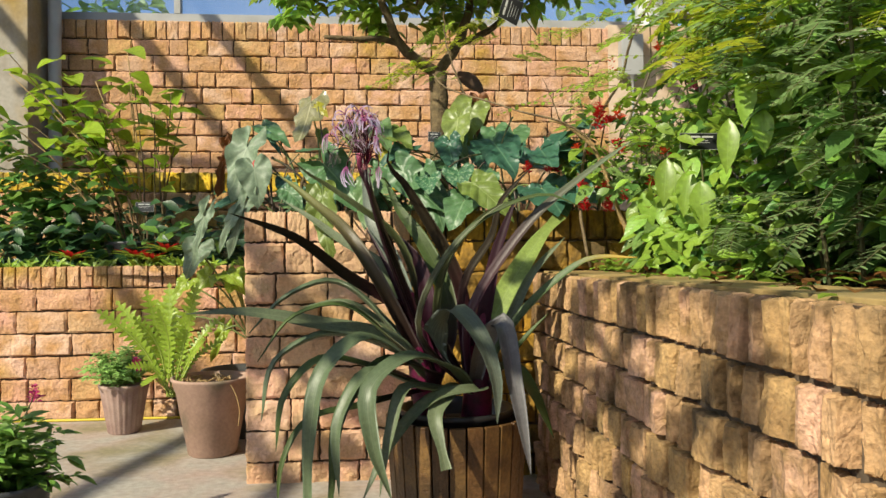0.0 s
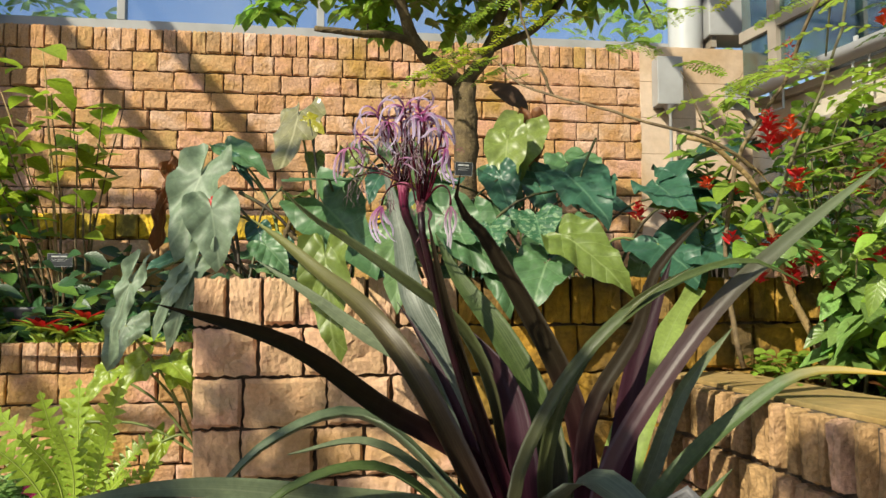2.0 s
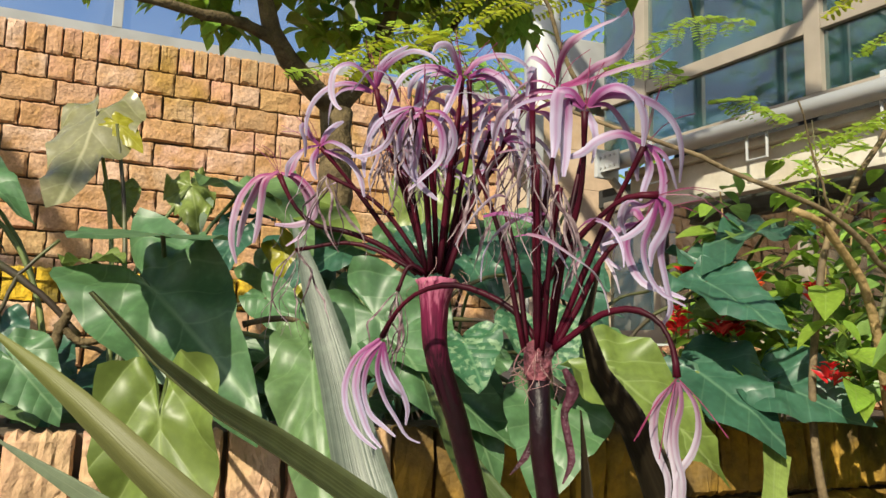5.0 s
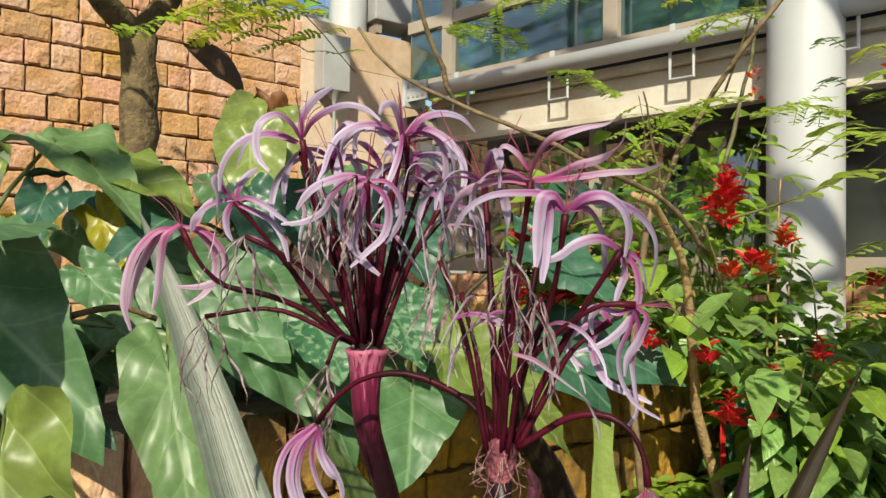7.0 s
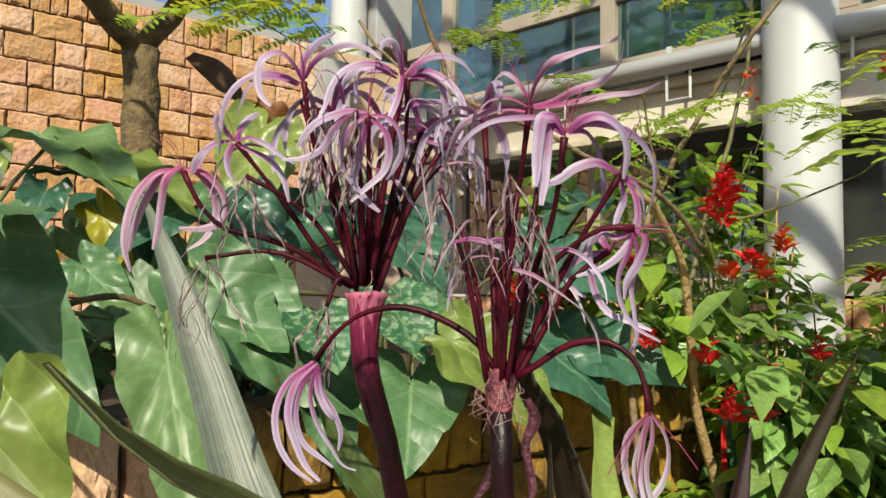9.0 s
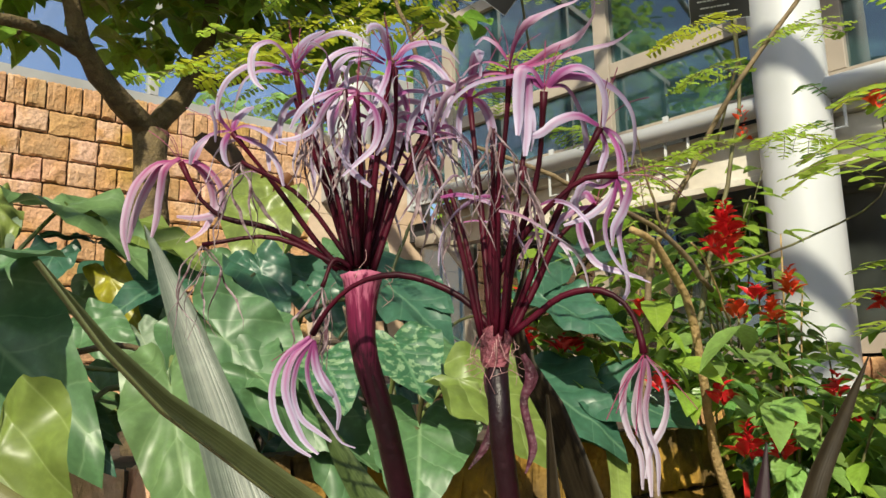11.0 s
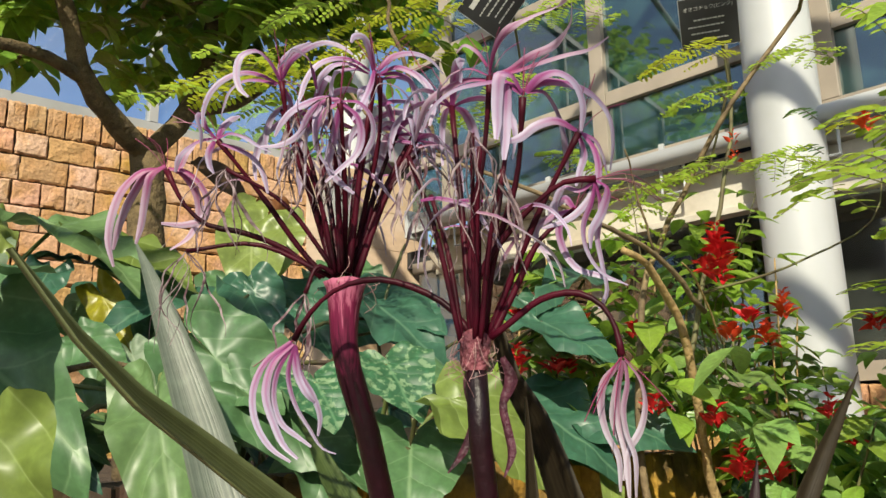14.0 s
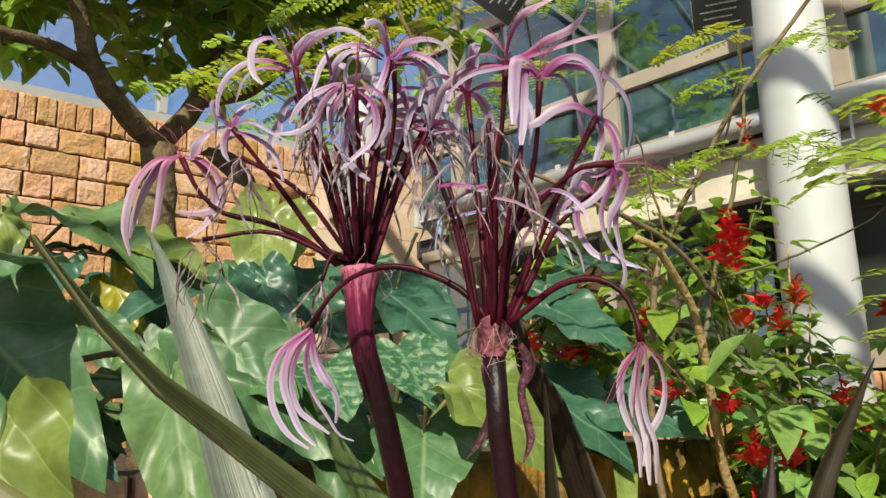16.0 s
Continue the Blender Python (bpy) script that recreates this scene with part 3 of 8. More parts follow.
LILY_DUSK = leaf_mat("lily_leaf_dusk", (0.065, 0.055, 0.045), (0.10, 0.09, 0.07), edge=(0.14, 0.18, 0.10), rough=0.45, thin=0.1, veins=0, stripe=0.3, foot=(0.055, 0.006, 0.022), foot_end=0.75)
LILY_LIME = leaf_mat("lily_leaf_lime", (0.27, 0.36, 0.09), (0.33, 0.41, 0.16), rough=0.42, thin=0.3, veins=0, stripe=0.2)
LILY_MAROON = mat("lily_maroon_stalk", (0.020, 0.0025, 0.007), 0.42, tone=(0.009, 0.0018, 0.004), scale=14, grain=0.35, bump=0.15, bump_scale=90, spec=0.3)
PEDICEL = mat("lily_dark_red_pedicel", (0.056, 0.0032, 0.012), 0.45, tone=(0.015, 0.0018, 0.005), scale=16, spec=0.13)
MAGENTA = mat("lily_magenta_stamen", (0.26, 0.035, 0.10), 0.5, tone=(0.16, 0.02, 0.07), scale=30)
WITHERED = mat("lily_withered_strand", (0.34, 0.26, 0.28), 0.8, tone=(0.08, 0.03, 0.045), scale=95, thin=0.25)


def sheath_mat():
    """Streaked magenta at the rim running down into the maroon of the stalk."""
    m = mat("lily_sheath", (0.30, 0.04, 0.13), 0.5, spec=0.2)
    n, l = m.node_tree.nodes, m.node_tree.links
    co = n.new("ShaderNodeTexCoord")
    sep = n.new("ShaderNodeSeparateXYZ")
    l.new(co.outputs["Generated"], sep.inputs[0])
    streak = n.new("ShaderNodeTexNoise")
    scale = n.new("ShaderNodeMapping")
    scale.inputs["Scale"].default_value = (9, 9, 1.2)
    l.new(co.outputs["Generated"], scale.inputs[0])
    l.new(scale.outputs[0], streak.inputs["Vector"])
    streak.inputs["Scale"].default_value, streak.inputs["Detail"].default_value = 2.0, 6.0
    add = n.new("ShaderNodeMath")
    add.operation = "MULTIPLY_ADD"
    l.new(streak.outputs["Fac"], add.inputs[0])
    add.inputs[1].default_value = 0.9
    l.new(sep.outputs[2], add.inputs[2])
    ramp = n.new("ShaderNodeValToRGB")
    e = ramp.color_ramp.elements
    e[0].position, e[0].color = 0.60, (0.018, 0.0022, 0.007, 1)
    e[1].position, e[1].color = 0.90, (0.14, 0.012, 0.046, 1)
    k = e.new(1.0)
    k.color = (0.36, 0.10, 0.17, 1)
    half = n.new("ShaderNodeMath")
    half.operation = "MULTIPLY"
    half.inputs[1].default_value = 0.72
    l.new(add.outputs[0], half.inputs[0])
    l.new(half.outputs[0], ramp.inputs[0])
    l.new(ramp.outputs[0], n["Principled BSDF"].inputs["Base Color"])
    return m


SHEATH = sheath_mat()


def petal_mat(name, face, core):
    m = bpy.data.materials.new(name)
    m.use_nodes = True
    n, l = m.node_tree.nodes, m.node_tree.links
    b = n["Principled BSDF"]
    b.inputs["Roughness"].default_value = 0.5
    uv = n.new("ShaderNodeTexCoord")
    sep = n.new("ShaderNodeSeparateXYZ")
    l.new(uv.outputs["UV"], sep.inputs[0])
    a = n.new("ShaderNodeMath")
    a.operation = "SUBTRACT"
    a.inputs[1].default_value = 0.5
    l.new(sep.outputs[0], a.inputs[0])
    ab = n.new("ShaderNodeMath")
    ab.operation = "ABSOLUTE"
    l.new(a.outputs[0], ab.inputs[0])
    r = n.new("ShaderNodeMapRange")
    r.inputs["From Min"].default_value, r.inputs["From Max"].default_value = 0.26, 0.03
    l.new(ab.outputs[0], r.inputs["Value"])
    v = n.new("ShaderNodeMapRange")
    v.inputs["From Min"].default_value, v.inputs["From Max"].default_value = 0.58, 0.05
    l.new(sep.outputs[1], v.inputs["Value"])
    k = n.new("ShaderNodeMath")
    k.operation, k.use_clamp = "MULTIPLY_ADD", True
    l.new(r.outputs[0], k.inputs[0])
    k.inputs[1].default_value = 0.40
    l.new(v.outputs[0], k.inputs[2])
    info = n.new("ShaderNodeObjectInfo")
    h = n.new("ShaderNodeHueSaturation")
    h.inputs["Color"].default_value = (*face, 1)
    q = n.new("ShaderNodeMapRange")
    q.inputs["To Min"].default_value, q.inputs["To Max"].default_value = 0.72, 1.1
    l.new(info.outputs["Random"], q.inputs["Value"])
    l.new(q.outputs[0], h.inputs["Value"])
    x = n.new("ShaderNodeMix")
    x.data_type = "RGBA"
    l.new(k.outputs[0], x.inputs["Factor"])
    l.new(h.outputs[0], x.inputs["A"])
    x.inputs["B"].default_value = (*core, 1)
    l.new(x.outputs["Result"], b.inputs["Base Color"])
    t = n.new("ShaderNodeBsdfTranslucent")
    l.new(x.outputs["Result"], t.inputs[0])
    s = n.new("ShaderNodeMixShader")
    s.inputs[0].default_value = 0.3
    l.new(b.outputs[0], s.inputs[1])
    l.new(t.outputs[0], s.inputs[2])
    l.new(s.outputs[0], n["Material Output"].inputs["Surface"])
    return m


PETAL = petal_mat("lily_petal", (0.475, 0.41, 0.575), (0.27, 0.045, 0.19))
PETAL_PINK = petal_mat("lily_petal_pink", (0.50, 0.37, 0.50), (0.30, 0.040, 0.16))


def strap(bm, points, widths, up, fold=0.25, count=18, across=4, thick=0.0, wave=0.0, twist=0.0):
    """A ribbon along points; up: the side that its upper face turns to; fold: how far its edges rise."""
    uvl = bm.loops.layers.uv.verify()
    pts = curve_points(points, count)
    up = Vector(up).normalized()
    rows = []
    for i, p in enumerate(pts):
        s = i / count
        d = (pts[min(i + 1, count)] - pts[max(i - 1, 0)]).normalized()
        side = d.cross(up)
        if side.length < 0.05:
            side = d.orthogonal()
        side.normalize()
        if twist:
            side = Matrix.Rotation(twist * s, 3, d) @ side
        nrm = side.cross(d).normalized()
        k = s * (len(widths) - 1)
        j = min(int(k), len(widths) - 2)
        w = widths[j] + (widths[j + 1] - widths[j]) * (k - j)
        row = []
        for c in range(across + 1):
            u = c / across * 2 - 1
            lift = fold * w * abs(u) ** 1.4 + wave * w * math.sin(s * 9 + u * 2) * abs(u)
            row.append(p + side * (u * w / 2) + nrm * lift)
        rows.append((row, nrm, s))
    top = [[bm.verts.new(q) for q in row] for row, _, _ in rows]
    low = [[bm.verts.new(q - nrm * (thick * (1 - abs(c / across * 2 - 1) ** 3))) for c, q in enumerate(row)] for row, nrm, _ in rows] if thick else None
    for sheet, flip in ((top, False), (low, True)):
        if sheet is None:
            continue
        for i in range(count):
            for c in range(across):
                vs = [sheet[i][c], sheet[i][c + 1], sheet[i + 1][c + 1], sheet[i + 1][c]]
                us = [(c / across, i / count), ((c + 1) / across, i / count), ((c + 1) / across, (i + 1) / count), (c / across, (i + 1) / count)]
                if flip:
                    vs, us = vs[::-1], us[::-1]
                f = bm.faces.new(vs)
                for lp, t in zip(f.loops, us):
                    lp[uvl].uv = t
    if low:
        for c in (0, across):
            for i in range(count):
                vs = [top[i][c], top[i + 1][c], low[i + 1][c], low[i][c]]
                f = bm.faces.new(vs if c == 0 else vs[::-1])
                for lp, t in zip(f.loops, ((c / across, i / count), (c / across, (i + 1) / count), (c / across, (i + 1) / count), (c / across, i / count))):
                    lp[uvl].uv = t
    return bm


TUB = Vector((0.065, 4.28, 0.0))
WOOD = mat("varnished_brown_slat", (0.17, 0.085, 0.028), 0.45, tone=(0.08, 0.036, 0.012), scale=7, grain=0.45, bump=0.3, bump_scale=50, random_tint=((0.19, 0.095, 0.028), (0.13, 0.06, 0.02), (0.22, 0.12, 0.036), (0.15, 0.08, 0.024)), stain=(0.05, 0.03, 0.012), stain_scale=3.0, stain_low=0.55)
IRON = mat("black_iron_hoop", (0.03, 0.03, 0.03), 0.5, metal=0.6)
tub = thing("wooden_tub", "round planter tub of upright brown wooden slats", "planter", TUB)
bm = bmesh.new()
n_slats, r0, r1, hgt = 26, 0.345, 0.385, 0.56
for k in range(1):
    box(bm, (-0.0395, -0.012, 0.0), (0.0395, 0.012, hgt), 0.004)
slat_mesh = mesh_of("slat", bm, WOOD)
for k in range(n_slats):
    a = 2 * math.pi * k / n_slats
    s = new("slat", slat_mesh)
    s.parent = tub
    s.matrix_basis = Matrix.Rotation(a, 4, "Z") @ Matrix.Translation((0, -r0 + 0.012, 0)) @ Matrix.Rotation(math.atan2(r1 - r0, hgt), 4, "X")
for z in (0.1, 0.42):
    bm = bmesh.new()
    rr = r0 + (r1 - r0) * z / hgt - 0.03
    lathe(bm, [(rr - 0.012, z), (rr, z), (rr, z + 0.03), (rr - 0.012, z + 0.03), (rr - 0.012, z)], 40)
    part("hoop", bm, IRON, tub)
inner = thing("plastic_pot", "black plastic pot of soil inside the wooden tub", "pot", TUB)
bm = bmesh.new()
lathe(bm, [(0.24, 0.01), (0.30, 0.56), (0.315, 0.57), (0.315, 0.60), (0.30, 0.60), (0.285, 0.50)], 36)
part("shell", bm, mat("black_plastic", (0.015, 0.015, 0.017), 0.4), inner, smooth=True)
bm = bmesh.new()
rings = lathe(bm, [(0.287, 0.50), (0.15, 0.53), (0.02, 0.54)], 24)
bm.faces.new(rings[-1])
part("soil", bm, SOIL, inner, smooth=True)

lily = thing("spider_lily", "giant spider lily with purple-green strap leaves and pink flower heads", "plant", TUB + Vector((0, 0, 0.5)))
LB = lily.matrix_world.translation


def lily_leaf(material, width, points, up=(0, -0.5, 1), fold=0.28, label="", wave=0.0, count=22, base=0.55, tipw=0.02, twist=0.0):
    bm = bmesh.new()
    w = width
    strap(bm, [Vector(p) - LB for p in points], [w * base, w * 0.85, w, w, w * 0.98, w * 0.93, w * 0.83, w * 0.66, w * 0.42, w * tipw], up, fold, count, 6, 0.004, wave, twist)
    part("leaf", bm, material, lily, label, smooth=True)


# two maroon false stems of sheathed leaf bases
for x, y, lean, top in ((-0.07, 4.26, -0.12, 1.22), (0.17, 4.24, 0.05, 1.16)):
    bm = bmesh.new()
    tube(bm, curve_points([Vector((x, y, 0.5)) - LB, Vector((x + lean * 0.4, y, 0.8)) - LB, Vector((x + lean, y, top)) - LB], 8), [0.085, 0.082, 0.078, 0.074, 0.07, 0.065, 0.058, 0.046, 0.03], 14)
    part("false_stem", bm, FALSE_STEM, lily, "maroon false stem", smooth=True)

BL = (-0.08, 4.24, 0.95)
BL0, BR0 = (-0.05, 4.26, 0.70), (0.15, 4.24, 0.68)
# upright and spreading leaves
lily_leaf(LILY_NIGHT, 0.062, [BL0, BL, (-0.525, 3.950, 1.353), (-0.700, 3.680, 1.514), (-0.92, 3.386, 1.612)], (0.3, -1, 0.05), label="dark purple leaf", base=1.15)
lily_leaf(LILY_TWO, 0.076, [BL0, (-0.522, 4.120, 1.559), (-0.585, 4.200, 1.616), (-0.700, 4.350, 1.700), (-0.841, 4.480, 1.816), (-0.972, 4.600, 1.909)], (0.3, -0.9, 0.4), label="olive leaf with a grey underside")
lily_leaf(LILY_OLIVE, 0.056, [BL0, (-0.307, 4.100, 1.574), (-0.408, 4.030, 1.650), (-0.617, 3.950, 1.799), (-0.672, 3.910, 1.834), (-0.709, 3.880, 1.866), (-0.734, 3.860, 1.890), (-0.75, 3.848, 1.91)], (0.5, -0.8, 0.5), fold=0.3, label="long folded olive leaf")
lily_leaf(LILY_SILVER, 0.098, [BL0, (-0.283, 4.360, 1.405), (-0.398, 4.420, 1.634), (-0.436, 4.550, 1.839), (-0.493, 4.680, 2.077), (-0.505, 4.720, 2.127)], (-0.35, -0.85, 0.35), fold=0.12, label="upright grey-green leaf")
lily_leaf(LILY_NIGHT, 0.074, [BR0, (0.082, 4.180, 1.301), (-0.113, 4.100, 1.668), (-0.196, 4.060, 1.798), (-0.280, 4.020, 1.906), (-0.270, 4.000, 1.974)], (-0.3, -1, 0.2), fold=0.35, label="dark upright leaf")
lily_leaf(LILY_GREEN, 0.10, [BL0, (0.032, 4.300, 1.150), (-0.125, 4.350, 1.521), (-0.261, 4.420, 1.712), (-0.324, 4.450, 1.845)], (0, -1, 0.2), fold=0.12, label="broad green leaf")
lily_leaf(LILY_PALE, 0.065, [BL0, (-0.381, 4.400, 1.400), (-0.569, 4.440, 1.512), (-0.747, 4.470, 1.639), (-0.926, 4.500, 1.753)], (0.2, -1, 0.3), fold=0.06, label="pale leaf behind")
lily_leaf(LILY_PURPLE, 0.095, [BL0, (-0.075, 4.150, 1.101), (-0.148, 4.200, 1.416), (-0.191, 4.200, 1.474), (-0.233, 4.220, 1.531)], (0, -1, 0.2), label="dark purple leaf")
lily_leaf(LILY_PURPLE, 0.085, [BR0, (0.227, 4.200, 1.094), (0.291, 4.200, 1.427), (0.400, 4.200, 1.744)], (-0.5, -1, 0.2), label="dark purple leaf")
lily_leaf(LILY_OLIVE, 0.045, [BR0, (-0.029, 4.050, 1.108), (0.046, 3.950, 1.428), (0.216, 3.900, 1.624), (0.350, 3.880, 1.706)], (-0.3, -1, 0.3), fold=0.5, label="thin dark leaf")
lily_leaf(LILY_DUSK, 0.064, [BR0, (0.149, 4.020, 1.127), (0.335, 3.980, 1.444), (0.485, 3.980, 1.624), (0.680, 4.000, 1.786), (1.010, 4.050, 2.029)], (-0.6, -0.8, 0.35), fold=0.3, label="long straight grey-purple leaf")
lily_leaf(LILY_LIME, 0.135, [BR0, (0.30, 4.42, 1.10), (0.46, 4.58, 1.36), (0.60, 4.74, 1.54), (0.735, 4.88, 1.665)], (-0.2, -1, 0.3), fold=0.1, label="sunlit lime-green leaf", tipw=0.6, base=0.3)
lily_leaf(LILY_PALE, 0.06, [BR0, (0.360, 4.340, 1.051), (0.510, 4.400, 1.330), (0.695, 4.450, 1.520)], (-0.2, -1, 0.3), fold=0.15, label="bright green leaf")
lily_leaf(LILY_ARCH, 0.046, [BR0, (-0.121, 3.980, 1.087), (-0.020, 3.920, 1.353), (0.139, 3.900, 1.549), (0.351, 3.920, 1.679), (0.540, 3.950, 1.723), (0.699, 3.980, 1.664)], (-0.5, -0.7, 0.5), fold=0.3, label="arching green leaf")
lily_leaf(LILY_YELLOWED, 0.065, [BR0, (0.432, 4.200, 1.109), (0.582, 4.150, 1.263), (0.752, 4.111, 1.385), (0.98, 3.95, 1.405)], (-0.3, -0.6, 0.8), fold=0.3, label="green leaf with a yellowed tip")
lily_leaf(LILY_GREEN, 0.05, [BR0, (0.316, 4.200, 0.821), (0.433, 4.150, 0.977), (0.554, 4.150, 1.110)], (-0.3, -0.4, 0.9), fold=0.3)
lily_leaf(LILY_NIGHT, 0.054, [BR0, (0.132, 4.100, 1.314), (0.267, 4.100, 1.535), (0.306, 4.060, 1.698), (0.383, 4.050, 1.793), (0.471, 4.048, 1.881)], (-0.6, -0.8, 0.1), fold=0.3, label="dark upright purple leaf")
lily_leaf(LILY_NIGHT, 0.042, [(-0.02, 4.2, 0.8), (-0.278, 4.020, 1.490), (-0.327, 3.920, 1.657), (-0.366, 3.868, 1.83)], (-0.3, -1, 0.1), fold=0.4, label="slender dark leaf tip")
lily_leaf(LILY_PURPLE, 0.032, [BL0, (-0.331, 4.260, 1.415), (-0.388, 4.310, 1.517), (-0.451, 4.350, 1.612)], (0.3, -1, 0.2), fold=0.3, label="slender dark purple leaf")
# drooping leaves
lily_leaf(LILY_PALE, 0.081, [BL0, (-0.252, 4.100, 0.973), (-0.641, 3.950, 1.087), (-1.000, 3.800, 1.158), (-1.219, 3.700, 1.156)], (0, -0.85, 0.55), fold=0.12, label="grey-green leaf reaching sideways")
lily_leaf(LILY_SHEEN, 0.078, [BL0, (-0.288, 4.200, 1.038), (-0.604, 4.100, 1.286), (-0.802, 4.050, 1.217), (-0.995, 4.000, 1.034)], (0, -0.2, 1), fold=0.3)
lily_leaf(LILY_PALE, 0.078, [BL0, (-0.295, 4.300, 0.998), (-0.542, 4.300, 1.171), (-0.790, 4.300, 1.142)], (0, -0.2, 1), fold=0.2)
lily_leaf(LILY_SHEEN, 0.072, [BL0, (-0.282, 4.100, 0.929), (-0.641, 3.950, 1.013), (-0.831, 3.900, 0.902), (-0.907, 3.880, 0.612)], (0, -0.2, 1), fold=0.35)
lily_leaf(LILY_SHEEN, 0.111, [BL0, (-0.189, 4.000, 0.883), (-0.398, 3.800, 1.021), (-0.562, 3.650, 0.881), (-0.619, 3.600, 0.578), (-0.629, 3.600, 0.255)], (-0.1, -0.4, 1), fold=0.18, tipw=0.4, label="broad drooping green leaf")
lily_leaf(LILY_GREEN, 0.098, [BL0, (-0.074, 4.000, 0.824), (-0.265, 3.850, 0.904), (-0.465, 3.700, 0.712), (-0.533, 3.650, 0.277)], (-0.1, -0.4, 1), fold=0.18, tipw=0.3, label="broad drooping green leaf")
lily_leaf(LILY_SHEEN, 0.111, [BR0, (0.012, 3.950, 0.859), (-0.177, 3.750, 0.930), (-0.340, 3.600, 0.808), (-0.325, 3.560, 0.559), (-0.237, 3.550, 0.306)], (-0.1, -0.4, 1), fold=0.18, label="broad drooping green leaf")
lily_leaf(LILY_SILVER, 0.130, [BR0, (-0.043, 3.950, 1.030), (0.042, 3.800, 1.159), (0.170, 3.650, 1.032), (0.239, 3.600, 0.829), (0.242, 3.600, 0.648)], (0.2, -0.5, 1), fold=0.15, label="broad pale leaf bent over the tub")
lily_leaf(LILY_GREY, 0.10, [BR0, (0.213, 3.950, 1.000), (0.274, 3.800, 1.097), (0.329, 3.680, 0.815), (0.400, 3.640, 0.403)], (0.25, -1, 0.25), fold=0.2, label="grey-purple leaf hanging over the rim")
lily_leaf(LILY_PALE, 0.078, [BR0, (0.183, 3.980, 0.739), (-0.045, 3.850, 0.722), (-0.258, 3.700, 0.525), (-0.385, 3.620, 0.285)], (0, -0.5, 1), fold=0.2, label="pale leaf hanging over the rim")
lily_leaf(LILY_PALE, 0.091, [BR0, (0.011, 3.900, 0.726), (-0.045, 3.780, 0.653), (-0.018, 3.720, 0.518), (0.007, 3.700, 0.411)], (0, -0.8, 0.6), fold=0.15, tipw=0.6, label="snapped leaf end")
lily_leaf(LILY_GREEN, 0.104, [BR0, (0.367, 4.100, 0.835), (0.444, 4.000, 0.733), (0.550, 3.950, 0.499)], (0.5, -0.6, 0.8), fold=0.1)
lily_leaf(LILY_GREEN, 0.052, [BL0, (-0.411, 3.900, 0.674), (-0.675, 3.800, 0.613), (-0.775, 3.750, 0.436), (-0.797, 3.720, 0.231)], (0, -0.4, 1), fold=0.3)
lily_leaf(LILY_GREEN, 0.091, [BR0, (0.141, 4.400, 0.826), (0.114, 4.500, 1.072), (-0.081, 4.600, 1.298)], (0, -0.8, 0.6), fold=0.2)
lily_leaf(LILY_GREEN, 0.104, [BL0, (-0.112, 4.400, 0.891), (-0.274, 4.500, 1.205), (-0.412, 4.600, 1.401)], (0, -0.8, 0.6), fold=0.2)

lily_leaf(LILY_GREEN, 0.075, [BL0, (-0.358, 3.950, 0.862), (-0.618, 3.800, 0.913), (-0.753, 3.720, 0.765), (-0.797, 3.700, 0.503)], (-0.1, -0.4, 1), fold=0.18)
lily_leaf(LILY_SHEEN, 0.085, [BR0, (-0.157, 3.900, 0.784), (-0.364, 3.720, 0.868), (-0.486, 3.620, 0.676), (-0.486, 3.600, 0.318)], (-0.1, -0.4, 1), fold=0.16)
lily_leaf(LILY_PALE, 0.075, [BR0, (-0.073, 3.880, 0.758), (-0.190, 3.720, 0.787), (-0.252, 3.620, 0.596), (-0.300, 3.600, 0.316)], (-0.1, -0.5, 1), fold=0.2)
lily_leaf(LILY_GREEN, 0.06, [BL0, (-0.275, 4.000, 0.999), (-0.520, 3.900, 1.180), (-0.735, 3.850, 1.129), (-0.910, 3.820, 0.913)], (-0.1, -0.3, 1), fold=0.2)
# flower stalks
RIM, NECK = Vector((-0.430, 4.075, 1.955)), Vector((-0.385, 3.912, 1.866))
STALKS = []
for pts, r in (([(-0.10, 4.26, 0.75), (-0.295, 4.180, 1.535), (-0.389, 4.090, 1.784), RIM - Vector((0, 0, 0.06)), RIM], (0.0155, 0.016, 0.015, 0.0120, 0.014)), ([(-0.04, 4.22, 0.75), (-0.336, 3.960, 1.615), (-0.370, 3.920, 1.757), NECK - Vector((0, 0, 0.05)), NECK], (0.0125, 0.016, 0.015, 0.0098, 0.0100))):
    bm = bmesh.new()
    STALKS.append(curve_points([Vector(p) - LB for p in pts], 200))
    q = curve_points([Vector(p) - LB for p in pts], 16)
    tube(bm, q, [r[0] + (r[-2] - r[0]) * i / 16 for i in range(17)], 16)
    part("flower_stalk", bm, LILY_MAROON, lily, "smooth dark maroon stalk", smooth=True)


# ---- the two flower heads ----
def petal_mesh(bm, origin, heading, axis, length, width, curl, rng):
    """One recurved strap petal: leaves along axis and heading, then bends down."""
    pts, p = [], Vector(origin)
    d = (Vector(axis) * 0.9 + Vector(heading)).normalized()
    down = Vector((0, 0, -1))
    steps = 9
    for i in range(steps + 1):
        pts.append(p.copy())
        s = i / steps
        d = (d + down * (curl * (0.20 + 0.55 * s)) + Vector(heading) * (-0.22 * s * curl) + Vector((rng.uniform(-1, 1), rng.uniform(-1, 1), rng.uniform(-1, 1))) * 0.07).normalized()
        p = p + d * (length / steps)
    strap(bm, pts, [width * 0.45, width * 0.9, width, width * 0.95, width * 0.8, width * 0.3], Vector(heading) * -0.2 + Vector(axis), -0.22, 12, 2)
    return pts


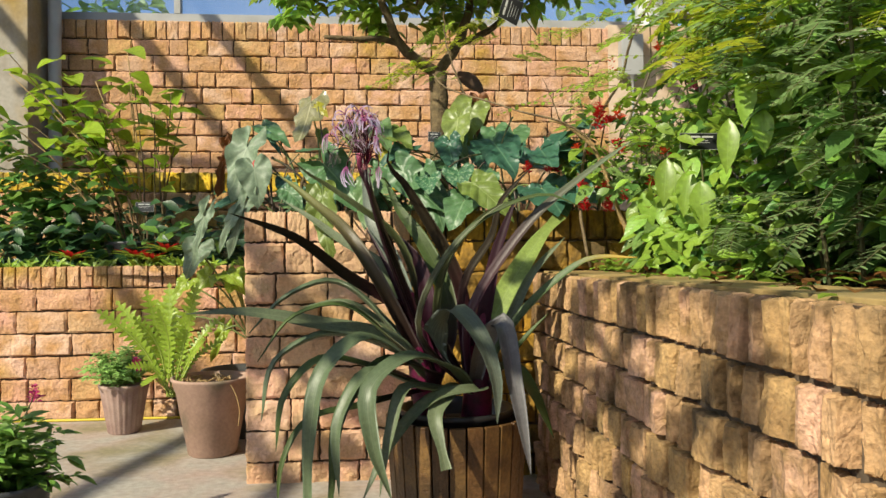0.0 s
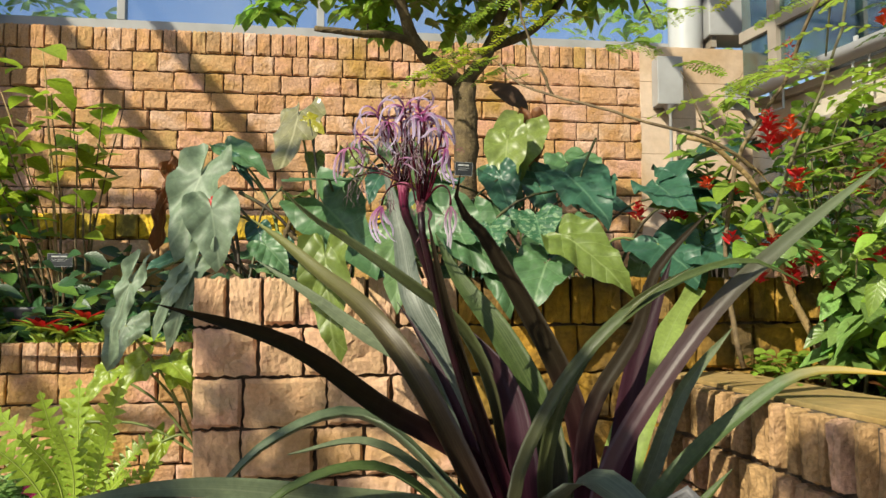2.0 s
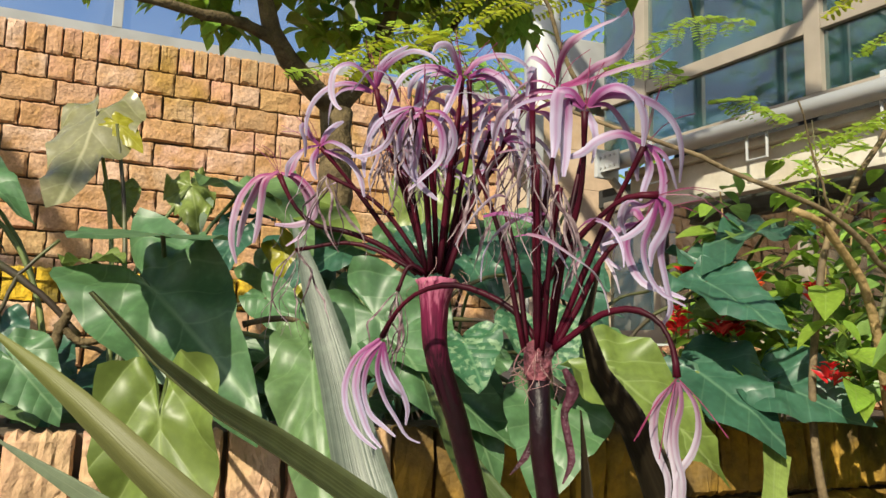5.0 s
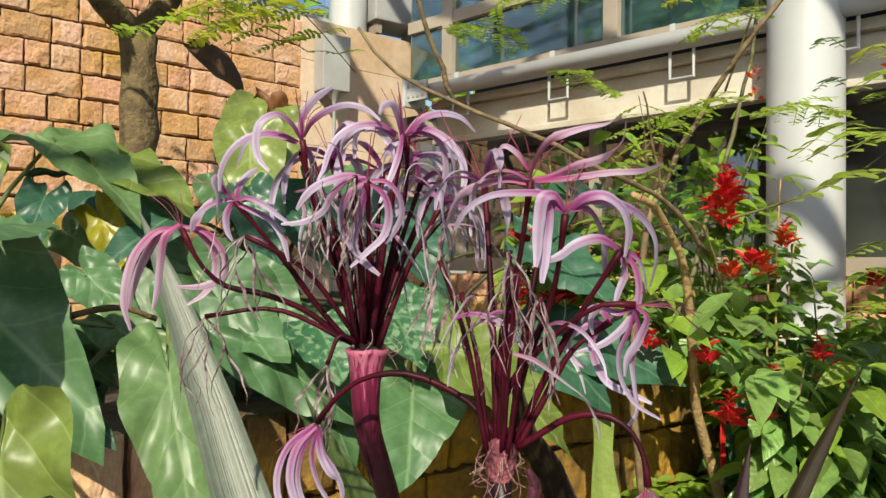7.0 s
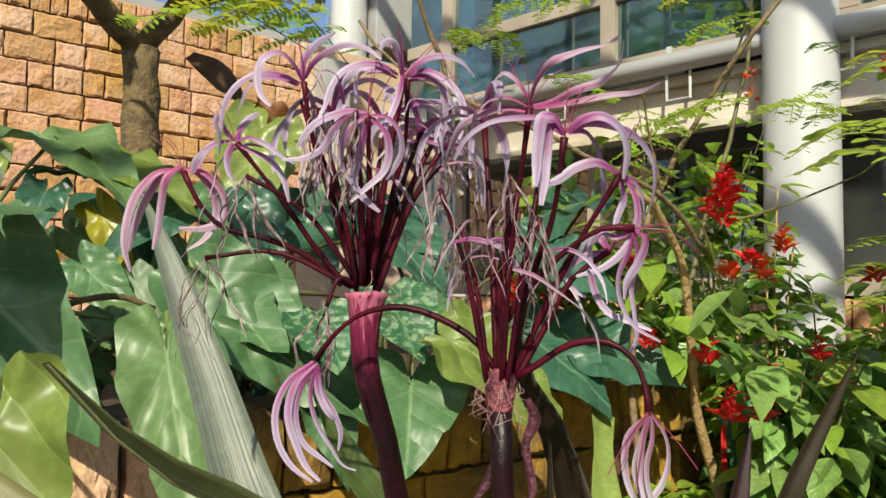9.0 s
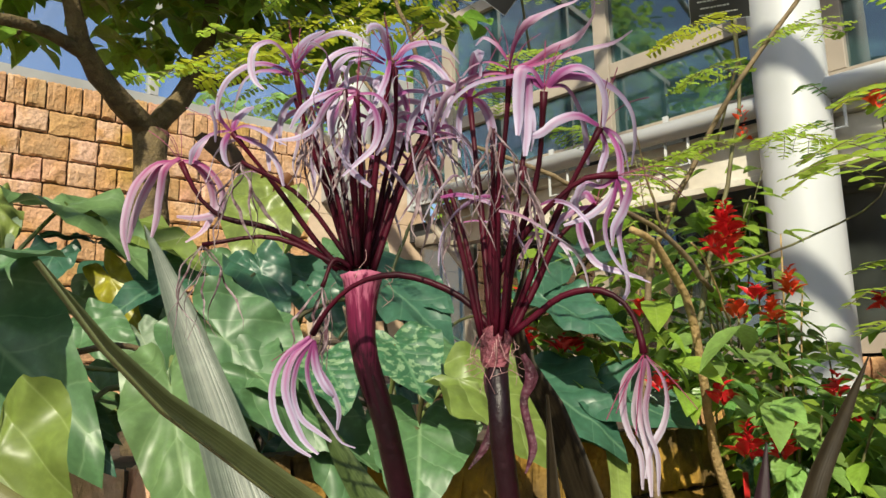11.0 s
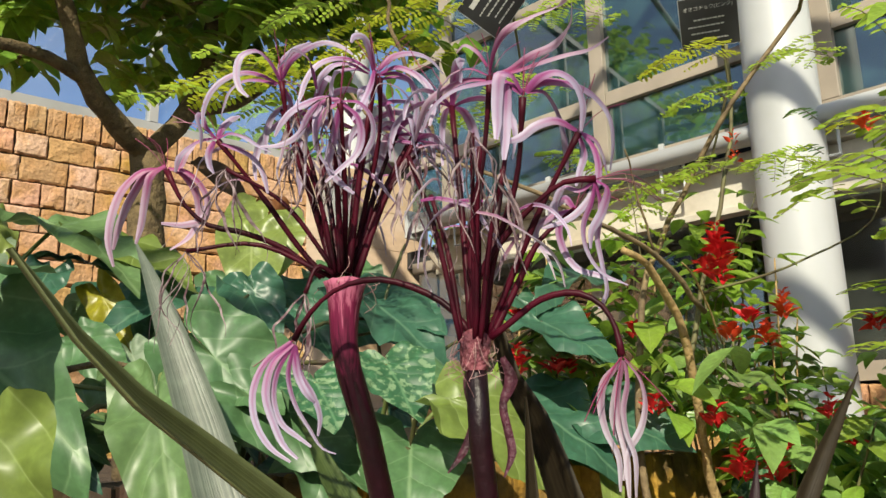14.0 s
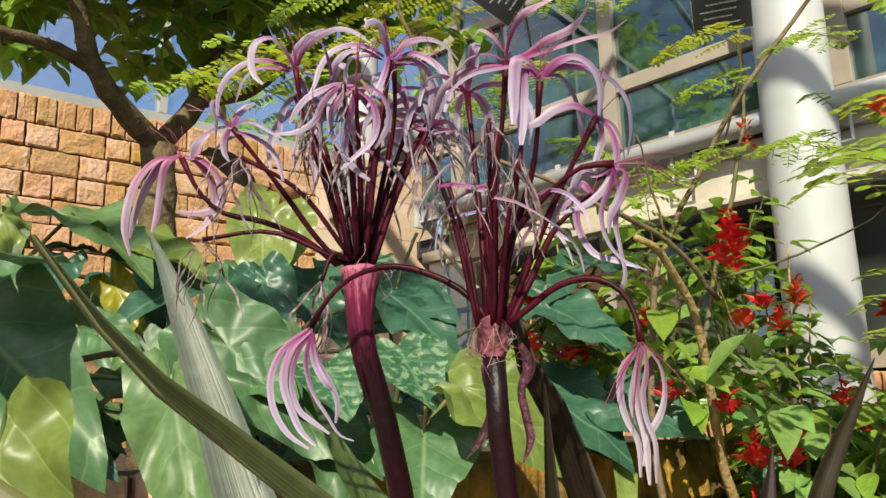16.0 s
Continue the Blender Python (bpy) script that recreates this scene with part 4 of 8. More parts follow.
def flower(start, end, rng, parent, bend=0.25, petals=6, length=0.12, width=0.0115, curl=0.7, radius=0.0028, material=None, droop=None, mid=None, label=""):
    """A flower on its dark pedicel, with thread-like stamens."""
    a, b = Vector(start), Vector(end)
    m = Vector(mid) if mid else a.lerp(b, 0.5) + Vector((0, 0, bend * (b - a).length * 0.25))
    line = curve_points([a, m, b], 10)
    axis = (line[-1] - line[-2]).normalized()
    bm = bmesh.new()
    tube(bm, [q - LB for q in line], [radius * 1.15] * 7 + [radius * 0.9, radius * 0.85, radius * 1.0, radius * 1.25], 7)
    ped = part("pedicel", bm, PEDICEL, lily if parent is None else parent, label, smooth=True)
    u = axis.orthogonal().normalized()
    v = axis.cross(u)
    turn = rng.uniform(0, 6.28)
    for k in range(petals):
        t = turn + 2 * math.pi * k / petals + rng.uniform(-0.25, 0.25)
        h = u * math.cos(t) + v * math.sin(t)
        bm = bmesh.new()
        petal_mesh(bm, b - LB, h if droop is None else h * 0.35 + Vector(droop), axis, length * rng.uniform(0.85, 1.15), width * rng.uniform(0.75, 1.15), curl * rng.uniform(0.75, 1.3), rng)
        part("petal", bm, material or PETAL, ped, smooth=True)
    bm = bmesh.new()
    for k in range(3):
        t = rng.uniform(0, 6.28)
        h = (u * math.cos(t) + v * math.sin(t)) * 0.6 + axis
        q = b - LB
        tube(bm, curve_points([q, q + h * 0.045, q + h * 0.065 + Vector((0, 0, rng.uniform(-0.03, 0.01)))], 5), 0.0004, 4)
    part("stamen", bm, MAGENTA, ped, "thin magenta stamens", kind="stuff")
    return ped


def withered(start, end, rng, strands=7, drop=0.13):
    """A spent flower: pedicel with limp dry strands."""
    a, b = Vector(start), Vector(end)
    bm = bmesh.new()
    line = curve_points([a, a.lerp(b, 0.55) + Vector((0, 0, 0.02)), b], 8)
    tube(bm, [q - LB for q in line], [0.0026] * 5 + [0.0023, 0.0021, 0.0022, 0.0026], 6)
    ped = part("pedicel", bm, PEDICEL, lily, smooth=True)
    bm = bmesh.new()
    for k in range(strands):
        p, pts = b - LB, []
        d = Vector((rng.uniform(-0.6, 0.6), rng.uniform(-0.6, 0.6), rng.uniform(-0.9, 0.1))).normalized()
        for i in range(10):
            pts.append(p.copy())
            d = (d + Vector((rng.uniform(-0.9, 0.9), rng.uniform(-0.9, 0.9), -0.7))).normalized()
            p = p + d * drop * rng.uniform(0.07, 0.15)
        w = rng.choice((0.4, 0.7, 1.0, 1.3))
        strap(bm, pts, [0.0010 * w, 0.0022 * w, 0.0034 * w, 0.0028 * w, 0.0018 * w, 0.0006], (rng.uniform(-1, 1), -1, 0.2), -0.35, 18, 2, twist=rng.uniform(-5, 5))
    part("withered_petals", bm, WITHERED, ped, "limp dry grey-pink petals", smooth=True, kind="stuff")


LIMP = petal_mat("limp_lily_petal", (0.50, 0.44, 0.53), (0.26, 0.11, 0.19))
rng = random.Random(41)
RB, NB = RIM + Vector((0, 0, 0.005)), NECK + Vector((0, 0, 0.01))


def fan(c, p, rad):
    """A start point on the top of a stalk, towards p."""
    d = Vector(p) - c
    d.z = 0
    return c + d.normalized() * rad * rng.uniform(0.5, 1.0) + Vector((0, 0, rng.uniform(-0.004, 0.006)))


# flowers in full bloom: a pedicel, then each petal's run from the throat to its tip
def bloom(stalk, rng, label="", radius=0.0026):
    """A dark pedicel with thread-like stamens at its throat; petals are hung on it."""
    bm = bmesh.new()
    line = curve_points([Vector(p) - LB for p in stalk], 14)
    tube(bm, line, [radius * 1.2] * 9 + [radius, radius * 0.9, radius * 0.85, radius * 0.9, radius * 1.1, radius * 1.35], 8)
    ped = part("pedicel", bm, PEDICEL, lily, label, smooth=True)
    bm = bmesh.new()
    throat = line[-1]
    ax = (line[-1] - line[-3]).normalized()
    for k in range(4):
        h = (ax + Vector((rng.uniform(-1, 1), rng.uniform(-1, 1), rng.uniform(-0.2, 0.8))) * 0.7).normalized()
        tube(bm, curve_points([throat, throat + h * 0.03, throat + h * 0.055 + Vector((0, 0, rng.uniform(-0.022, 0.0)))], 5), 0.0004, 4)
    part("stamen", bm, MAGENTA, ped, "thin magenta stamens", kind="stuff")
    return ped


def petal(ped, run, rng, material, width=0.0077):
    """A long narrow petal from the throat through its bends to the tip."""
    w = width * rng.uniform(0.8, 1.15)
    bm = bmesh.new()
    face = Vector((rng.uniform(-0.5, 0.2), -1.0, rng.uniform(0.1, 0.9)))
    strap(bm, [Vector(p) - LB for p in run], [w * 0.5, w * 0.9, w, w * 0.95, w * 0.85, w * 0.35], face, -0.22, 18, 2, 0.0, 0.0, rng.uniform(-0.5, 0.5))
    part("petal", bm, material, ped, smooth=True)


# left head
head = bloom([(-0.432, 4.097, 1.965), (-0.461, 4.094, 2.046), (-0.492, 4.086, 2.119), (-0.504, 4.077, 2.161)], rng)
petal(head, [(-0.504, 4.077, 2.161), (-0.521, 4.066, 2.176), (-0.537, 4.060, 2.181), (-0.553, 4.060, 2.172), (-0.557, 4.062, 2.151), (-0.553, 4.059, 2.134), (-0.547, 4.052, 2.125)], rng, PETAL)
petal(head, [(-0.507, 4.079, 2.159), (-0.520, 4.080, 2.164), (-0.537, 4.083, 2.166), (-0.553, 4.089, 2.161), (-0.567, 4.097, 2.148), (-0.574, 4.106, 2.128), (-0.573, 4.112, 2.109)], rng, PETAL)
petal(head, [(-0.508, 4.080, 2.158), (-0.521, 4.093, 2.166), (-0.534, 4.108, 2.168), (-0.543, 4.126, 2.161), (-0.544, 4.143, 2.148), (-0.541, 4.158, 2.138)], rng, PETAL)
petal(head, [(-0.503, 4.076, 2.164), (-0.501, 4.061, 2.177), (-0.490, 4.043, 2.188), (-0.478, 4.028, 2.191), (-0.461, 4.017, 2.184), (-0.455, 4.011, 2.176)], rng, PETAL)
petal(head, [(-0.504, 4.077, 2.162), (-0.501, 4.084, 2.184), (-0.487, 4.087, 2.205), (-0.466, 4.090, 2.222)], rng, PETAL)
petal(head, [(-0.502, 4.078, 2.158), (-0.488, 4.089, 2.148), (-0.480, 4.101, 2.140), (-0.469, 4.114, 2.127)], rng, PETAL)
head = bloom([(-0.421, 4.091, 1.967), (-0.420, 4.064, 2.057), (-0.422, 4.036, 2.123), (-0.427, 4.015, 2.164)], rng)
petal(head, [(-0.428, 4.015, 2.165), (-0.439, 4.003, 2.181), (-0.452, 3.995, 2.190), (-0.462, 3.993, 2.186), (-0.467, 3.991, 2.177)], rng, PETAL)
petal(head, [(-0.428, 4.014, 2.168), (-0.437, 4.006, 2.145), (-0.450, 4.001, 2.119), (-0.464, 3.994, 2.097)], rng, PETAL)
petal(head, [(-0.432, 4.017, 2.167), (-0.452, 4.017, 2.174), (-0.472, 4.021, 2.172), (-0.487, 4.027, 2.163), (-0.496, 4.034, 2.146), (-0.500, 4.038, 2.128), (-0.505, 4.039, 2.118)], rng, PETAL)
petal(head, [(-0.434, 4.019, 2.165), (-0.450, 4.025, 2.174), (-0.465, 4.036, 2.173), (-0.472, 4.047, 2.163), (-0.472, 4.058, 2.148)], rng, PETAL)
petal(head, [(-0.432, 4.018, 2.164), (-0.441, 4.031, 2.173), (-0.452, 4.048, 2.174), (-0.451, 4.064, 2.165), (-0.443, 4.077, 2.157)], rng, PETAL)
petal(head, [(-0.425, 4.013, 2.167), (-0.412, 4.006, 2.183), (-0.392, 3.999, 2.190), (-0.369, 3.997, 2.187), (-0.351, 4.001, 2.176)], rng, PETAL)
head = bloom([(-0.416, 4.089, 1.967), (-0.408, 4.068, 2.047), (-0.405, 4.045, 2.117), (-0.413, 4.031, 2.169)], rng)
petal(head, [(-0.414, 4.029, 2.173), (-0.406, 4.010, 2.175), (-0.391, 3.994, 2.164), (-0.381, 3.984, 2.147), (-0.378, 3.981, 2.125), (-0.383, 3.982, 2.104)], rng, PETAL)
petal(head, [(-0.414, 4.029, 2.171), (-0.402, 4.017, 2.172), (-0.389, 4.009, 2.164), (-0.381, 4.009, 2.144), (-0.379, 4.015, 2.121), (-0.380, 4.021, 2.097)], rng, PETAL)
petal(head, [(-0.414, 4.032, 2.167), (-0.397, 4.025, 2.172), (-0.375, 4.022, 2.167), (-0.357, 4.028, 2.147), (-0.349, 4.040, 2.125)], rng, PETAL)
petal(head, [(-0.409, 4.043, 2.141), (-0.393, 4.044, 2.152), (-0.369, 4.043, 2.157), (-0.343, 4.043, 2.155), (-0.328, 4.055, 2.146)], rng, PETAL)
head = bloom([(-0.426, 4.089, 1.965), (-0.436, 4.063, 2.011), (-0.453, 4.033, 2.067), (-0.473, 4.002, 2.116)], rng)
petal(head, [(-0.473, 4.001, 2.118), (-0.486, 4.010, 2.122), (-0.498, 4.021, 2.119), (-0.510, 4.034, 2.112), (-0.516, 4.047, 2.101), (-0.518, 4.056, 2.091)], rng, PETAL)
petal(head, [(-0.474, 4.002, 2.117), (-0.486, 4.007, 2.108), (-0.492, 4.012, 2.091), (-0.490, 4.015, 2.072), (-0.483, 4.013, 2.058), (-0.475, 4.009, 2.046)], rng, PETAL)
petal(head, [(-0.471, 4.001, 2.116), (-0.459, 3.995, 2.106), (-0.453, 3.995, 2.087), (-0.456, 4.000, 2.068), (-0.468, 4.007, 2.054), (-0.482, 4.015, 2.038)], rng, PETAL)
petal(head, [(-0.471, 3.999, 2.118), (-0.458, 3.991, 2.117), (-0.447, 3.988, 2.106), (-0.441, 3.991, 2.088), (-0.445, 3.998, 2.072), (-0.452, 4.003, 2.060)], rng, PETAL)
petal(head, [(-0.475, 4.001, 2.120), (-0.486, 4.009, 2.119), (-0.497, 4.023, 2.105), (-0.501, 4.033, 2.090), (-0.514, 4.045, 2.080), (-0.533, 4.056, 2.077)], rng, PETAL)
petal(head, [(-0.472, 4.001, 2.117), (-0.473, 4.013, 2.086), (-0.473, 4.022, 2.054), (-0.462, 4.019, 2.041), (-0.451, 4.014, 2.031)], rng, PETAL)
head = bloom([(-0.440, 4.101, 1.964), (-0.459, 4.110, 1.987), (-0.502, 4.118, 2.043), (-0.554, 4.121, 2.101)], rng)
petal(head, [(-0.556, 4.121, 2.103), (-0.567, 4.118, 2.112), (-0.575, 4.114, 2.123), (-0.577, 4.113, 2.121), (-0.572, 4.116, 2.104), (-0.571, 4.120, 2.087)], rng, PETAL)
petal(head, [(-0.555, 4.120, 2.103), (-0.548, 4.104, 2.105), (-0.539, 4.089, 2.099), (-0.526, 4.075, 2.086), (-0.518, 4.062, 2.076)], rng, PETAL)
petal(head, [(-0.554, 4.121, 2.100), (-0.540, 4.111, 2.093), (-0.525, 4.101, 2.084), (-0.514, 4.095, 2.066), (-0.509, 4.092, 2.043)], rng, PETAL)
petal(head, [(-0.557, 4.122, 2.100), (-0.562, 4.121, 2.086), (-0.561, 4.119, 2.072), (-0.558, 4.114, 2.062)], rng, PETAL)
petal(head, [(-0.557, 4.121, 2.103), (-0.570, 4.128, 2.101), (-0.579, 4.136, 2.095), (-0.586, 4.144, 2.085), (-0.587, 4.152, 2.070)], rng, PETAL)
petal(head, [(-0.554, 4.120, 2.104), (-0.548, 4.124, 2.118), (-0.538, 4.126, 2.130), (-0.528, 4.131, 2.137)], rng, PETAL)
head = bloom([(-0.443, 4.103, 1.963), (-0.475, 4.117, 1.991), (-0.519, 4.135, 2.010), (-0.553, 4.150, 2.018), (-0.574, 4.157, 2.037), (-0.587, 4.160, 2.060), (-0.593, 4.163, 2.074)], rng, "side flower on a bent red pedicel")
petal(head, [(-0.595, 4.163, 2.076), (-0.615, 4.166, 2.072), (-0.632, 4.174, 2.053), (-0.640, 4.181, 2.024), (-0.640, 4.186, 1.996), (-0.633, 4.188, 1.972)], rng, PETAL_PINK)
petal(head, [(-0.595, 4.163, 2.077), (-0.609, 4.170, 2.073), (-0.619, 4.180, 2.054), (-0.629, 4.195, 2.020), (-0.632, 4.204, 1.993)], rng, PETAL_PINK)
petal(head, [(-0.595, 4.162, 2.079), (-0.607, 4.162, 2.069), (-0.611, 4.166, 2.043), (-0.613, 4.169, 2.013), (-0.617, 4.170, 1.994)], rng, PETAL_PINK)
petal(head, [(-0.592, 4.162, 2.076), (-0.578, 4.155, 2.075), (-0.561, 4.151, 2.062), (-0.551, 4.151, 2.041), (-0.554, 4.153, 2.026), (-0.572, 4.157, 2.017), (-0.596, 4.160, 2.016)], rng, PETAL_PINK)
petal(head, [(-0.592, 4.162, 2.077), (-0.579, 4.162, 2.074), (-0.563, 4.164, 2.059), (-0.555, 4.172, 2.035), (-0.563, 4.182, 2.010), (-0.578, 4.192, 1.997)], rng, PETAL_PINK)
petal(head, [(-0.591, 4.162, 2.075), (-0.584, 4.160, 2.077), (-0.577, 4.152, 2.093), (-0.569, 4.146, 2.105)], rng, PETAL_PINK)
for p, ln in (((-0.438, 4.147, 2.155), 0.12), ((-0.385, 4.126, 2.145), 0.12), ((-0.368, 4.075, 2.128), 0.11), ((-0.373, 4.026, 2.104), 0.10)):
    flower(fan(RB, p, 0.015), p, rng, None, 0.35, length=ln, curl=0.85, width=0.010)
# right head
head = bloom([(-0.378, 3.915, 1.882), (-0.386, 3.913, 1.968), (-0.383, 3.891, 2.052), (-0.388, 3.873, 2.113)], rng)
petal(head, [(-0.388, 3.872, 2.115), (-0.391, 3.861, 2.129), (-0.389, 3.842, 2.145), (-0.378, 3.822, 2.152), (-0.366, 3.802, 2.155), (-0.365, 3.793, 2.157)], rng, PETAL_PINK)
petal(head, [(-0.386, 3.871, 2.114), (-0.376, 3.857, 2.116), (-0.368, 3.839, 2.123), (-0.355, 3.817, 2.130), (-0.354, 3.801, 2.141), (-0.361, 3.792, 2.154)], rng, PETAL_PINK)
petal(head, [(-0.386, 3.872, 2.113), (-0.375, 3.854, 2.114), (-0.365, 3.835, 2.116), (-0.352, 3.813, 2.118), (-0.341, 3.793, 2.118), (-0.337, 3.776, 2.122)], rng, PETAL_PINK)
petal(head, [(-0.391, 3.871, 2.121), (-0.400, 3.874, 2.135), (-0.410, 3.882, 2.142), (-0.412, 3.891, 2.137)], rng, PETAL_PINK)
petal(head, [(-0.387, 3.874, 2.110), (-0.398, 3.891, 2.115), (-0.409, 3.911, 2.112), (-0.416, 3.931, 2.104), (-0.415, 3.947, 2.090), (-0.412, 3.963, 2.075)], rng, PETAL_PINK)
petal(head, [(-0.389, 3.874, 2.114), (-0.400, 3.884, 2.122), (-0.411, 3.900, 2.121), (-0.414, 3.915, 2.109), (-0.408, 3.926, 2.092)], rng, PETAL_PINK)
head = bloom([(-0.375, 3.913, 1.883), (-0.374, 3.897, 1.946), (-0.368, 3.865, 2.021), (-0.378, 3.841, 2.083)], rng)
petal(head, [(-0.379, 3.839, 2.087), (-0.394, 3.836, 2.099), (-0.403, 3.836, 2.098), (-0.405, 3.841, 2.077), (-0.404, 3.844, 2.054), (-0.406, 3.844, 2.040)], rng, PETAL, 0.0098)
petal(head, [(-0.379, 3.840, 2.086), (-0.393, 3.841, 2.091), (-0.393, 3.846, 2.072), (-0.392, 3.850, 2.048), (-0.392, 3.853, 2.027)], rng, PETAL, 0.0098)
petal(head, [(-0.377, 3.838, 2.086), (-0.372, 3.824, 2.097), (-0.364, 3.812, 2.099), (-0.353, 3.804, 2.091), (-0.343, 3.803, 2.072), (-0.340, 3.811, 2.049)], rng, PETAL, 0.0098)
petal(head, [(-0.377, 3.837, 2.088), (-0.366, 3.828, 2.095), (-0.348, 3.816, 2.094), (-0.327, 3.807, 2.085), (-0.310, 3.805, 2.067), (-0.301, 3.811, 2.048), (-0.296, 3.823, 2.025)], rng, PETAL, 0.0098)
petal(head, [(-0.377, 3.838, 2.087), (-0.362, 3.833, 2.090), (-0.345, 3.835, 2.079), (-0.329, 3.843, 2.058), (-0.317, 3.855, 2.031)], rng, PETAL, 0.0098)
petal(head, [(-0.379, 3.839, 2.088), (-0.388, 3.851, 2.100), (-0.401, 3.870, 2.103), (-0.416, 3.893, 2.101), (-0.425, 3.915, 2.089), (-0.424, 3.933, 2.072)], rng, PETAL, 0.0098)
head = bloom([(-0.372, 3.911, 1.882), (-0.362, 3.900, 1.916), (-0.344, 3.866, 1.991), (-0.329, 3.826, 2.055)], rng)
petal(head, [(-0.330, 3.826, 2.057), (-0.349, 3.832, 2.065), (-0.364, 3.841, 2.060), (-0.376, 3.850, 2.049), (-0.389, 3.856, 2.044)], rng, PETAL)
petal(head, [(-0.328, 3.824, 2.056), (-0.315, 3.820, 2.050), (-0.305, 3.821, 2.037), (-0.297, 3.826, 2.020)], rng, PETAL)
petal(head, [(-0.327, 3.824, 2.055), (-0.321, 3.817, 2.041), (-0.318, 3.816, 2.015), (-0.324, 3.822, 1.996), (-0.338, 3.833, 1.979), (-0.358, 3.847, 1.970)], rng, PETAL)
petal(head, [(-0.329, 3.826, 2.055), (-0.324, 3.825, 2.037), (-0.326, 3.830, 2.022), (-0.329, 3.833, 2.008)], rng, PETAL)
head = bloom([(-0.384, 3.913, 1.884), (-0.389, 3.910, 1.911), (-0.370, 3.878, 1.972), (-0.356, 3.855, 1.995), (-0.342, 3.833, 2.010), (-0.324, 3.814, 2.010)], rng)
petal(head, [(-0.324, 3.814, 2.009), (-0.326, 3.817, 1.992), (-0.331, 3.824, 1.970), (-0.329, 3.824, 1.951), (-0.322, 3.816, 1.931), (-0.309, 3.800, 1.918)], rng, PETAL)
petal(head, [(-0.324, 3.814, 2.008), (-0.316, 3.817, 1.990), (-0.313, 3.826, 1.963), (-0.306, 3.829, 1.940), (-0.300, 3.833, 1.916), (-0.303, 3.841, 1.904)], rng, PETAL)
petal(head, [(-0.326, 3.816, 2.008), (-0.330, 3.829, 2.004), (-0.336, 3.840, 2.009), (-0.336, 3.852, 1.997), (-0.329, 3.857, 1.983)], rng, PETAL)
petal(head, [(-0.324, 3.813, 2.009), (-0.318, 3.807, 2.003), (-0.319, 3.812, 1.984), (-0.325, 3.821, 1.965), (-0.326, 3.823, 1.951)], rng, PETAL)
head = bloom([(-0.373, 3.905, 1.881), (-0.355, 3.893, 1.921), (-0.336, 3.873, 1.970), (-0.313, 3.853, 1.994)], rng)
petal(head, [(-0.312, 3.852, 1.994), (-0.324, 3.861, 1.982), (-0.321, 3.861, 1.959), (-0.313, 3.853, 1.941), (-0.303, 3.839, 1.934), (-0.292, 3.824, 1.926)], rng, PETAL)
petal(head, [(-0.314, 3.854, 1.994), (-0.328, 3.865, 1.990), (-0.339, 3.876, 1.978), (-0.337, 3.875, 1.963), (-0.328, 3.866, 1.953)], rng, PETAL)
petal(head, [(-0.313, 3.853, 1.995), (-0.319, 3.859, 2.006), (-0.322, 3.867, 2.002), (-0.321, 3.878, 1.984)], rng, PETAL)
for p, ln in (((-0.373, 3.956, 2.117), 0.10),):
    flower(fan(NB, p, 0.012), p, rng, None, 0.3, length=ln, curl=0.9, width=0.009)
# nodding flowers on long red pedicels
head = bloom([(-0.379, 3.922, 1.883), (-0.390, 3.938, 1.910), (-0.415, 3.962, 1.932), (-0.444, 3.988, 1.942), (-0.471, 4.016, 1.933), (-0.487, 4.038, 1.911), (-0.493, 4.054, 1.891)], rng, "nodding flower on a long arched pedicel")
petal(head, [(-0.496, 4.055, 1.889), (-0.517, 4.064, 1.870), (-0.527, 4.067, 1.844), (-0.524, 4.065, 1.814), (-0.511, 4.058, 1.791), (-0.496, 4.049, 1.779)], rng, PETAL, 0.0074)
petal(head, [(-0.494, 4.055, 1.887), (-0.511, 4.059, 1.870), (-0.518, 4.059, 1.844), (-0.511, 4.053, 1.813), (-0.503, 4.046, 1.793), (-0.494, 4.037, 1.782)], rng, PETAL, 0.0074)
petal(head, [(-0.493, 4.055, 1.886), (-0.505, 4.059, 1.865), (-0.509, 4.061, 1.839), (-0.502, 4.056, 1.813), (-0.488, 4.048, 1.800), (-0.479, 4.042, 1.792)], rng, PETAL, 0.0074)
petal(head, [(-0.492, 4.054, 1.886), (-0.495, 4.060, 1.860), (-0.486, 4.060, 1.829), (-0.473, 4.057, 1.808), (-0.460, 4.053, 1.789), (-0.450, 4.050, 1.785)], rng, PETAL, 0.0074)
petal(head, [(-0.491, 4.054, 1.885), (-0.484, 4.059, 1.860), (-0.470, 4.059, 1.839), (-0.461, 4.062, 1.818), (-0.461, 4.067, 1.801)], rng, PETAL, 0.0074)
petal(head, [(-0.493, 4.055, 1.885), (-0.486, 4.058, 1.855), (-0.474, 4.057, 1.836), (-0.469, 4.059, 1.833)], rng, PETAL, 0.0074)
head = bloom([(-0.373, 3.905, 1.882), (-0.362, 3.889, 1.895), (-0.346, 3.865, 1.913), (-0.328, 3.842, 1.916), (-0.316, 3.825, 1.904), (-0.310, 3.816, 1.882), (-0.310, 3.812, 1.861)], rng, "nodding flower on a long arched pedicel")
petal(head, [(-0.310, 3.812, 1.857), (-0.320, 3.823, 1.841), (-0.323, 3.825, 1.821), (-0.321, 3.821, 1.798), (-0.317, 3.816, 1.785), (-0.319, 3.814, 1.755)], rng, LIMP, 0.0066)
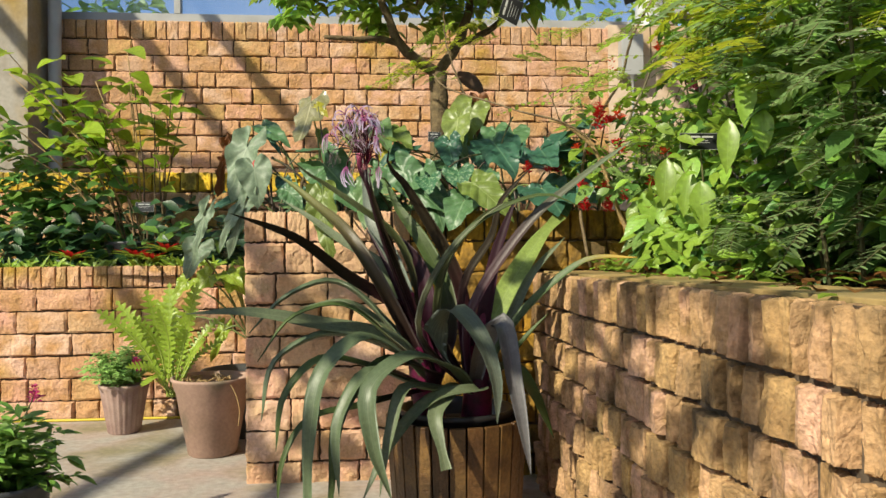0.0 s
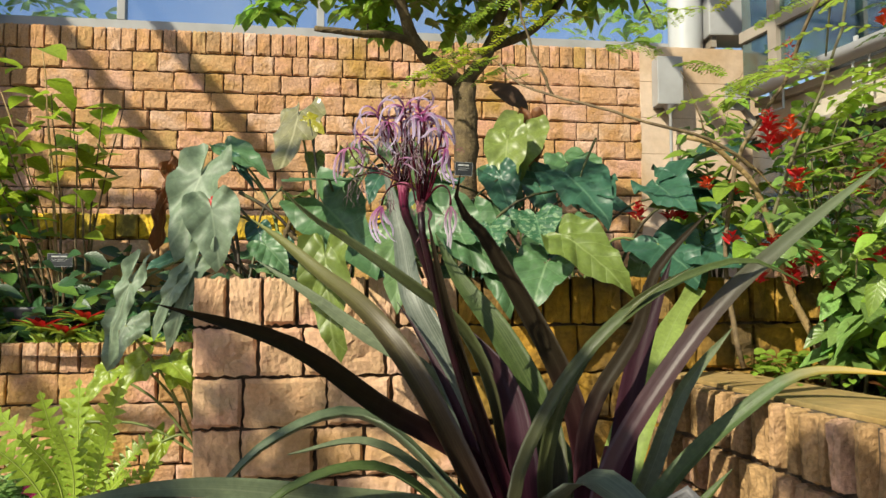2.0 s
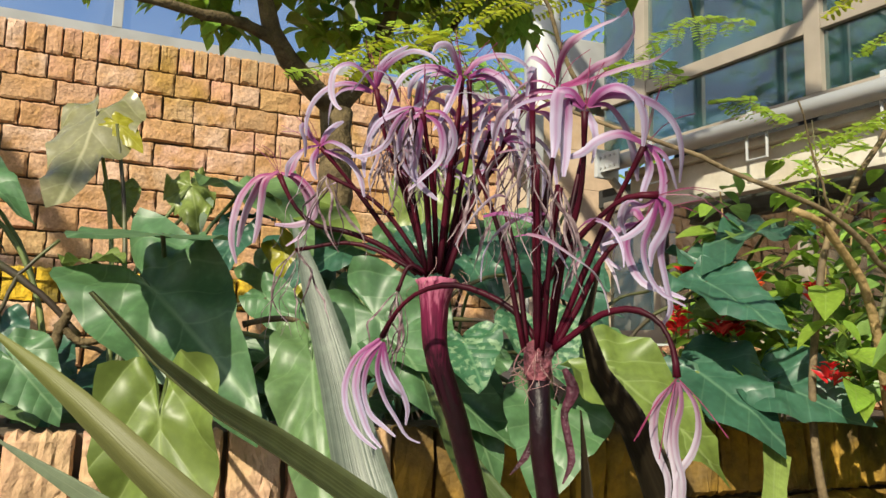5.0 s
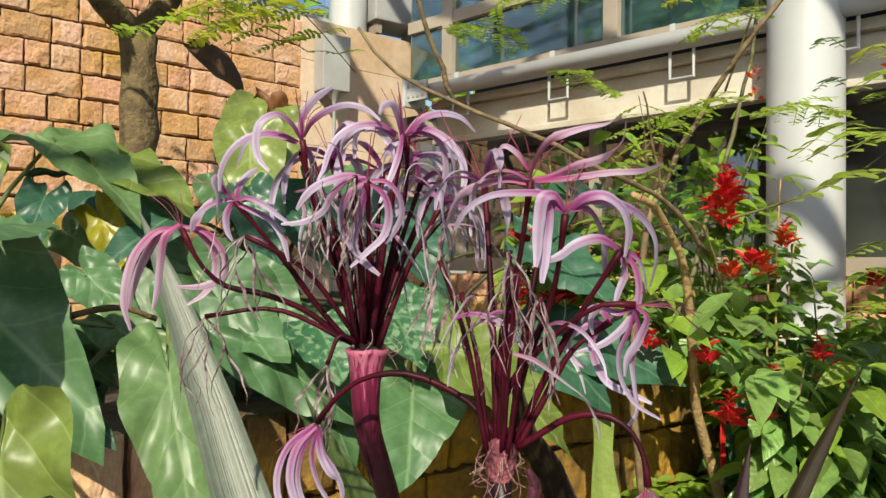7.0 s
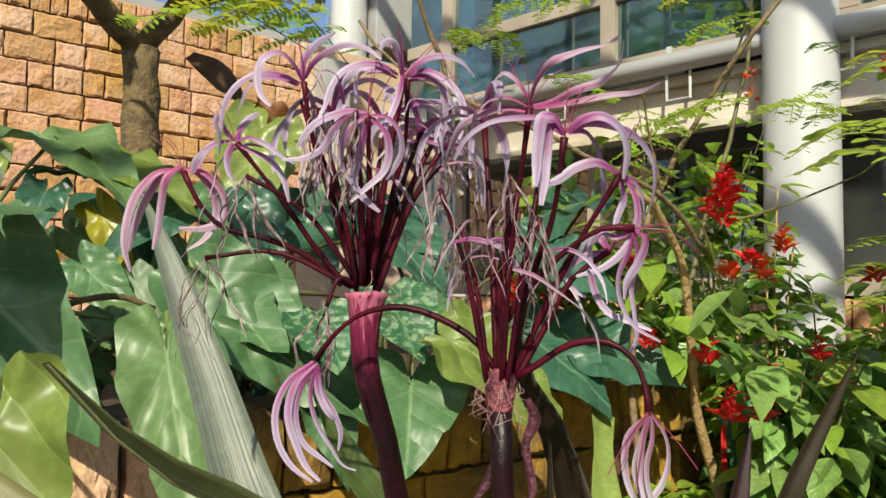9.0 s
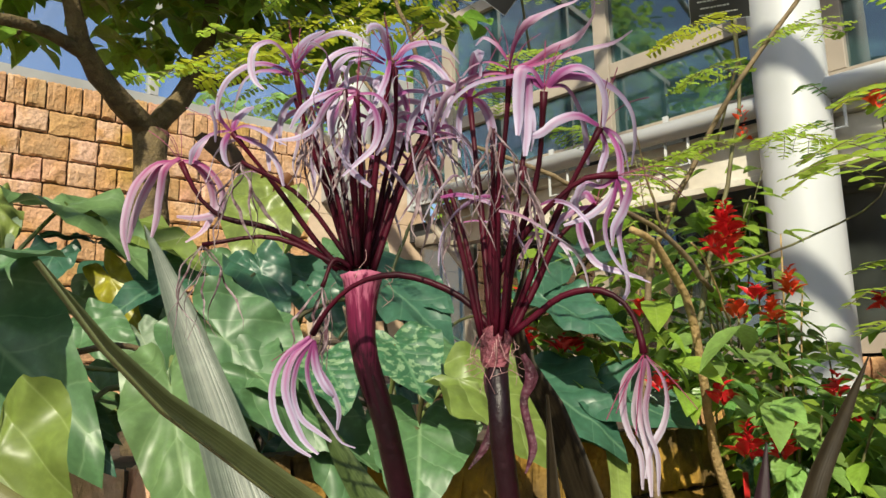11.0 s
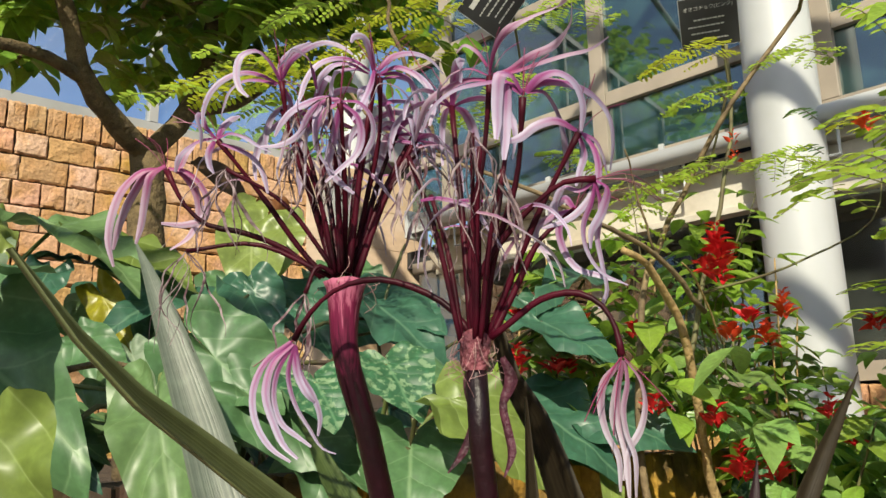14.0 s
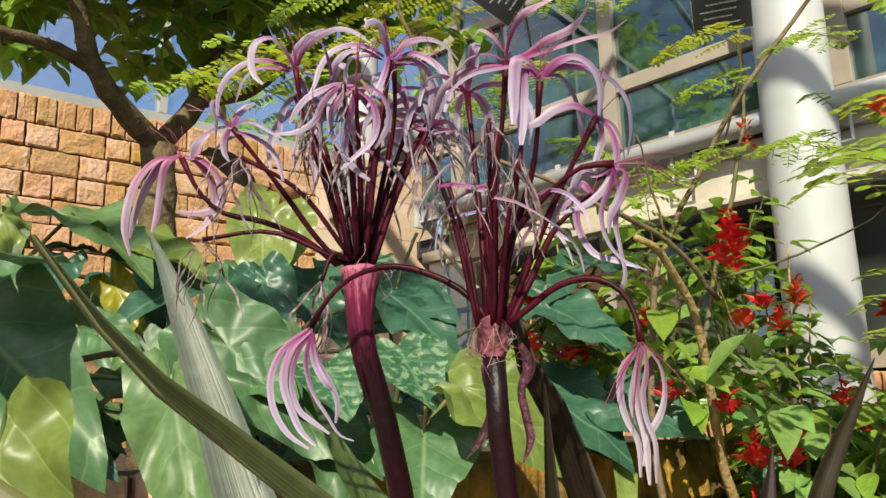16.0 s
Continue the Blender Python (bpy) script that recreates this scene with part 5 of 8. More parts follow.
petal(head, [(-0.309, 3.811, 1.857), (-0.312, 3.816, 1.834), (-0.312, 3.817, 1.807), (-0.310, 3.814, 1.785), (-0.311, 3.813, 1.749)], rng, LIMP, 0.0066)
petal(head, [(-0.308, 3.810, 1.857), (-0.308, 3.809, 1.838), (-0.312, 3.811, 1.820), (-0.312, 3.809, 1.798), (-0.311, 3.804, 1.785), (-0.315, 3.802, 1.751)], rng, LIMP, 0.0066)
petal(head, [(-0.308, 3.810, 1.858), (-0.300, 3.802, 1.842), (-0.297, 3.801, 1.824), (-0.301, 3.805, 1.802), (-0.307, 3.811, 1.789), (-0.313, 3.816, 1.763)], rng, LIMP, 0.0066)
petal(head, [(-0.309, 3.811, 1.856), (-0.311, 3.820, 1.830), (-0.311, 3.825, 1.812), (-0.305, 3.824, 1.788)], rng, LIMP, 0.0066)
# limp narrow petals crossing inside the heads
for c, count_limp, rx, zlo, zhi in ((RB, 20, 0.10, 0.09, 0.165), (NB, 10, 0.06, 0.09, 0.15)):
    for k in range(count_limp):
        p = c + Vector((rx * rng.uniform(-1, 1), 0.09 * rng.uniform(-1, 1), rng.uniform(zlo, zhi)))
        d = Vector((rng.uniform(-1, 1), rng.uniform(-1, 1), rng.uniform(-0.2, 0.9))).normalized()
        pts = []
        for i in range(7):
            pts.append(p - LB)
            d = (d + Vector((rng.uniform(-0.35, 0.35), rng.uniform(-0.35, 0.35), -0.42))).normalized()
            p = p + d * 0.0165
        bm = bmesh.new()
        w = rng.uniform(0.0025, 0.0055)
        strap(bm, pts, [w * 0.5, w, w, w * 0.8, w * 0.2], (rng.uniform(-1, 1), -1, 0.3), -0.25, 12, 2, twist=rng.uniform(-2.5, 2.5))
        part("petal", bm, LIMP if k % 3 else PETAL, lily, "limp narrow petal", smooth=True)
# spent flowers
for k in range(6):
    a = rng.uniform(-1.3, 1.3)
    p = RB + Vector((0.10 * math.sin(a) * rng.uniform(0.4, 1.1), 0.09 * rng.uniform(-1, 1), rng.uniform(0.12, 0.19)))
    withered(fan(RB, p, 0.016), p, rng, 8, 0.08)
for k in range(3):
    a = rng.uniform(-1.3, 1.3)
    p = NB + Vector((0.07 * math.sin(a) * rng.uniform(0.3, 1.0), 0.06 * rng.uniform(-1, 1), rng.uniform(0.12, 0.19)))
    withered(fan(NB, p, 0.013), p, rng, 6, 0.08)
for p in ((-0.572, 4.150, 1.987), (-0.548, 4.109, 2.067), (-0.471, 4.081, 1.941)):
    withered(fan(RB, p, 0.016), p, rng, 8, 0.11)
for p in ((-0.412, 3.870, 2.053), (-0.416, 3.854, 2.035), (-0.397, 3.848, 2.016)):
    withered(fan(NB, p, 0.014), p, rng, 6, 0.10)
# bare stalks whose flowers have dropped
for c, n_bare, rad in ((RB, 3, 0.11), (NB, 1, 0.075)):
    for k in range(n_bare):
        a = k * 2.4
        p = c + Vector((rad * math.cos(a) * rng.uniform(0.3, 1), rad * math.sin(a) * rng.uniform(0.3, 1), rng.uniform(0.13, 0.20)))
        s = fan(c, p, 0.013)
        bm = bmesh.new()
        tube(bm, [q - LB for q in curve_points([s, s.lerp(p, 0.5) + Vector((0, 0, 0.012)), p], 8)], [0.0036] * 5 + [0.0032, 0.003, 0.0026, 0.002], 7)
        part("pedicel", bm, PEDICEL, lily, smooth=True)
BRACT = mat("dried_purple_bract", (0.085, 0.018, 0.036), 0.55, tone=(0.03, 0.008, 0.014), scale=55, bump=0.4, bump_scale=120, thin=0.15)
NECK_PINK = mat("pink_scarred_neck", (0.22, 0.055, 0.075), 0.6, tone=(0.06, 0.010, 0.02), scale=60, bump=0.6, bump_scale=160)
THREAD = mat("pale_dry_thread", (0.36, 0.22, 0.21), 0.8, tone=(0.20, 0.08, 0.09), scale=60)


def along(stalk, depth):
    """The point on a stalk's axis this far below its top, and the axis there."""
    d, k = 0.0, len(stalk) - 1
    while k > 1 and d < depth:
        d += (stalk[k] - stalk[k - 1]).length
        k -= 1
    return stalk[k].copy(), (stalk[min(k + 3, len(stalk) - 1)] - stalk[max(k - 3, 0)]).normalized()


# a funnel sheath round the left stalk, torn at its lower edge
bm = bmesh.new()
rg = random.Random(5)
sides, rings = 28, []
torn = [0.118 + 0.020 * math.sin(2 * t * 0.9) + rg.uniform(-0.010, 0.016) for t in range(sides)]
for j, (r, s) in enumerate(((0.0128, 1.0), (0.0130, 0.82), (0.0132, 0.6), (0.0137, 0.4), (0.0155, 0.2), (0.0195, 0.04), (0.0228, -0.04), (0.0185, -0.02), (0.010, 0.06))):
    ring = []
    for k in range(sides):
        t = 2 * math.pi * k / sides
        depth = max(0.0, s * (torn[k] if j < 5 else 0.12))
        c, ax = along(STALKS[0], depth)
        u = ax.orthogonal().normalized()
        v = ax.cross(u)
        rr_ = r * (1 + 0.03 * math.sin(3 * t + j)) * (0.95 if j == 0 else 1.0)
        ring.append(bm.verts.new(c + (u * math.cos(t) + v * math.sin(t)) * rr_ + ax * (0.0012 * math.sin(2 * t) + rg.uniform(-0.0005, 0.0008) if j in (5, 6) else 0)))
    rings.append(ring)
for a, b in zip(rings, rings[1:]):
    for k in range(sides):
        bm.faces.new((a[k], a[(k + 1) % sides], b[(k + 1) % sides], b[k]))
part("sheath", bm, SHEATH, lily, "magenta funnel sheath under the flowers", smooth=True)
# a knobbly scarred neck on the right stalk
bm = bmesh.new()
rings = []
for r, s in ((0.0101, 0.008), (0.0116, 0.001), (0.0124, -0.006), (0.0130, -0.013), (0.0108, -0.020), (0.005, -0.024)):
    c, ax = along(STALKS[1], max(0.0, s))
    c = c - ax * min(0.0, s)
    u = ax.orthogonal().normalized()
    v = ax.cross(u)
    rings.append([bm.verts.new(c + (u * math.cos(t) + v * math.sin(t)) * r * (1 + 0.13 * math.sin(5 * t + s * 300) + rg.uniform(-0.06, 0.06))) for t in (2 * math.pi * k / 24 for k in range(24))])
for a, b in zip(rings, rings[1:]):
    for k in range(24):
        bm.faces.new((a[k], a[(k + 1) % 24], b[(k + 1) % 24], b[k]))
bm.faces.new(rings[-1])
part("neck", bm, NECK_PINK, lily, "pinkish scarred neck where the stalks part", smooth=True)
for run, w in (([(-0.367, 3.896, 1.865), (-0.360, 3.894, 1.848), (-0.365, 3.901, 1.826), (-0.362, 3.900, 1.802), (-0.360, 3.899, 1.786), (-0.365, 3.903, 1.765)], 0.0095), ([(-0.384, 3.916, 1.866), (-0.386, 3.921, 1.838), (-0.383, 3.921, 1.814), (-0.389, 3.926, 1.791), (-0.401, 3.935, 1.769)], 0.009)):
    bm = bmesh.new()
    strap(bm, [Vector(p) - LB for p in run], [w * 0.5, w * 1.25, w * 0.75, w * 0.8, w * 0.9, w * 0.2], (-0.4, -1, 0.1), -0.35, 20, 4, twist=0.9)
    part("bract", bm, BRACT, lily, "dried curling purple bract", smooth=True)
bm = bmesh.new()
for k in range(30):
    c = NECK if k % 4 else RIM
    rad = 0.0155 if k % 4 else 0.026
    t = rng.uniform(0, 6.28)
    q = c - LB + Vector((rad * math.cos(t), rad * math.sin(t), rng.uniform(-0.008, 0.022)))
    out = Vector((math.cos(t), math.sin(t), 0)) * rng.uniform(0.002, 0.012)
    f = rng.uniform(0.4, 1.3)
    tube(bm, curve_points([q, q + out + Vector((0, 0, -0.010 * f)), q + out * 0.3 + Vector((0.009 * math.sin(k * 2.1), 0.006 * math.cos(k), -0.020 * f)), q + out * 0.8 + Vector((0.014 * math.sin(k * 3), 0, -0.030 * f))], 8), rng.uniform(0.0002, 0.00034), 4)
part("dry_threads", bm, THREAD, lily, "fine dry threads hanging below the heads", kind="stuff")



# ---- leaves and foliage makers ----
def heart_mesh(bm, hub, tip, width, normal, cup=0.15, droop=0.15, wave=0.03, lobes=0.42, seed=0, narrow=0.0):
    """A heart- or arrow-shaped leaf with a hub where the stalk joins and two back lobes."""
    rg = random.Random(seed)
    uvl = bm.loops.layers.uv.verify()
    hub, tip = Vector(hub), Vector(tip)
    f = tip - hub
    ln = f.length
    f.normalize()
    nrm = Vector(normal)
    nrm = (nrm - f * nrm.dot(f)).normalized()
    side = f.cross(nrm)
    keys = ((0, 1.0), (12, 0.80), (30, 0.60 - narrow), (55, 0.52 - narrow), (85, 0.50), (115, 0.50), (140, 0.46 * lobes / 0.42), (160, 0.36 * lobes / 0.42), (172, 0.20), (180, 0.05))

    def radius(deg):
        for (a, p), (b, q) in zip(keys, keys[1:]):
            if a <= deg <= b:
                s = (deg - a) / (b - a)
                return p + (q - p) * (s * s * (3 - 2 * s) if a > 20 else s)
        return 0.05
    widest = max(radius(x) * math.sin(radians(x)) for x in range(0, 181, 3)) * 2
    sx = width / (widest * ln)
    rings, angles = 9, [i * 360 / 48 for i in range(48)]
    off = Vector((rg.uniform(0, 50), rg.uniform(0, 50), 0))
    skew = rg.uniform(-0.12, 0.12)

    def at(a, s):
        d = a if a <= 180 else 360 - a
        r = radius(d) * s
        u, v = r * math.sin(radians(a)) * sx, r * math.cos(radians(a))
        u += skew * v * v
        w = cup * (abs(u) ** 1.5) * 1.6 - droop * max(v, 0) ** 2 - 0.10 * max(-v, 0) + wave * noise.noise(Vector((u * 5, v * 5, 0)) + off) * 2 * s + wave * math.sin(a * 0.12) * s * s
        w += 0.011 * min(1.0, s * 1.4) * abs(math.sin(5 * math.pi * (0.3 + 0.7 * v - 0.55 * abs(u / (widest * sx + 1e-6)))))
        return hub + ln * (u * side + v * f + w * nrm), (0.5 + u / (widest * sx + 1e-6), 0.3 + 0.7 * v)
    c, cuv = at(0, 0)
    centre = bm.verts.new(c)
    prev = None
    for k in range(1, rings + 1):
        ring = []
        for a in angles:
            p, t = at(a, k / rings)
            ring.append((bm.verts.new(p), t))
        for i in range(len(angles)):
            j = (i + 1) % len(angles)
            if prev is None:
                fc = bm.faces.new((centre, ring[j][0], ring[i][0]))
                uvs = (cuv, ring[j][1], ring[i][1])
            else:
                fc = bm.faces.new((prev[i][0], prev[j][0], ring[j][0], ring[i][0]))
                uvs = (prev[i][1], prev[j][1], ring[j][1], ring[i][1])
            for lp, t in zip(fc.loops, uvs):
                lp[uvl].uv = t
        prev = ring
    return bm


LEAF_ROWS = ((0.0, 0.04), (0.14, 0.55), (0.34, 0.96), (0.56, 0.94), (0.78, 0.58), (1.0, 0.02))
LONG_ROWS = ((0.0, 0.05), (0.15, 0.6), (0.4, 1.0), (0.7, 0.8), (1.0, 0.04))
OVAL_ROWS = ((0.0, 0.15), (0.2, 0.85), (0.55, 1.0), (0.85, 0.7), (1.0, 0.1))


def leaf_cloud(name, parent, material, leaves, rows=LEAF_ROWS, droop=0.25, fold=0.18, label="", kind=""):
    """Many small leaves in one mesh: each is (place, heading, normal, length, width)."""
    vs, fs, uv = [], [], []
    base = parent.matrix_world.translation if parent else Vector()
    for p, d, nrm, ln, wd in leaves:
        p, d, nrm = Vector(p) - base, Vector(d).normalized(), Vector(nrm)
        nrm = nrm - d * nrm.dot(d)
        if nrm.length < 1e-3:
            nrm = d.orthogonal()
        nrm.normalize()
        side = d.cross(nrm)
        k = len(vs)
        for s, w in rows:
            c = p + d * (ln * s) - nrm * (droop * ln * s * s)
            h = side * (wd * w / 2)
            lift = nrm * (fold * wd * w)
            vs += [c - h + lift, c, c + h + lift]
        for i in range(len(rows) - 1):
            a = k + i * 3
            s0, s1 = rows[i][0], rows[i + 1][0]
            fs += [(a, a + 1, a + 4, a + 3), (a + 1, a + 2, a + 5, a + 4)]
            uv += [(0, s0), (0.5, s0), (0.5, s1), (0, s1), (0.5, s0), (1, s0), (1, s1), (0.5, s1)]
    me = bpy.data.meshes.new(name)
    me.from_pydata([tuple(v) for v in vs], [], fs)
    lay = me.uv_layers.new(name="UVMap")
    lay.data.foreach_set("uv", [c for t in uv for c in t])
    me.polygons.foreach_set("use_smooth", [True] * len(fs))
    me.materials.append(material)
    ob = new(name, me)
    kind = kind or "stuff"
    ob.parent = parent
    return tagged(ob, label, kind=kind)


def frond_leaves(base, tip, pairs, length, width, rng, sag=0.15, up=(0, 0, 1), taper=True, angle=70):
    """Leaflets in pairs along a drooping midrib; returns the midrib's points and the leaflets."""
    a, b = Vector(base), Vector(tip)
    mid = a.lerp(b, 0.5) + Vector(up) * sag * (b - a).length
    line = curve_points([a, mid, b], pairs)
    out = []
    for i in range(1, pairs + 1):
        p = line[i]
        d = (line[i] - line[i - 1]).normalized()
        side = d.cross(Vector(up))
        if side.length < 0.1:
            side = d.orthogonal()
        side.normalize()
        s = i / pairs
        k = (math.sin(math.pi * min(1, 0.15 + s * 0.8)) ** 0.6) if taper else 1.0
        for sg in (-1, 1):
            h = side * sg * math.sin(radians(angle)) + d * math.cos(radians(angle)) + Vector((rng.uniform(-0.15, 0.15), rng.uniform(-0.15, 0.15), rng.uniform(-0.3, 0.1)))
            out.append((p, h, Vector(up) + Vector((rng.uniform(-0.3, 0.3), rng.uniform(-0.3, 0.3), 0)), length * k * rng.uniform(0.85, 1.1), width * (0.6 + 0.4 * k)))
    return line, out


# ---- elephant-ear plants of the raised bed ----
EAR = leaf_mat("ear_leaf_green", (0.075, 0.165, 0.068), (0.19, 0.30, 0.15), rough=0.44, thin=0.14, veins=6, vein=0.32, relief=0.26)
EAR_BLUE = leaf_mat("ear_leaf_bluish", (0.036, 0.105, 0.068), (0.11, 0.21, 0.13), rough=0.40, thin=0.08, veins=6, vein=0.32, relief=0.26)
EAR_PALE = leaf_mat("ear_leaf_pale", (0.18, 0.25, 0.16), (0.28, 0.345, 0.23), rough=0.52, thin=0.22, veins=6, vein=0.32, relief=0.12)
EAR_LIME = leaf_mat("ear_leaf_lime", (0.165, 0.235, 0.05), (0.31, 0.39, 0.14), rough=0.42, thin=0.3, veins=6, vein=0.45, relief=0.5)
EAR_BRONZE = leaf_mat("ear_leaf_bronze", (0.25, 0.24, 0.12), (0.46, 0.43, 0.26), rough=0.27, thin=0.12, veins=5, vein=0.3, spec=1.0, relief=0.25)
EAR_YELLOW = leaf_mat("ear_leaf_yellowed", (0.38, 0.36, 0.03), (0.46, 0.44, 0.08), rough=0.35, thin=0.4, veins=5, vein=0.25)
EAR_BROWN = leaf_mat("dead_leaf_brown", (0.17, 0.065, 0.015), (0.26, 0.12, 0.03), rough=0.6, thin=0.25, veins=6, vein=0.3)
EAR_SPOT = leaf_mat("spotted_leaf", (0.035, 0.12, 0.055), (0.12, 0.24, 0.12), rough=0.5, thin=0.15, veins=8, vein=0.3, blotch=(0.18, 0.28, 0.15), relief=0.2)
EAR_GLOSS = leaf_mat("heart_leaf_glossy", (0.22, 0.29, 0.075), (0.36, 0.42, 0.17), rough=0.38, thin=0.3, veins=5, vein=0.3, spec=0.5, relief=0.07)
PETIOLE = mat("dark_petiole", (0.05, 0.035, 0.025), 0.5, tone=(0.09, 0.10, 0.03), scale=7)
PETIOLE_G = mat("green_petiole", (0.16, 0.20, 0.06), 0.5, tone=(0.10, 0.13, 0.04), scale=9)
EAR_SOFT = leaf_mat("ear_leaf_soft_green", (0.125, 0.22, 0.085), (0.22, 0.32, 0.155), rough=0.42, thin=0.22, veins=6, vein=0.32, relief=0.26)
ear_seed = [0]


def ear_plant(label, root, name="elephant_ear"):
    return thing(name, label, "plant", root, group="elephant-ear plants in the raised bed")


def ear(plant, hub, tip, width, material, normal=(0, -1, 0.5), cup=0.2, droop=0.12, lobes=0.42, label="", stalk=True, via=None, wave=0.045, narrow=0.0):
    root = plant.matrix_world.translation
    ear_seed[0] += 1
    bm = bmesh.new()
    heart_mesh(bm, Vector(hub) - root, Vector(tip) - root, width, normal, cup, droop, wave, lobes, ear_seed[0], narrow)
    part("leaf", bm, material, plant, label, smooth=True)
    if stalk:
        bm = bmesh.new()
        h = Vector(hub) - root
        foot = Vector((0.10 * math.sin(ear_seed[0] * 2.4), 0.10 * math.cos(ear_seed[0] * 1.7), 0))
        m = Vector(via) - root if via else foot.lerp(h, 0.55) + Vector((0, 0.03, 0.10 + 0.1 * h.length))
        tube(bm, curve_points([foot, m, h - (h - m).normalized() * 0.004], 10), [0.009 - 0.0004 * i for i in range(11)], 7)
        part("leaf_stalk", bm, PETIOLE if ear_seed[0] % 3 else PETIOLE_G, plant, smooth=True)


P1 = ear_plant("grey-green arrow-leaved plant hanging over the bed corner", (-1.02, 5.32, 1.60))
ear(P1, (-1.208, 5.020, 1.985), (-1.162, 4.980, 1.734), 0.23, EAR_PALE, (0.1, -1, 0.35), label="large pale grey-green leaf")
ear(P1, (-1.300, 5.200, 2.150), (-1.420, 5.100, 1.793), 0.25, EAR_PALE, (-0.2, -1, 0.4), lobes=0.5, label="pale hanging leaf")
ear(P1, (-1.215, 5.400, 2.307), (-1.017, 5.250, 2.174), 0.17, EAR, (0.2, -0.7, 0.8))
ear(P1, (-1.030, 5.080, 1.905), (-1.010, 5.020, 1.765), 0.11, EAR_BLUE, (0.1, -1, 0.5))
ear(P1, (-0.985, 5.000, 1.840), (-0.880, 4.950, 1.735), 0.15, EAR, (0.1, -1, 0.5))
ear(P1, (-1.190, 5.330, 2.250), (-1.060, 5.280, 2.090), 0.07, EAR_BLUE, (0.5, -0.8, 0.4), narrow=0.12)
ear(P1, (-1.271, 5.020, 1.745), (-1.387, 5.000, 1.412), 0.13, EAR_PALE, (-0.3, -1, 0.2), lobes=0.5, narrow=0.12)
ear(P1, (-1.344, 5.000, 1.675), (-1.455, 5.000, 1.468), 0.10, EAR_PALE, (-0.3, -1, 0.2), lobes=0.5, narrow=0.12)
ear(P1, (-1.555, 5.100, 1.688), (-1.666, 5.100, 1.363), 0.12, EAR_PALE, (-0.3, -1, 0.2), lobes=0.5, narrow=0.12)
ear(P1, (-1.459, 5.300, 2.139), (-1.500, 5.250, 1.872), 0.055, EAR_BROWN, (0, -1, 0.2), label="withered brown leaf", narrow=0.1, wave=0.12)
ear(P1, (-1.502, 5.400, 2.172), (-1.516, 5.300, 1.843), 0.06, EAR_BROWN, (-0.5, -1, 0.2), label="withered brown leaf", narrow=0.1, wave=0.12)
P2 = ear_plant("elephant-ear plant with one glossy bronze leaf", (-0.78, 5.45, 1.60))
ear(P2, (-0.945, 5.640, 2.520), (-0.985, 5.400, 2.185), 0.25, EAR_BRONZE, (-0.32, -1, 0.45), cup=-0.30, lobes=0.42, label="crumpled glossy bronze young leaf", wave=0.04, droop=-0.1)
ear(P2, (-0.885, 5.600, 2.500), (-0.805, 5.540, 2.420), 0.09, EAR_YELLOW, (-0.1, -1, 0.5), cup=-0.3, label="yellowed young leaf", wave=0.03)
ear(P2, (-0.858, 5.600, 2.309), (-0.844, 5.550, 2.202), 0.10, EAR_LIME, (0.1, -1, 0.3), cup=0.2)
ear(P2, (-0.673, 5.700, 2.363), (-0.641, 5.600, 2.211), 0.15, EAR_GLOSS, (0.1, -1, 0.3), cup=-0.6, label="small glossy young leaf", wave=0.12)
ear(P2, (-0.729, 4.950, 2.104), (-0.871, 4.620, 2.042), 0.27, EAR, (-0.014, -0.178, 0.984), cup=0.02, droop=0.0, wave=0.012)
ear(P2, (-0.746, 5.060, 2.001), (-0.511, 4.780, 1.749), 0.31, EAR, (-0.40, -0.85, 0.55), lobes=0.55, cup=0.22, wave=0.06, label="broad heart-shaped leaf")
ear(P2, (-0.706, 4.600, 1.765), (-0.676, 4.540, 1.402), 0.20, EAR_LIME, (-0.45, -1, 0.45), lobes=0.32, cup=0.25, label="yellow-green arrow-shaped leaf")
ear(P2, (-0.884, 5.200, 2.069), (-0.801, 5.000, 2.065), 0.12, EAR_LIME, (0, -0.6, 1))
ear(P2, (-0.656, 5.700, 2.309), (-0.646, 5.600, 2.191), 0.10, EAR_PALE, (0, -1, 0.4))
ear(P2, (-0.520, 5.600, 2.352), (-0.345, 5.300, 2.230), 0.30, EAR_SOFT, (0.1, -0.6, 1), droop=0.3, label="broad pale leaf catching the sun", lobes=0.3)
P3 = ear_plant("elephant-ear plant with large mid-green leaves", (-0.2, 5.40, 1.60))
ear(P3, (-0.180, 4.980, 1.860), (0.060, 4.850, 1.655), 0.19, EAR, (-0.1, -1, 0.5), label="broad mid-green leaf")
ear(P3, (-0.060, 4.980, 1.800), (0.010, 4.860, 1.560), 0.18, EAR, (-0.1, -1, 0.35), lobes=0.5, label="long green leaf hanging over the wall")
ear(P3, (-0.383, 5.600, 2.316), (-0.221, 5.300, 2.168), 0.25, EAR_LIME, (0.2, -0.7, 0.8))
ear(P3, (0.046, 5.700, 2.223), (0.090, 5.500, 2.016), 0.20, EAR_BLUE, (0, -1, 0.6))
ear(P3, (0.102, 4.920, 1.946), (0.108, 4.800, 1.825), 0.21, EAR_SPOT, (-0.2, -0.8, 0.8), label="dark leaf spotted pale")
ear(P3, (-0.084, 4.900, 1.902), (-0.074, 4.800, 1.810), 0.17, EAR_SPOT, (-0.3, -0.8, 0.8), label="dark leaf spotted pale")
ear(P3, (0.500, 5.500, 2.157), (0.517, 5.300, 2.099), 0.20, EAR_BLUE, (-0.4, -1, 0.7))
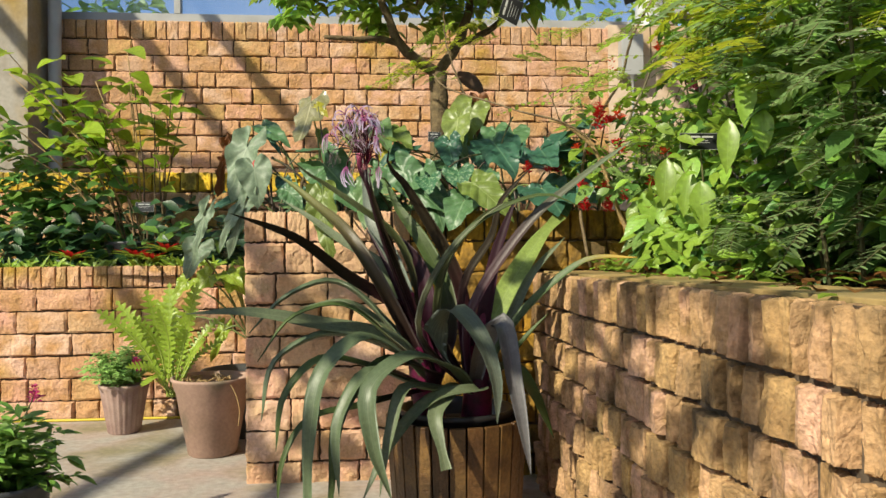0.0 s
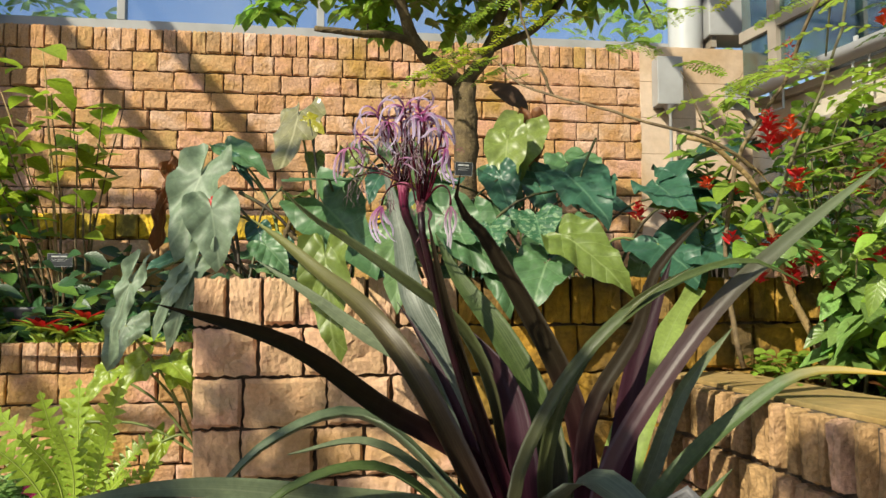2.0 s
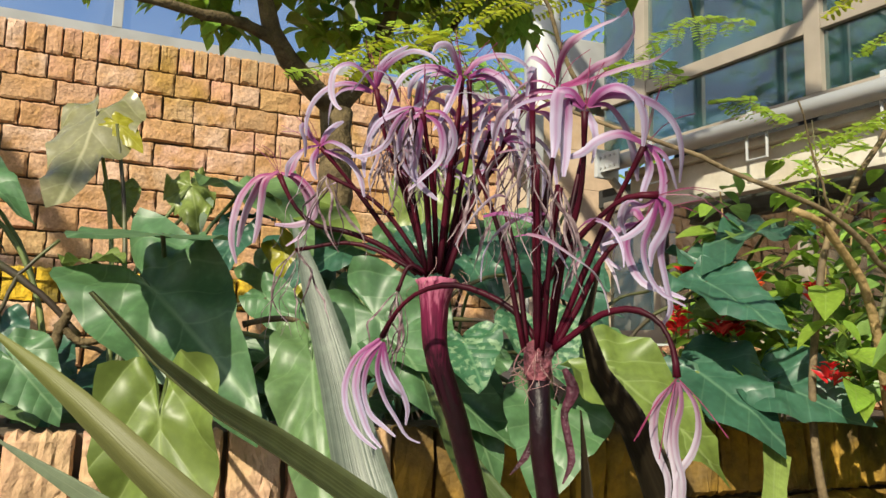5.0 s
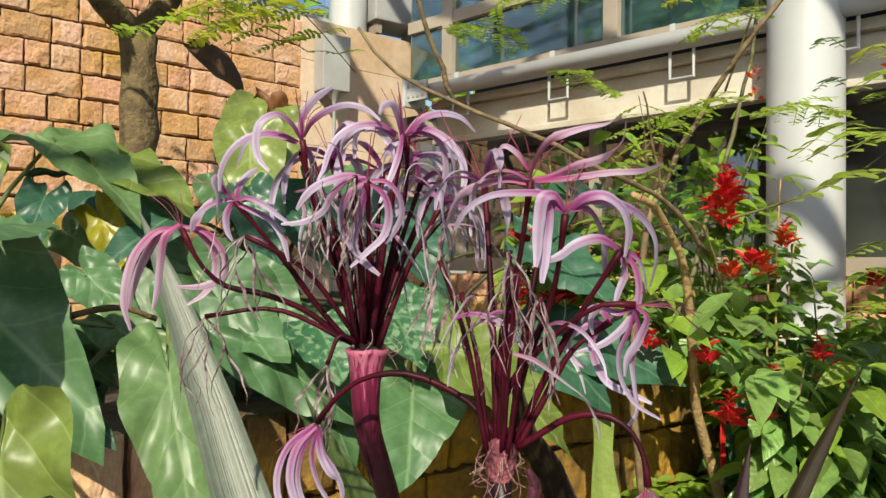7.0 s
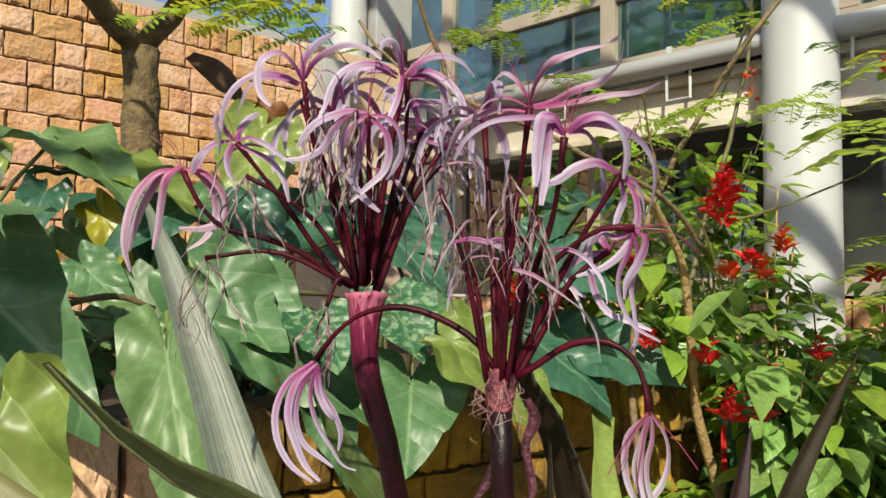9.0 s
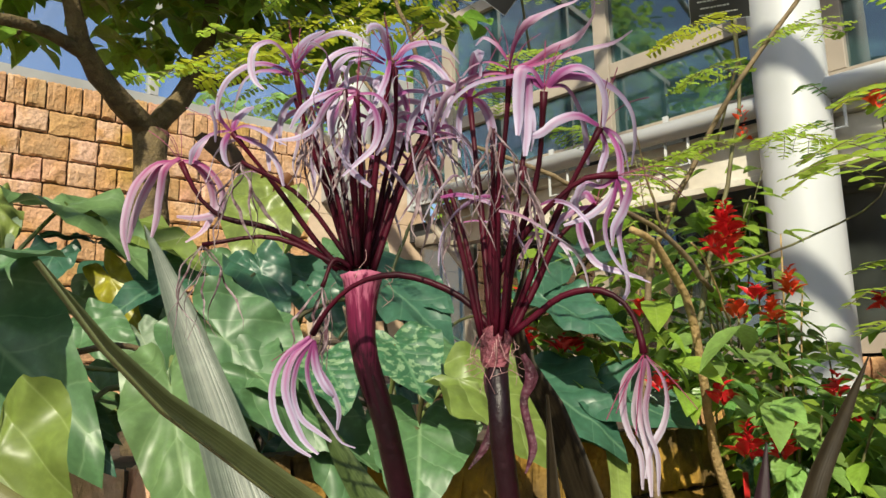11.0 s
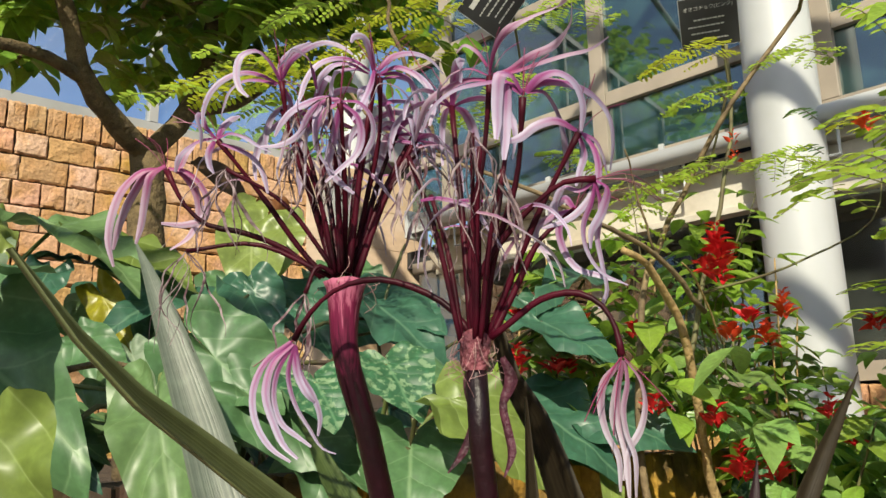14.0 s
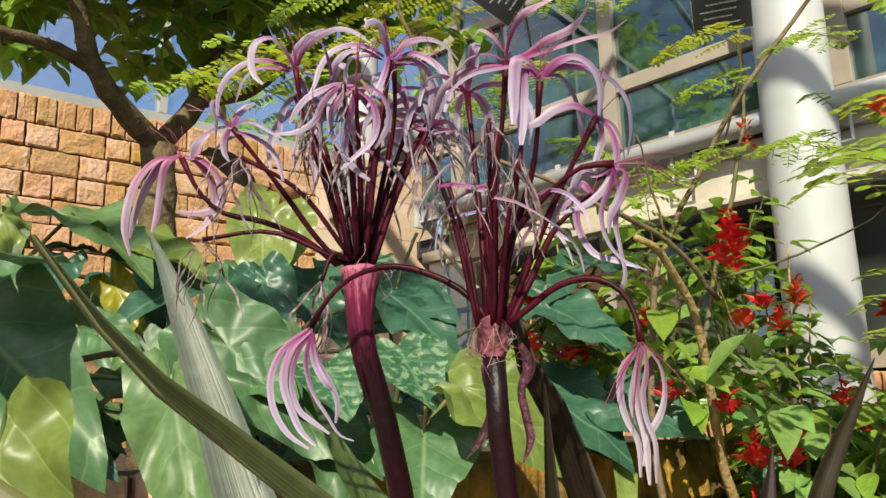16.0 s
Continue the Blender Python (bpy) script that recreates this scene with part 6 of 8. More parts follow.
ear(P3, (0.134, 4.880, 1.759), (0.047, 4.750, 1.584), 0.25, EAR, (-0.4, -1, 0.4), lobes=0.5)
ear(P3, (-0.227, 5.100, 1.961), (-0.182, 4.900, 1.833), 0.20, EAR, (-0.5, -1, 0.5))
ear(P3, (-0.126, 5.200, 1.972), (-0.064, 5.000, 1.785), 0.20, EAR, (-0.5, -1, 0.6))
P4 = ear_plant("elephant-ear plant with a bright lime leaf", (0.45, 5.45, 1.60))
ear(P4, (0.215, 4.760, 1.840), (0.414, 4.600, 1.652), 0.24, EAR_LIME, (-0.1, -0.8, 0.8), lobes=0.40, label="bright lime-green leaf in the sun", droop=0.2)
ear(P4, (0.265, 5.000, 1.920), (0.306, 4.800, 1.790), 0.20, EAR, (0, -0.8, 0.8))
ear(P4, (0.375, 5.500, 2.197), (0.503, 5.200, 1.973), 0.34, EAR_BLUE, (-0.1, -0.75, 0.8), label="large bluish leaf")
ear(P4, (0.393, 5.700, 2.316), (0.435, 5.500, 2.119), 0.22, EAR, (-0.1, -1, 0.5))
ear(P4, (0.648, 5.050, 1.846), (0.736, 4.800, 1.689), 0.32, EAR_BLUE, (-0.2, -0.8, 0.8))
ear(P4, (0.949, 5.150, 2.087), (0.660, 5.050, 2.134), 0.2, EAR_BLUE, (-0.3, -0.6, 0.9))
ear(P4, (0.328, 5.000, 1.810), (0.320, 4.950, 1.709), 0.09, EAR_LIME, (0, -1, 0.4))
P5 = ear_plant("elephant-ear plant with dark bluish leaves on dark stalks", (1.0, 5.5, 1.60))
ear(P5, (0.792, 5.200, 2.147), (0.880, 4.950, 1.939), 0.24, EAR_BLUE, (0.1, -0.35, 1))
ear(P5, (1.106, 5.300, 2.310), (0.587, 5.050, 2.177), 0.22, EAR_BLUE, (0.0, -0.25, 1), label="ragged dark leaf")
ear(P5, (0.636, 5.000, 2.086), (0.672, 4.750, 1.959), 0.22, EAR_BLUE, (-0.3, -0.5, 0.9))
ear(P5, (0.848, 5.100, 1.992), (0.593, 5.000, 2.038), 0.22, EAR_LIME, (-0.3, -0.6, 0.9))
ear(P5, (0.822, 4.950, 1.824), (0.918, 4.750, 1.733), 0.26, EAR_BLUE, (-0.4, -0.8, 0.8))
ear(P5, (0.718, 5.100, 1.825), (0.795, 4.900, 1.682), 0.28, EAR, (-0.3, -0.8, 0.8))
P6 = ear_plant("anthurium with glossy heart leaves by the tree", (0.25, 6.1, 1.60))
ear(P6, (0.220, 6.050, 2.536), (0.090, 5.950, 2.185), 0.30, EAR_GLOSS, (-0.2, -1, 0.3), label="glossy two-toned heart leaf")
ear(P6, (0.291, 6.150, 2.606), (0.296, 6.120, 2.310), 0.19, EAR_BROWN, (0.3, -1, 0.1), label="dead brown leaf")
ear(P6, (0.344, 6.000, 2.268), (0.774, 5.600, 2.054), 0.34, EAR_BLUE, (0, -0.6, 0.9))
ear(P6, (0.567, 6.200, 2.390), (0.600, 6.000, 2.212), 0.26, EAR, (0, -0.9, 0.6))
ear(P6, (0.120, 5.900, 2.449), (0.072, 5.750, 2.142), 0.24, EAR_GLOSS, (-0.4, -1, 0.2), label="glossy heart leaf with a white sheen")
ear(P6, (0.090, 6.000, 2.315), (0.182, 5.850, 2.107), 0.24, EAR, (-0.4, -1, 0.3))
ear(P6, (-0.316, 5.800, 2.214), (-0.286, 5.600, 2.029), 0.26, EAR_BLUE, (-0.4, -1, 0.3))
ear(P6, (0.021, 5.700, 2.091), (0.116, 5.500, 1.945), 0.22, EAR, (0, -0.8, 0.8))
ear(P6, (-0.144, 5.600, 2.029), (-0.302, 5.400, 1.891), 0.24, EAR, (0, -0.9, 0.6))
ear(P3, (-0.450, 4.720, 1.855), (-0.465, 4.500, 1.591), 0.16, EAR_SOFT, (-0.5, -1, 0.3), lobes=0.45, cup=0.2)
ear(P6, (-0.466, 5.600, 2.110), (-0.361, 5.500, 2.010), 0.14, EAR_SOFT, (-0.4, -0.8, 0.7))
ear(P2, (-0.467, 5.350, 2.010), (-0.375, 5.200, 1.887), 0.13, EAR, (-0.4, -0.9, 0.5))
ear(P2, (-0.435, 5.200, 1.901), (-0.321, 5.000, 1.806), 0.11, EAR_SOFT, (-0.4, -0.8, 0.7))
ear(P6, (-0.237, 5.450, 2.178), (-0.440, 5.350, 2.055), 0.16, EAR_BLUE, (-0.4, -0.9, 0.6))
ear(P6, (-0.410, 5.500, 2.147), (-0.328, 5.400, 1.966), 0.10, EAR_YELLOW, (-0.5, -0.8, 0.3), label="tan yellowing leaf")
ear(P6, (-0.402, 5.700, 2.275), (-0.599, 5.600, 2.288), 0.09, EAR_BLUE, (-0.3, -0.4, 1))
ear(P6, (-0.371, 5.300, 1.984), (-0.340, 5.200, 1.875), 0.10, EAR_PALE, (-0.5, -0.9, 0.4))
ear(P3, (-0.254, 5.050, 1.963), (-0.014, 4.900, 1.714), 0.24, EAR, (-0.45, -0.9, 0.45), label="large mid-green leaf hanging forward")
ear(P6, (0.064, 5.700, 2.235), (0.118, 5.600, 1.998), 0.18, EAR_BLUE, (-0.5, -1, 0.3))
ear(P6, (0.280, 5.800, 2.186), (0.306, 5.600, 2.016), 0.17, EAR_BLUE, (-0.4, -0.9, 0.5))
ear(P3, (-0.576, 4.950, 1.790), (-0.501, 4.850, 1.722), 0.09, EAR_BLUE, (-0.4, -1, 0.3))
ear(P2, (-0.546, 5.500, 2.200), (-0.602, 5.400, 2.072), 0.12, EAR_BLUE, (-0.3, -0.9, 0.4))
# smaller leaves filling between them
fill_rng = random.Random(77)
for k, pl in enumerate((P1, P2, P3, P4, P5, P6) * 7):
    r = pl.matrix_world.translation
    a = fill_rng.uniform(0, 6.28)
    rad = fill_rng.uniform(0.08, 0.42)
    h = Vector((r.x + rad * math.cos(a), r.y + 0.12 + 0.7 * rad * math.sin(a), fill_rng.uniform(1.64, 1.90)))
    if h.y < 5.15 + 0.087 * h.x:
        h.y = 5.22 + fill_rng.uniform(0, 0.2)
    t = h + Vector((0.16 * math.cos(a) + fill_rng.uniform(-0.1, 0.1), -0.10 + 0.06 * math.sin(a), fill_rng.uniform(-0.16, 0.0)))
    ear(pl, h, t, fill_rng.uniform(0.10, 0.18), fill_rng.choice((EAR, EAR_BLUE, EAR_BLUE, EAR, EAR_SOFT)), (fill_rng.uniform(-0.3, 0.3), -0.7, 0.7))



# ---- right bed: shrubs ----
PINNA = leaf_mat("pinnate_leaflet", (0.40, 0.54, 0.07), (0.40, 0.52, 0.10), rough=0.5, thin=0.62, veins=0, stripe=0.0, spread=0.3)
PINNA_Y = leaf_mat("pinnate_leaflet_yellow", (0.48, 0.52, 0.04), (0.50, 0.50, 0.08), rough=0.5, thin=0.6, veins=0, stripe=0.0, spread=0.2)
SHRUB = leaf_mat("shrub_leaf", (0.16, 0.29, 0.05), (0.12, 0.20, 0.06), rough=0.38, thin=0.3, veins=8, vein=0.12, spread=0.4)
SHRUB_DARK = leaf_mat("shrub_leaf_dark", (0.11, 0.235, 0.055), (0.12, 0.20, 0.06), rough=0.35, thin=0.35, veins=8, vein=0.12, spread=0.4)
# Brighter copy of SHRUB: sunlight in the colour; also the lime ground cover.
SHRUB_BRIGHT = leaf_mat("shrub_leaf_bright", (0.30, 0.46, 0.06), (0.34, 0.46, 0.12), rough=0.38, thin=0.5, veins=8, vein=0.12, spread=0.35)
FERNY = leaf_mat("ferny_leaflet", (0.29, 0.42, 0.17), (0.28, 0.40, 0.18), rough=0.45, thin=0.62, veins=0, spread=0.35)
HANG = leaf_mat("hanging_leaf", (0.22, 0.36, 0.05), (0.28, 0.40, 0.10), rough=0.35, thin=0.35, veins=0, vein=0.1, spread=0.4)
RED = mat("scarlet_bract", (0.62, 0.015, 0.02), 0.45, tone=(0.42, 0.01, 0.015), scale=25, thin=0.3)
CORAL = mat("coral_petal", (0.75, 0.10, 0.03), 0.45, tone=(0.60, 0.05, 0.02), scale=25, thin=0.3)


def stem(parent, points, r0, r1, material, name="stem", count=14, label="", knots=0.0, seed=1):
    base = parent.matrix_world.translation
    rg = random.Random(seed)
    q = curve_points([Vector(p) - base for p in points], count)
    if knots:
        q = [p + Vector((rg.uniform(-1, 1), rg.uniform(-1, 1), 0)) * knots if 0 < i < count else p for i, p in enumerate(q)]
    bm = bmesh.new()
    tube(bm, q, [(r0 + (r1 - r0) * i / count) * rg.uniform(0.92, 1.1) for i in range(count + 1)], 8)
    return part(name, bm, material, parent, label, smooth=True)


# dark stalks and a scarlet spathe among the elephant ears
stem(P2, [(-1.140, 5.220, 2.088), (-1.017, 5.220, 2.015), (-0.947, 5.220, 1.954), (-0.896, 5.220, 1.898)], 0.009, 0.007, PETIOLE, "leaf_stalk", 10, knots=0.003)
stem(P2, [(-0.907, 5.220, 1.984), (-0.943, 5.220, 1.882), (-0.933, 5.220, 1.798), (-0.870, 5.220, 1.764)], 0.012, 0.01, BARK, "leaf_stalk", 10, knots=0.003)
stem(P2, [(-1.065, 5.220, 1.921), (-1.031, 5.220, 2.022), (-0.954, 5.220, 2.111)], 0.005, 0.004, PETIOLE, "leaf_stalk", 10, knots=0.003)
stem(P2, [(-0.945, 5.220, 1.925), (-0.889, 5.220, 1.884), (-0.821, 5.220, 1.900)], 0.01, 0.008, BARK, "leaf_stalk", 10, knots=0.003)
stem(P6, [(0.534, 5.500, 1.973), (0.693, 5.500, 2.084), (0.788, 5.500, 2.105)], 0.006, 0.005, PETIOLE, "leaf_stalk", 8, knots=0.002)
stem(P6, [(0.499, 5.500, 2.394), (0.453, 5.500, 2.297), (0.397, 5.500, 2.148)], 0.006, 0.005, PETIOLE, "leaf_stalk", 8, knots=0.002)
stem(P6, [(0.238, 5.500, 2.006), (0.296, 5.500, 2.075), (0.395, 5.500, 2.104)], 0.006, 0.005, PETIOLE, "leaf_stalk", 8, knots=0.002)
stem(P2, [(-0.547, 5.100, 1.932), (-0.500, 5.100, 1.945), (-0.446, 5.100, 1.949), (-0.375, 5.100, 1.924)], 0.0075, 0.006, BARK, "leaf_stalk", 10, knots=0.002)
ear(P1, (-1.237, 5.120, 2.033), (-1.217, 5.110, 1.983), 0.05, RED, (0, -1, 0.3), stalk=False, label="small scarlet spathe")

STEM_TAN = mat("grey_tan_twig_bark", (0.24, 0.17, 0.09), 0.8, tone=(0.13, 0.09, 0.05), scale=22, grain=0.3, bump=0.4, bump_scale=60)


def bipinnate(parent, base, tip, rng, material, pinnae=6, size=0.11, leaflet=0.02, width=0.009, sag=0.12):
    """A twice-divided feathery leaf: pinnae in pairs along a midrib, each with many leaflets."""
    line, heads = frond_leaves(base, tip, pinnae, size, 0.01, rng, sag)
    leaves, ribs = [], bmesh.new()
    root = parent.matrix_world.translation
    tube(ribs, [p - root for p in line], 0.0014, 4)
    for p, h, up, ln, _ in heads:
        end = p + h.normalized() * ln + Vector((0, 0, -0.12 * ln))
        mid, small = frond_leaves(p, end, max(5, int(ln / 0.0125)), leaflet, width, rng, 0.05, up, angle=78)
        leaves += small
        tube(ribs, [q - root for q in mid[::3]], 0.0009, 3)
    ob = leaf_cloud("frond", parent, material, leaves, OVAL_ROWS, 0.05, 0.05)
    part("midrib", ribs, STEM_GREEN, ob)
    return ob


def pinnate(parent, base, tip, rng, material, pairs=10, size=0.035, width=0.014, sag=0.1, name="frond"):
    line, leaves = frond_leaves(base, tip, pairs, size, width, rng, sag, angle=75)
    ob = leaf_cloud(name, parent, material, leaves, OVAL_ROWS, 0.08, 0.05)
    bm = bmesh.new()
    tube(bm, [p - parent.matrix_world.translation for p in line], 0.0014, 4)
    part("midrib", bm, STEM_GREEN, ob)
    return ob


def red_spike(parent, at, rng, height=0.09, material=None, blooms=16, size=0.038):
    """A spike of ragged red bracts and tubes."""
    out = []
    for k in range(blooms):
        s = k / blooms
        a = k * 2.4
        p = Vector(at) + Vector((0.007 * math.cos(a) * (1.3 - s), 0.007 * math.sin(a) * (1.3 - s), height * (s - 0.4)))
        d = Vector((math.cos(a), math.sin(a), 0.9 + rng.uniform(-0.7, 0.8)))
        out.append((p, d, Vector((0, 0, 1)) + Vector((rng.uniform(-0.5, 0.5), rng.uniform(-0.5, 0.5), 0)), size * rng.uniform(0.6, 1.3) * (1.25 - 0.75 * s), size * rng.uniform(0.45, 0.8) * (1.15 - 0.75 * s)))
    return leaf_cloud("flower_spike", parent, material or RED, out, LEAF_ROWS, 0.3, 0.3, "scarlet flower spike")


def twig_leaves(points, rng, size, width, per=2, spread=0.6, droop=0.4, start=0.25):
    """Leaves set along a twig."""
    q = curve_points(points, 10)
    out = []
    for i in range(11):
        if i / 10 < start:
            continue
        d = (q[min(i + 1, 10)] - q[max(i - 1, 0)]).normalized()
        for k in range(per):
            a = rng.uniform(0, 6.28)
            o = Vector((math.cos(a), math.sin(a), rng.uniform(-0.2, 0.5)))
            h = (d * (1 - spread) + o * spread + Vector((0, 0, -droop))).normalized()
            out.append((q[i] + o * 0.01, h, Vector((rng.uniform(-0.5, 0.5), rng.uniform(-0.8, 0.1), 1)), size * rng.uniform(0.6, 1.2), width * rng.uniform(0.7, 1.15)))
    return out


rr = random.Random(9)
# feathery-leaved small tree with pale crooked stems
cae = thing("feathery_shrub", "thin feathery-leaved shrub on pale crooked stems", "shrub", (1.02, 4.72, 1.25))
stem(cae, [(1.269, 4.890, 1.250), (1.269, 4.890, 1.300), (1.204, 4.880, 1.470), (1.141, 4.870, 1.581), (1.090, 4.850, 1.688), (1.036, 4.820, 1.825), (0.984, 4.790, 1.956), (0.912, 4.760, 2.081), (0.817, 4.730, 2.152), (0.726, 4.700, 2.211), (0.642, 4.690, 2.228)], 0.017, 0.009, STEM_PALE, "trunk", label="pale knobbly trunk with a bent elbow", knots=0.002, count=24)
stem(cae, [(0.921, 4.680, 2.090), (0.699, 4.640, 2.214), (0.502, 4.620, 2.258), (0.299, 4.660, 2.332), (0.143, 4.740, 2.397), (-0.000, 4.800, 2.473), (-0.052, 4.820, 2.543)], 0.0075, 0.0035, STEM_TAN, "branch", knots=0.004, count=18)
stem(cae, [(0.699, 4.640, 2.223), (0.656, 4.640, 2.342), (0.597, 4.620, 2.464)], 0.0035, 0.002, BARK, "twig", knots=0.003, count=8)
stem(cae, [(0.995, 4.690, 2.011), (0.800, 4.600, 2.143), (0.625, 4.500, 2.159)], 0.003, 0.002, STEM_PALE, "twig", knots=0.002, count=8)
stem(cae, [(0.919, 4.880, 1.345), (0.860, 4.880, 1.673), (0.870, 4.880, 1.955), (0.920, 4.880, 2.180), (1.122, 4.860, 2.516), (1.147, 4.700, 2.723), (1.267, 4.500, 3.014), (1.140, 4.450, 2.979)], 0.011, 0.006, STEM_TAN, "branch", label="slender grey-brown branch", knots=0.004, count=20)
stem(cae, [(1.028, 4.850, 1.898), (1.129, 4.850, 2.180), (1.289, 4.850, 2.539), (1.378, 4.850, 2.829), (1.384, 4.850, 3.057)], 0.009, 0.005, STEM_GREEN, "branch", knots=0.003)
stem(cae, [(0.143, 4.740, 2.397), (0.082, 4.760, 2.545), (0.035, 4.780, 2.701), (0.016, 4.800, 2.921)], 0.006, 0.004, BARK, "branch", knots=0.005)
def feathers(material, *pairs):
    for b, t in pairs:
        bipinnate(cae, b, t, rr, material, 7, 0.12, 0.024, 0.010)


feathers(PINNA_Y, ((1.160, 4.700, 2.880), (0.760, 4.650, 2.730)), ((0.487, 5.100, 2.962), (0.072, 5.000, 2.848)), ((0.422, 5.100, 2.835), (-0.097, 4.900, 2.635)), ((0.289, 5.200, 2.879), (-0.249, 5.000, 2.611)), ((-0.007, 5.100, 2.680), (-0.362, 5.000, 2.563)))
feathers(PINNA_Y, ((-0.068, 5.000, 2.614), (-0.345, 4.900, 2.497)))
feathers(PINNA, ((1.324, 4.800, 2.818), (0.977, 4.750, 2.704)), ((1.142, 4.700, 2.527), (0.851, 4.750, 2.443)), ((1.138, 4.860, 2.537), (0.808, 4.800, 2.369)), ((1.129, 4.600, 2.805), (1.474, 4.550, 2.909)))
feathers(PINNA, ((0.144, 5.200, 2.554), (-0.314, 5.000, 2.652)), ((0.008, 5.200, 2.587), (-0.461, 5.000, 2.512)), ((0.724, 5.200, 3.115), (1.101, 5.100, 3.199)), ((0.552, 5.200, 2.795), (0.868, 5.100, 2.887)), ((0.469, 5.300, 2.757), (0.705, 5.200, 2.732)))
feathers(PINNA, ((0.124, 5.100, 2.946), (-0.172, 5.000, 2.762)), ((0.803, 5.200, 2.657), (0.895, 5.000, 2.576)))
feathers(PINNA, ((0.834, 4.500, 2.414), (1.028, 4.400, 2.437)), ((1.220, 4.300, 2.466), (1.416, 4.100, 2.491)))
feathers(PINNA, ((1.008, 5.000, 2.579), (0.826, 4.800, 2.256)))
for b, t in (((0.592, 4.000, 2.198), (0.294, 4.050, 2.151)), ((0.840, 4.100, 2.300), (0.510, 4.100, 2.244)), ((1.182, 4.300, 2.101), (0.907, 4.300, 2.080)), ((1.165, 4.300, 2.045), (0.866, 4.300, 2.002)), ((1.141, 4.300, 1.963), (0.896, 4.300, 1.942)), ((1.094, 4.200, 2.485), (0.727, 4.200, 2.403)), ((1.304, 4.300, 2.824), (1.089, 4.300, 2.843)), ((0.940, 4.200, 2.326), (0.570, 4.200, 2.254))):
    pinnate(cae, b, t, rr, PINNA, 9, 0.042, 0.022)
for b, t, size, width, stuff in (((1.72, 4.60, 2.45), (1.15, 4.58, 2.36), 0.066, 0.036, PINNA), ((1.80, 4.62, 2.74), (1.47, 4.58, 2.67), 0.055, 0.020, PINNA_Y), ((1.44, 4.60, 2.71), (1.24, 4.58, 2.67), 0.030, 0.014, SHRUB_DARK), ((1.45, 4.60, 2.60), (1.25, 4.58, 2.55), 0.030, 0.014, SHRUB_DARK), ((1.42, 4.60, 2.50), (1.22, 4.58, 2.45), 0.030, 0.014, SHRUB_DARK), ((1.78, 4.60, 2.58), (1.50, 4.58, 2.55), 0.040, 0.020, PINNA)):
    pinnate(cae, b, t, rr, stuff, 10, size, width, 0.14)
stem(cae, [(1.129, 4.850, 2.180), (1.50, 4.74, 2.30), (1.72, 4.60, 2.45), (1.80, 4.62, 2.74)], 0.005, 0.002, STEM_GREEN, "twig", 12, knots=0.003)
for p in ((1.005, 4.600, 2.564), (1.005, 4.600, 2.515)):
    red_spike(cae, p, rr, 0.04, CORAL, 8, 0.02)

# scarlet-flowered shrub
red = thing("scarlet_shrub", "leafy shrub with scarlet flower spikes", "shrub", (1.25, 4.75, 1.25))
leaves, dark, lit_r = [], [], []


def in_clearing(p):
    """The open corner of the bed, where only bare stems and low plants stand."""
    return p.z < 1.80 and p.x < 1.30 + (1.2 if p.y > 4.9 else 0.5) * (p.y - 4.9)


for k in range(84):
    x, y = rr.uniform(0.80, 2.6), rr.uniform(4.45, 5.0)
    y += 0.25 * max(0, x - 1.4) * rr.uniform(-1, 1)
    top = Vector((x, y, rr.uniform(1.4, 2.12) - 0.16 * max(0, x - 1.15)))
    if x > 1.15 + 1.5 * (y - 4.7):
        top.z = min(top.z, 1.80)
    foot = Vector((1.25 + (x - 1.25) * 0.6, 4.75 + (y - 4.75) * 0.4, 1.25))
    pts = [foot, foot.lerp(top, 0.5) + Vector((0, 0, 0.06)), top]
    if k % 2 == 0 and not in_clearing(foot.lerp(top, 0.3)):
        stem(red, pts, 0.006, 0.003, STEM_GREEN, "stem", 8)
    pick = rr.random()
    (leaves if pick < 0.48 else lit_r if pick < 0.72 else dark).extend(l for l in twig_leaves(pts, rr, 0.135, 0.076, 2, 0.75, 0.7, 0.25) if not in_clearing(l[0]))
for k in range(104):
    x, y = rr.uniform(0.75, 2.05), rr.uniform(4.95, 5.6)
    top = Vector((x, y, rr.uniform(1.8, 2.55) - 0.05 * x))
    pts = [Vector((x, y, 1.5)), Vector((x + rr.uniform(-0.08, 0.08), y, 1.5 + 0.6 * (top.z - 1.5))), top]
    if k % 6 == 0:
        stem(red, pts, 0.005, 0.003, STEM_PALE, "stem", 8)
    (lit_r if k % 5 < 3 else leaves if k % 5 == 3 else dark).extend(l for l in twig_leaves(pts, rr, 0.10, 0.058, 2, 0.75, 0.5, 0.1) if not in_clearing(l[0]))
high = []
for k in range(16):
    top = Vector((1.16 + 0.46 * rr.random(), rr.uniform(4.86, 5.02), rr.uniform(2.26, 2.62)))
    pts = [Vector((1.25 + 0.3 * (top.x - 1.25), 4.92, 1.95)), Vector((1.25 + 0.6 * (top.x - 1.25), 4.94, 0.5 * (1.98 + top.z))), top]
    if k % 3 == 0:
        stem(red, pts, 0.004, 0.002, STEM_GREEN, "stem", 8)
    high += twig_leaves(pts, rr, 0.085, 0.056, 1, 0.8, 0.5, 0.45)
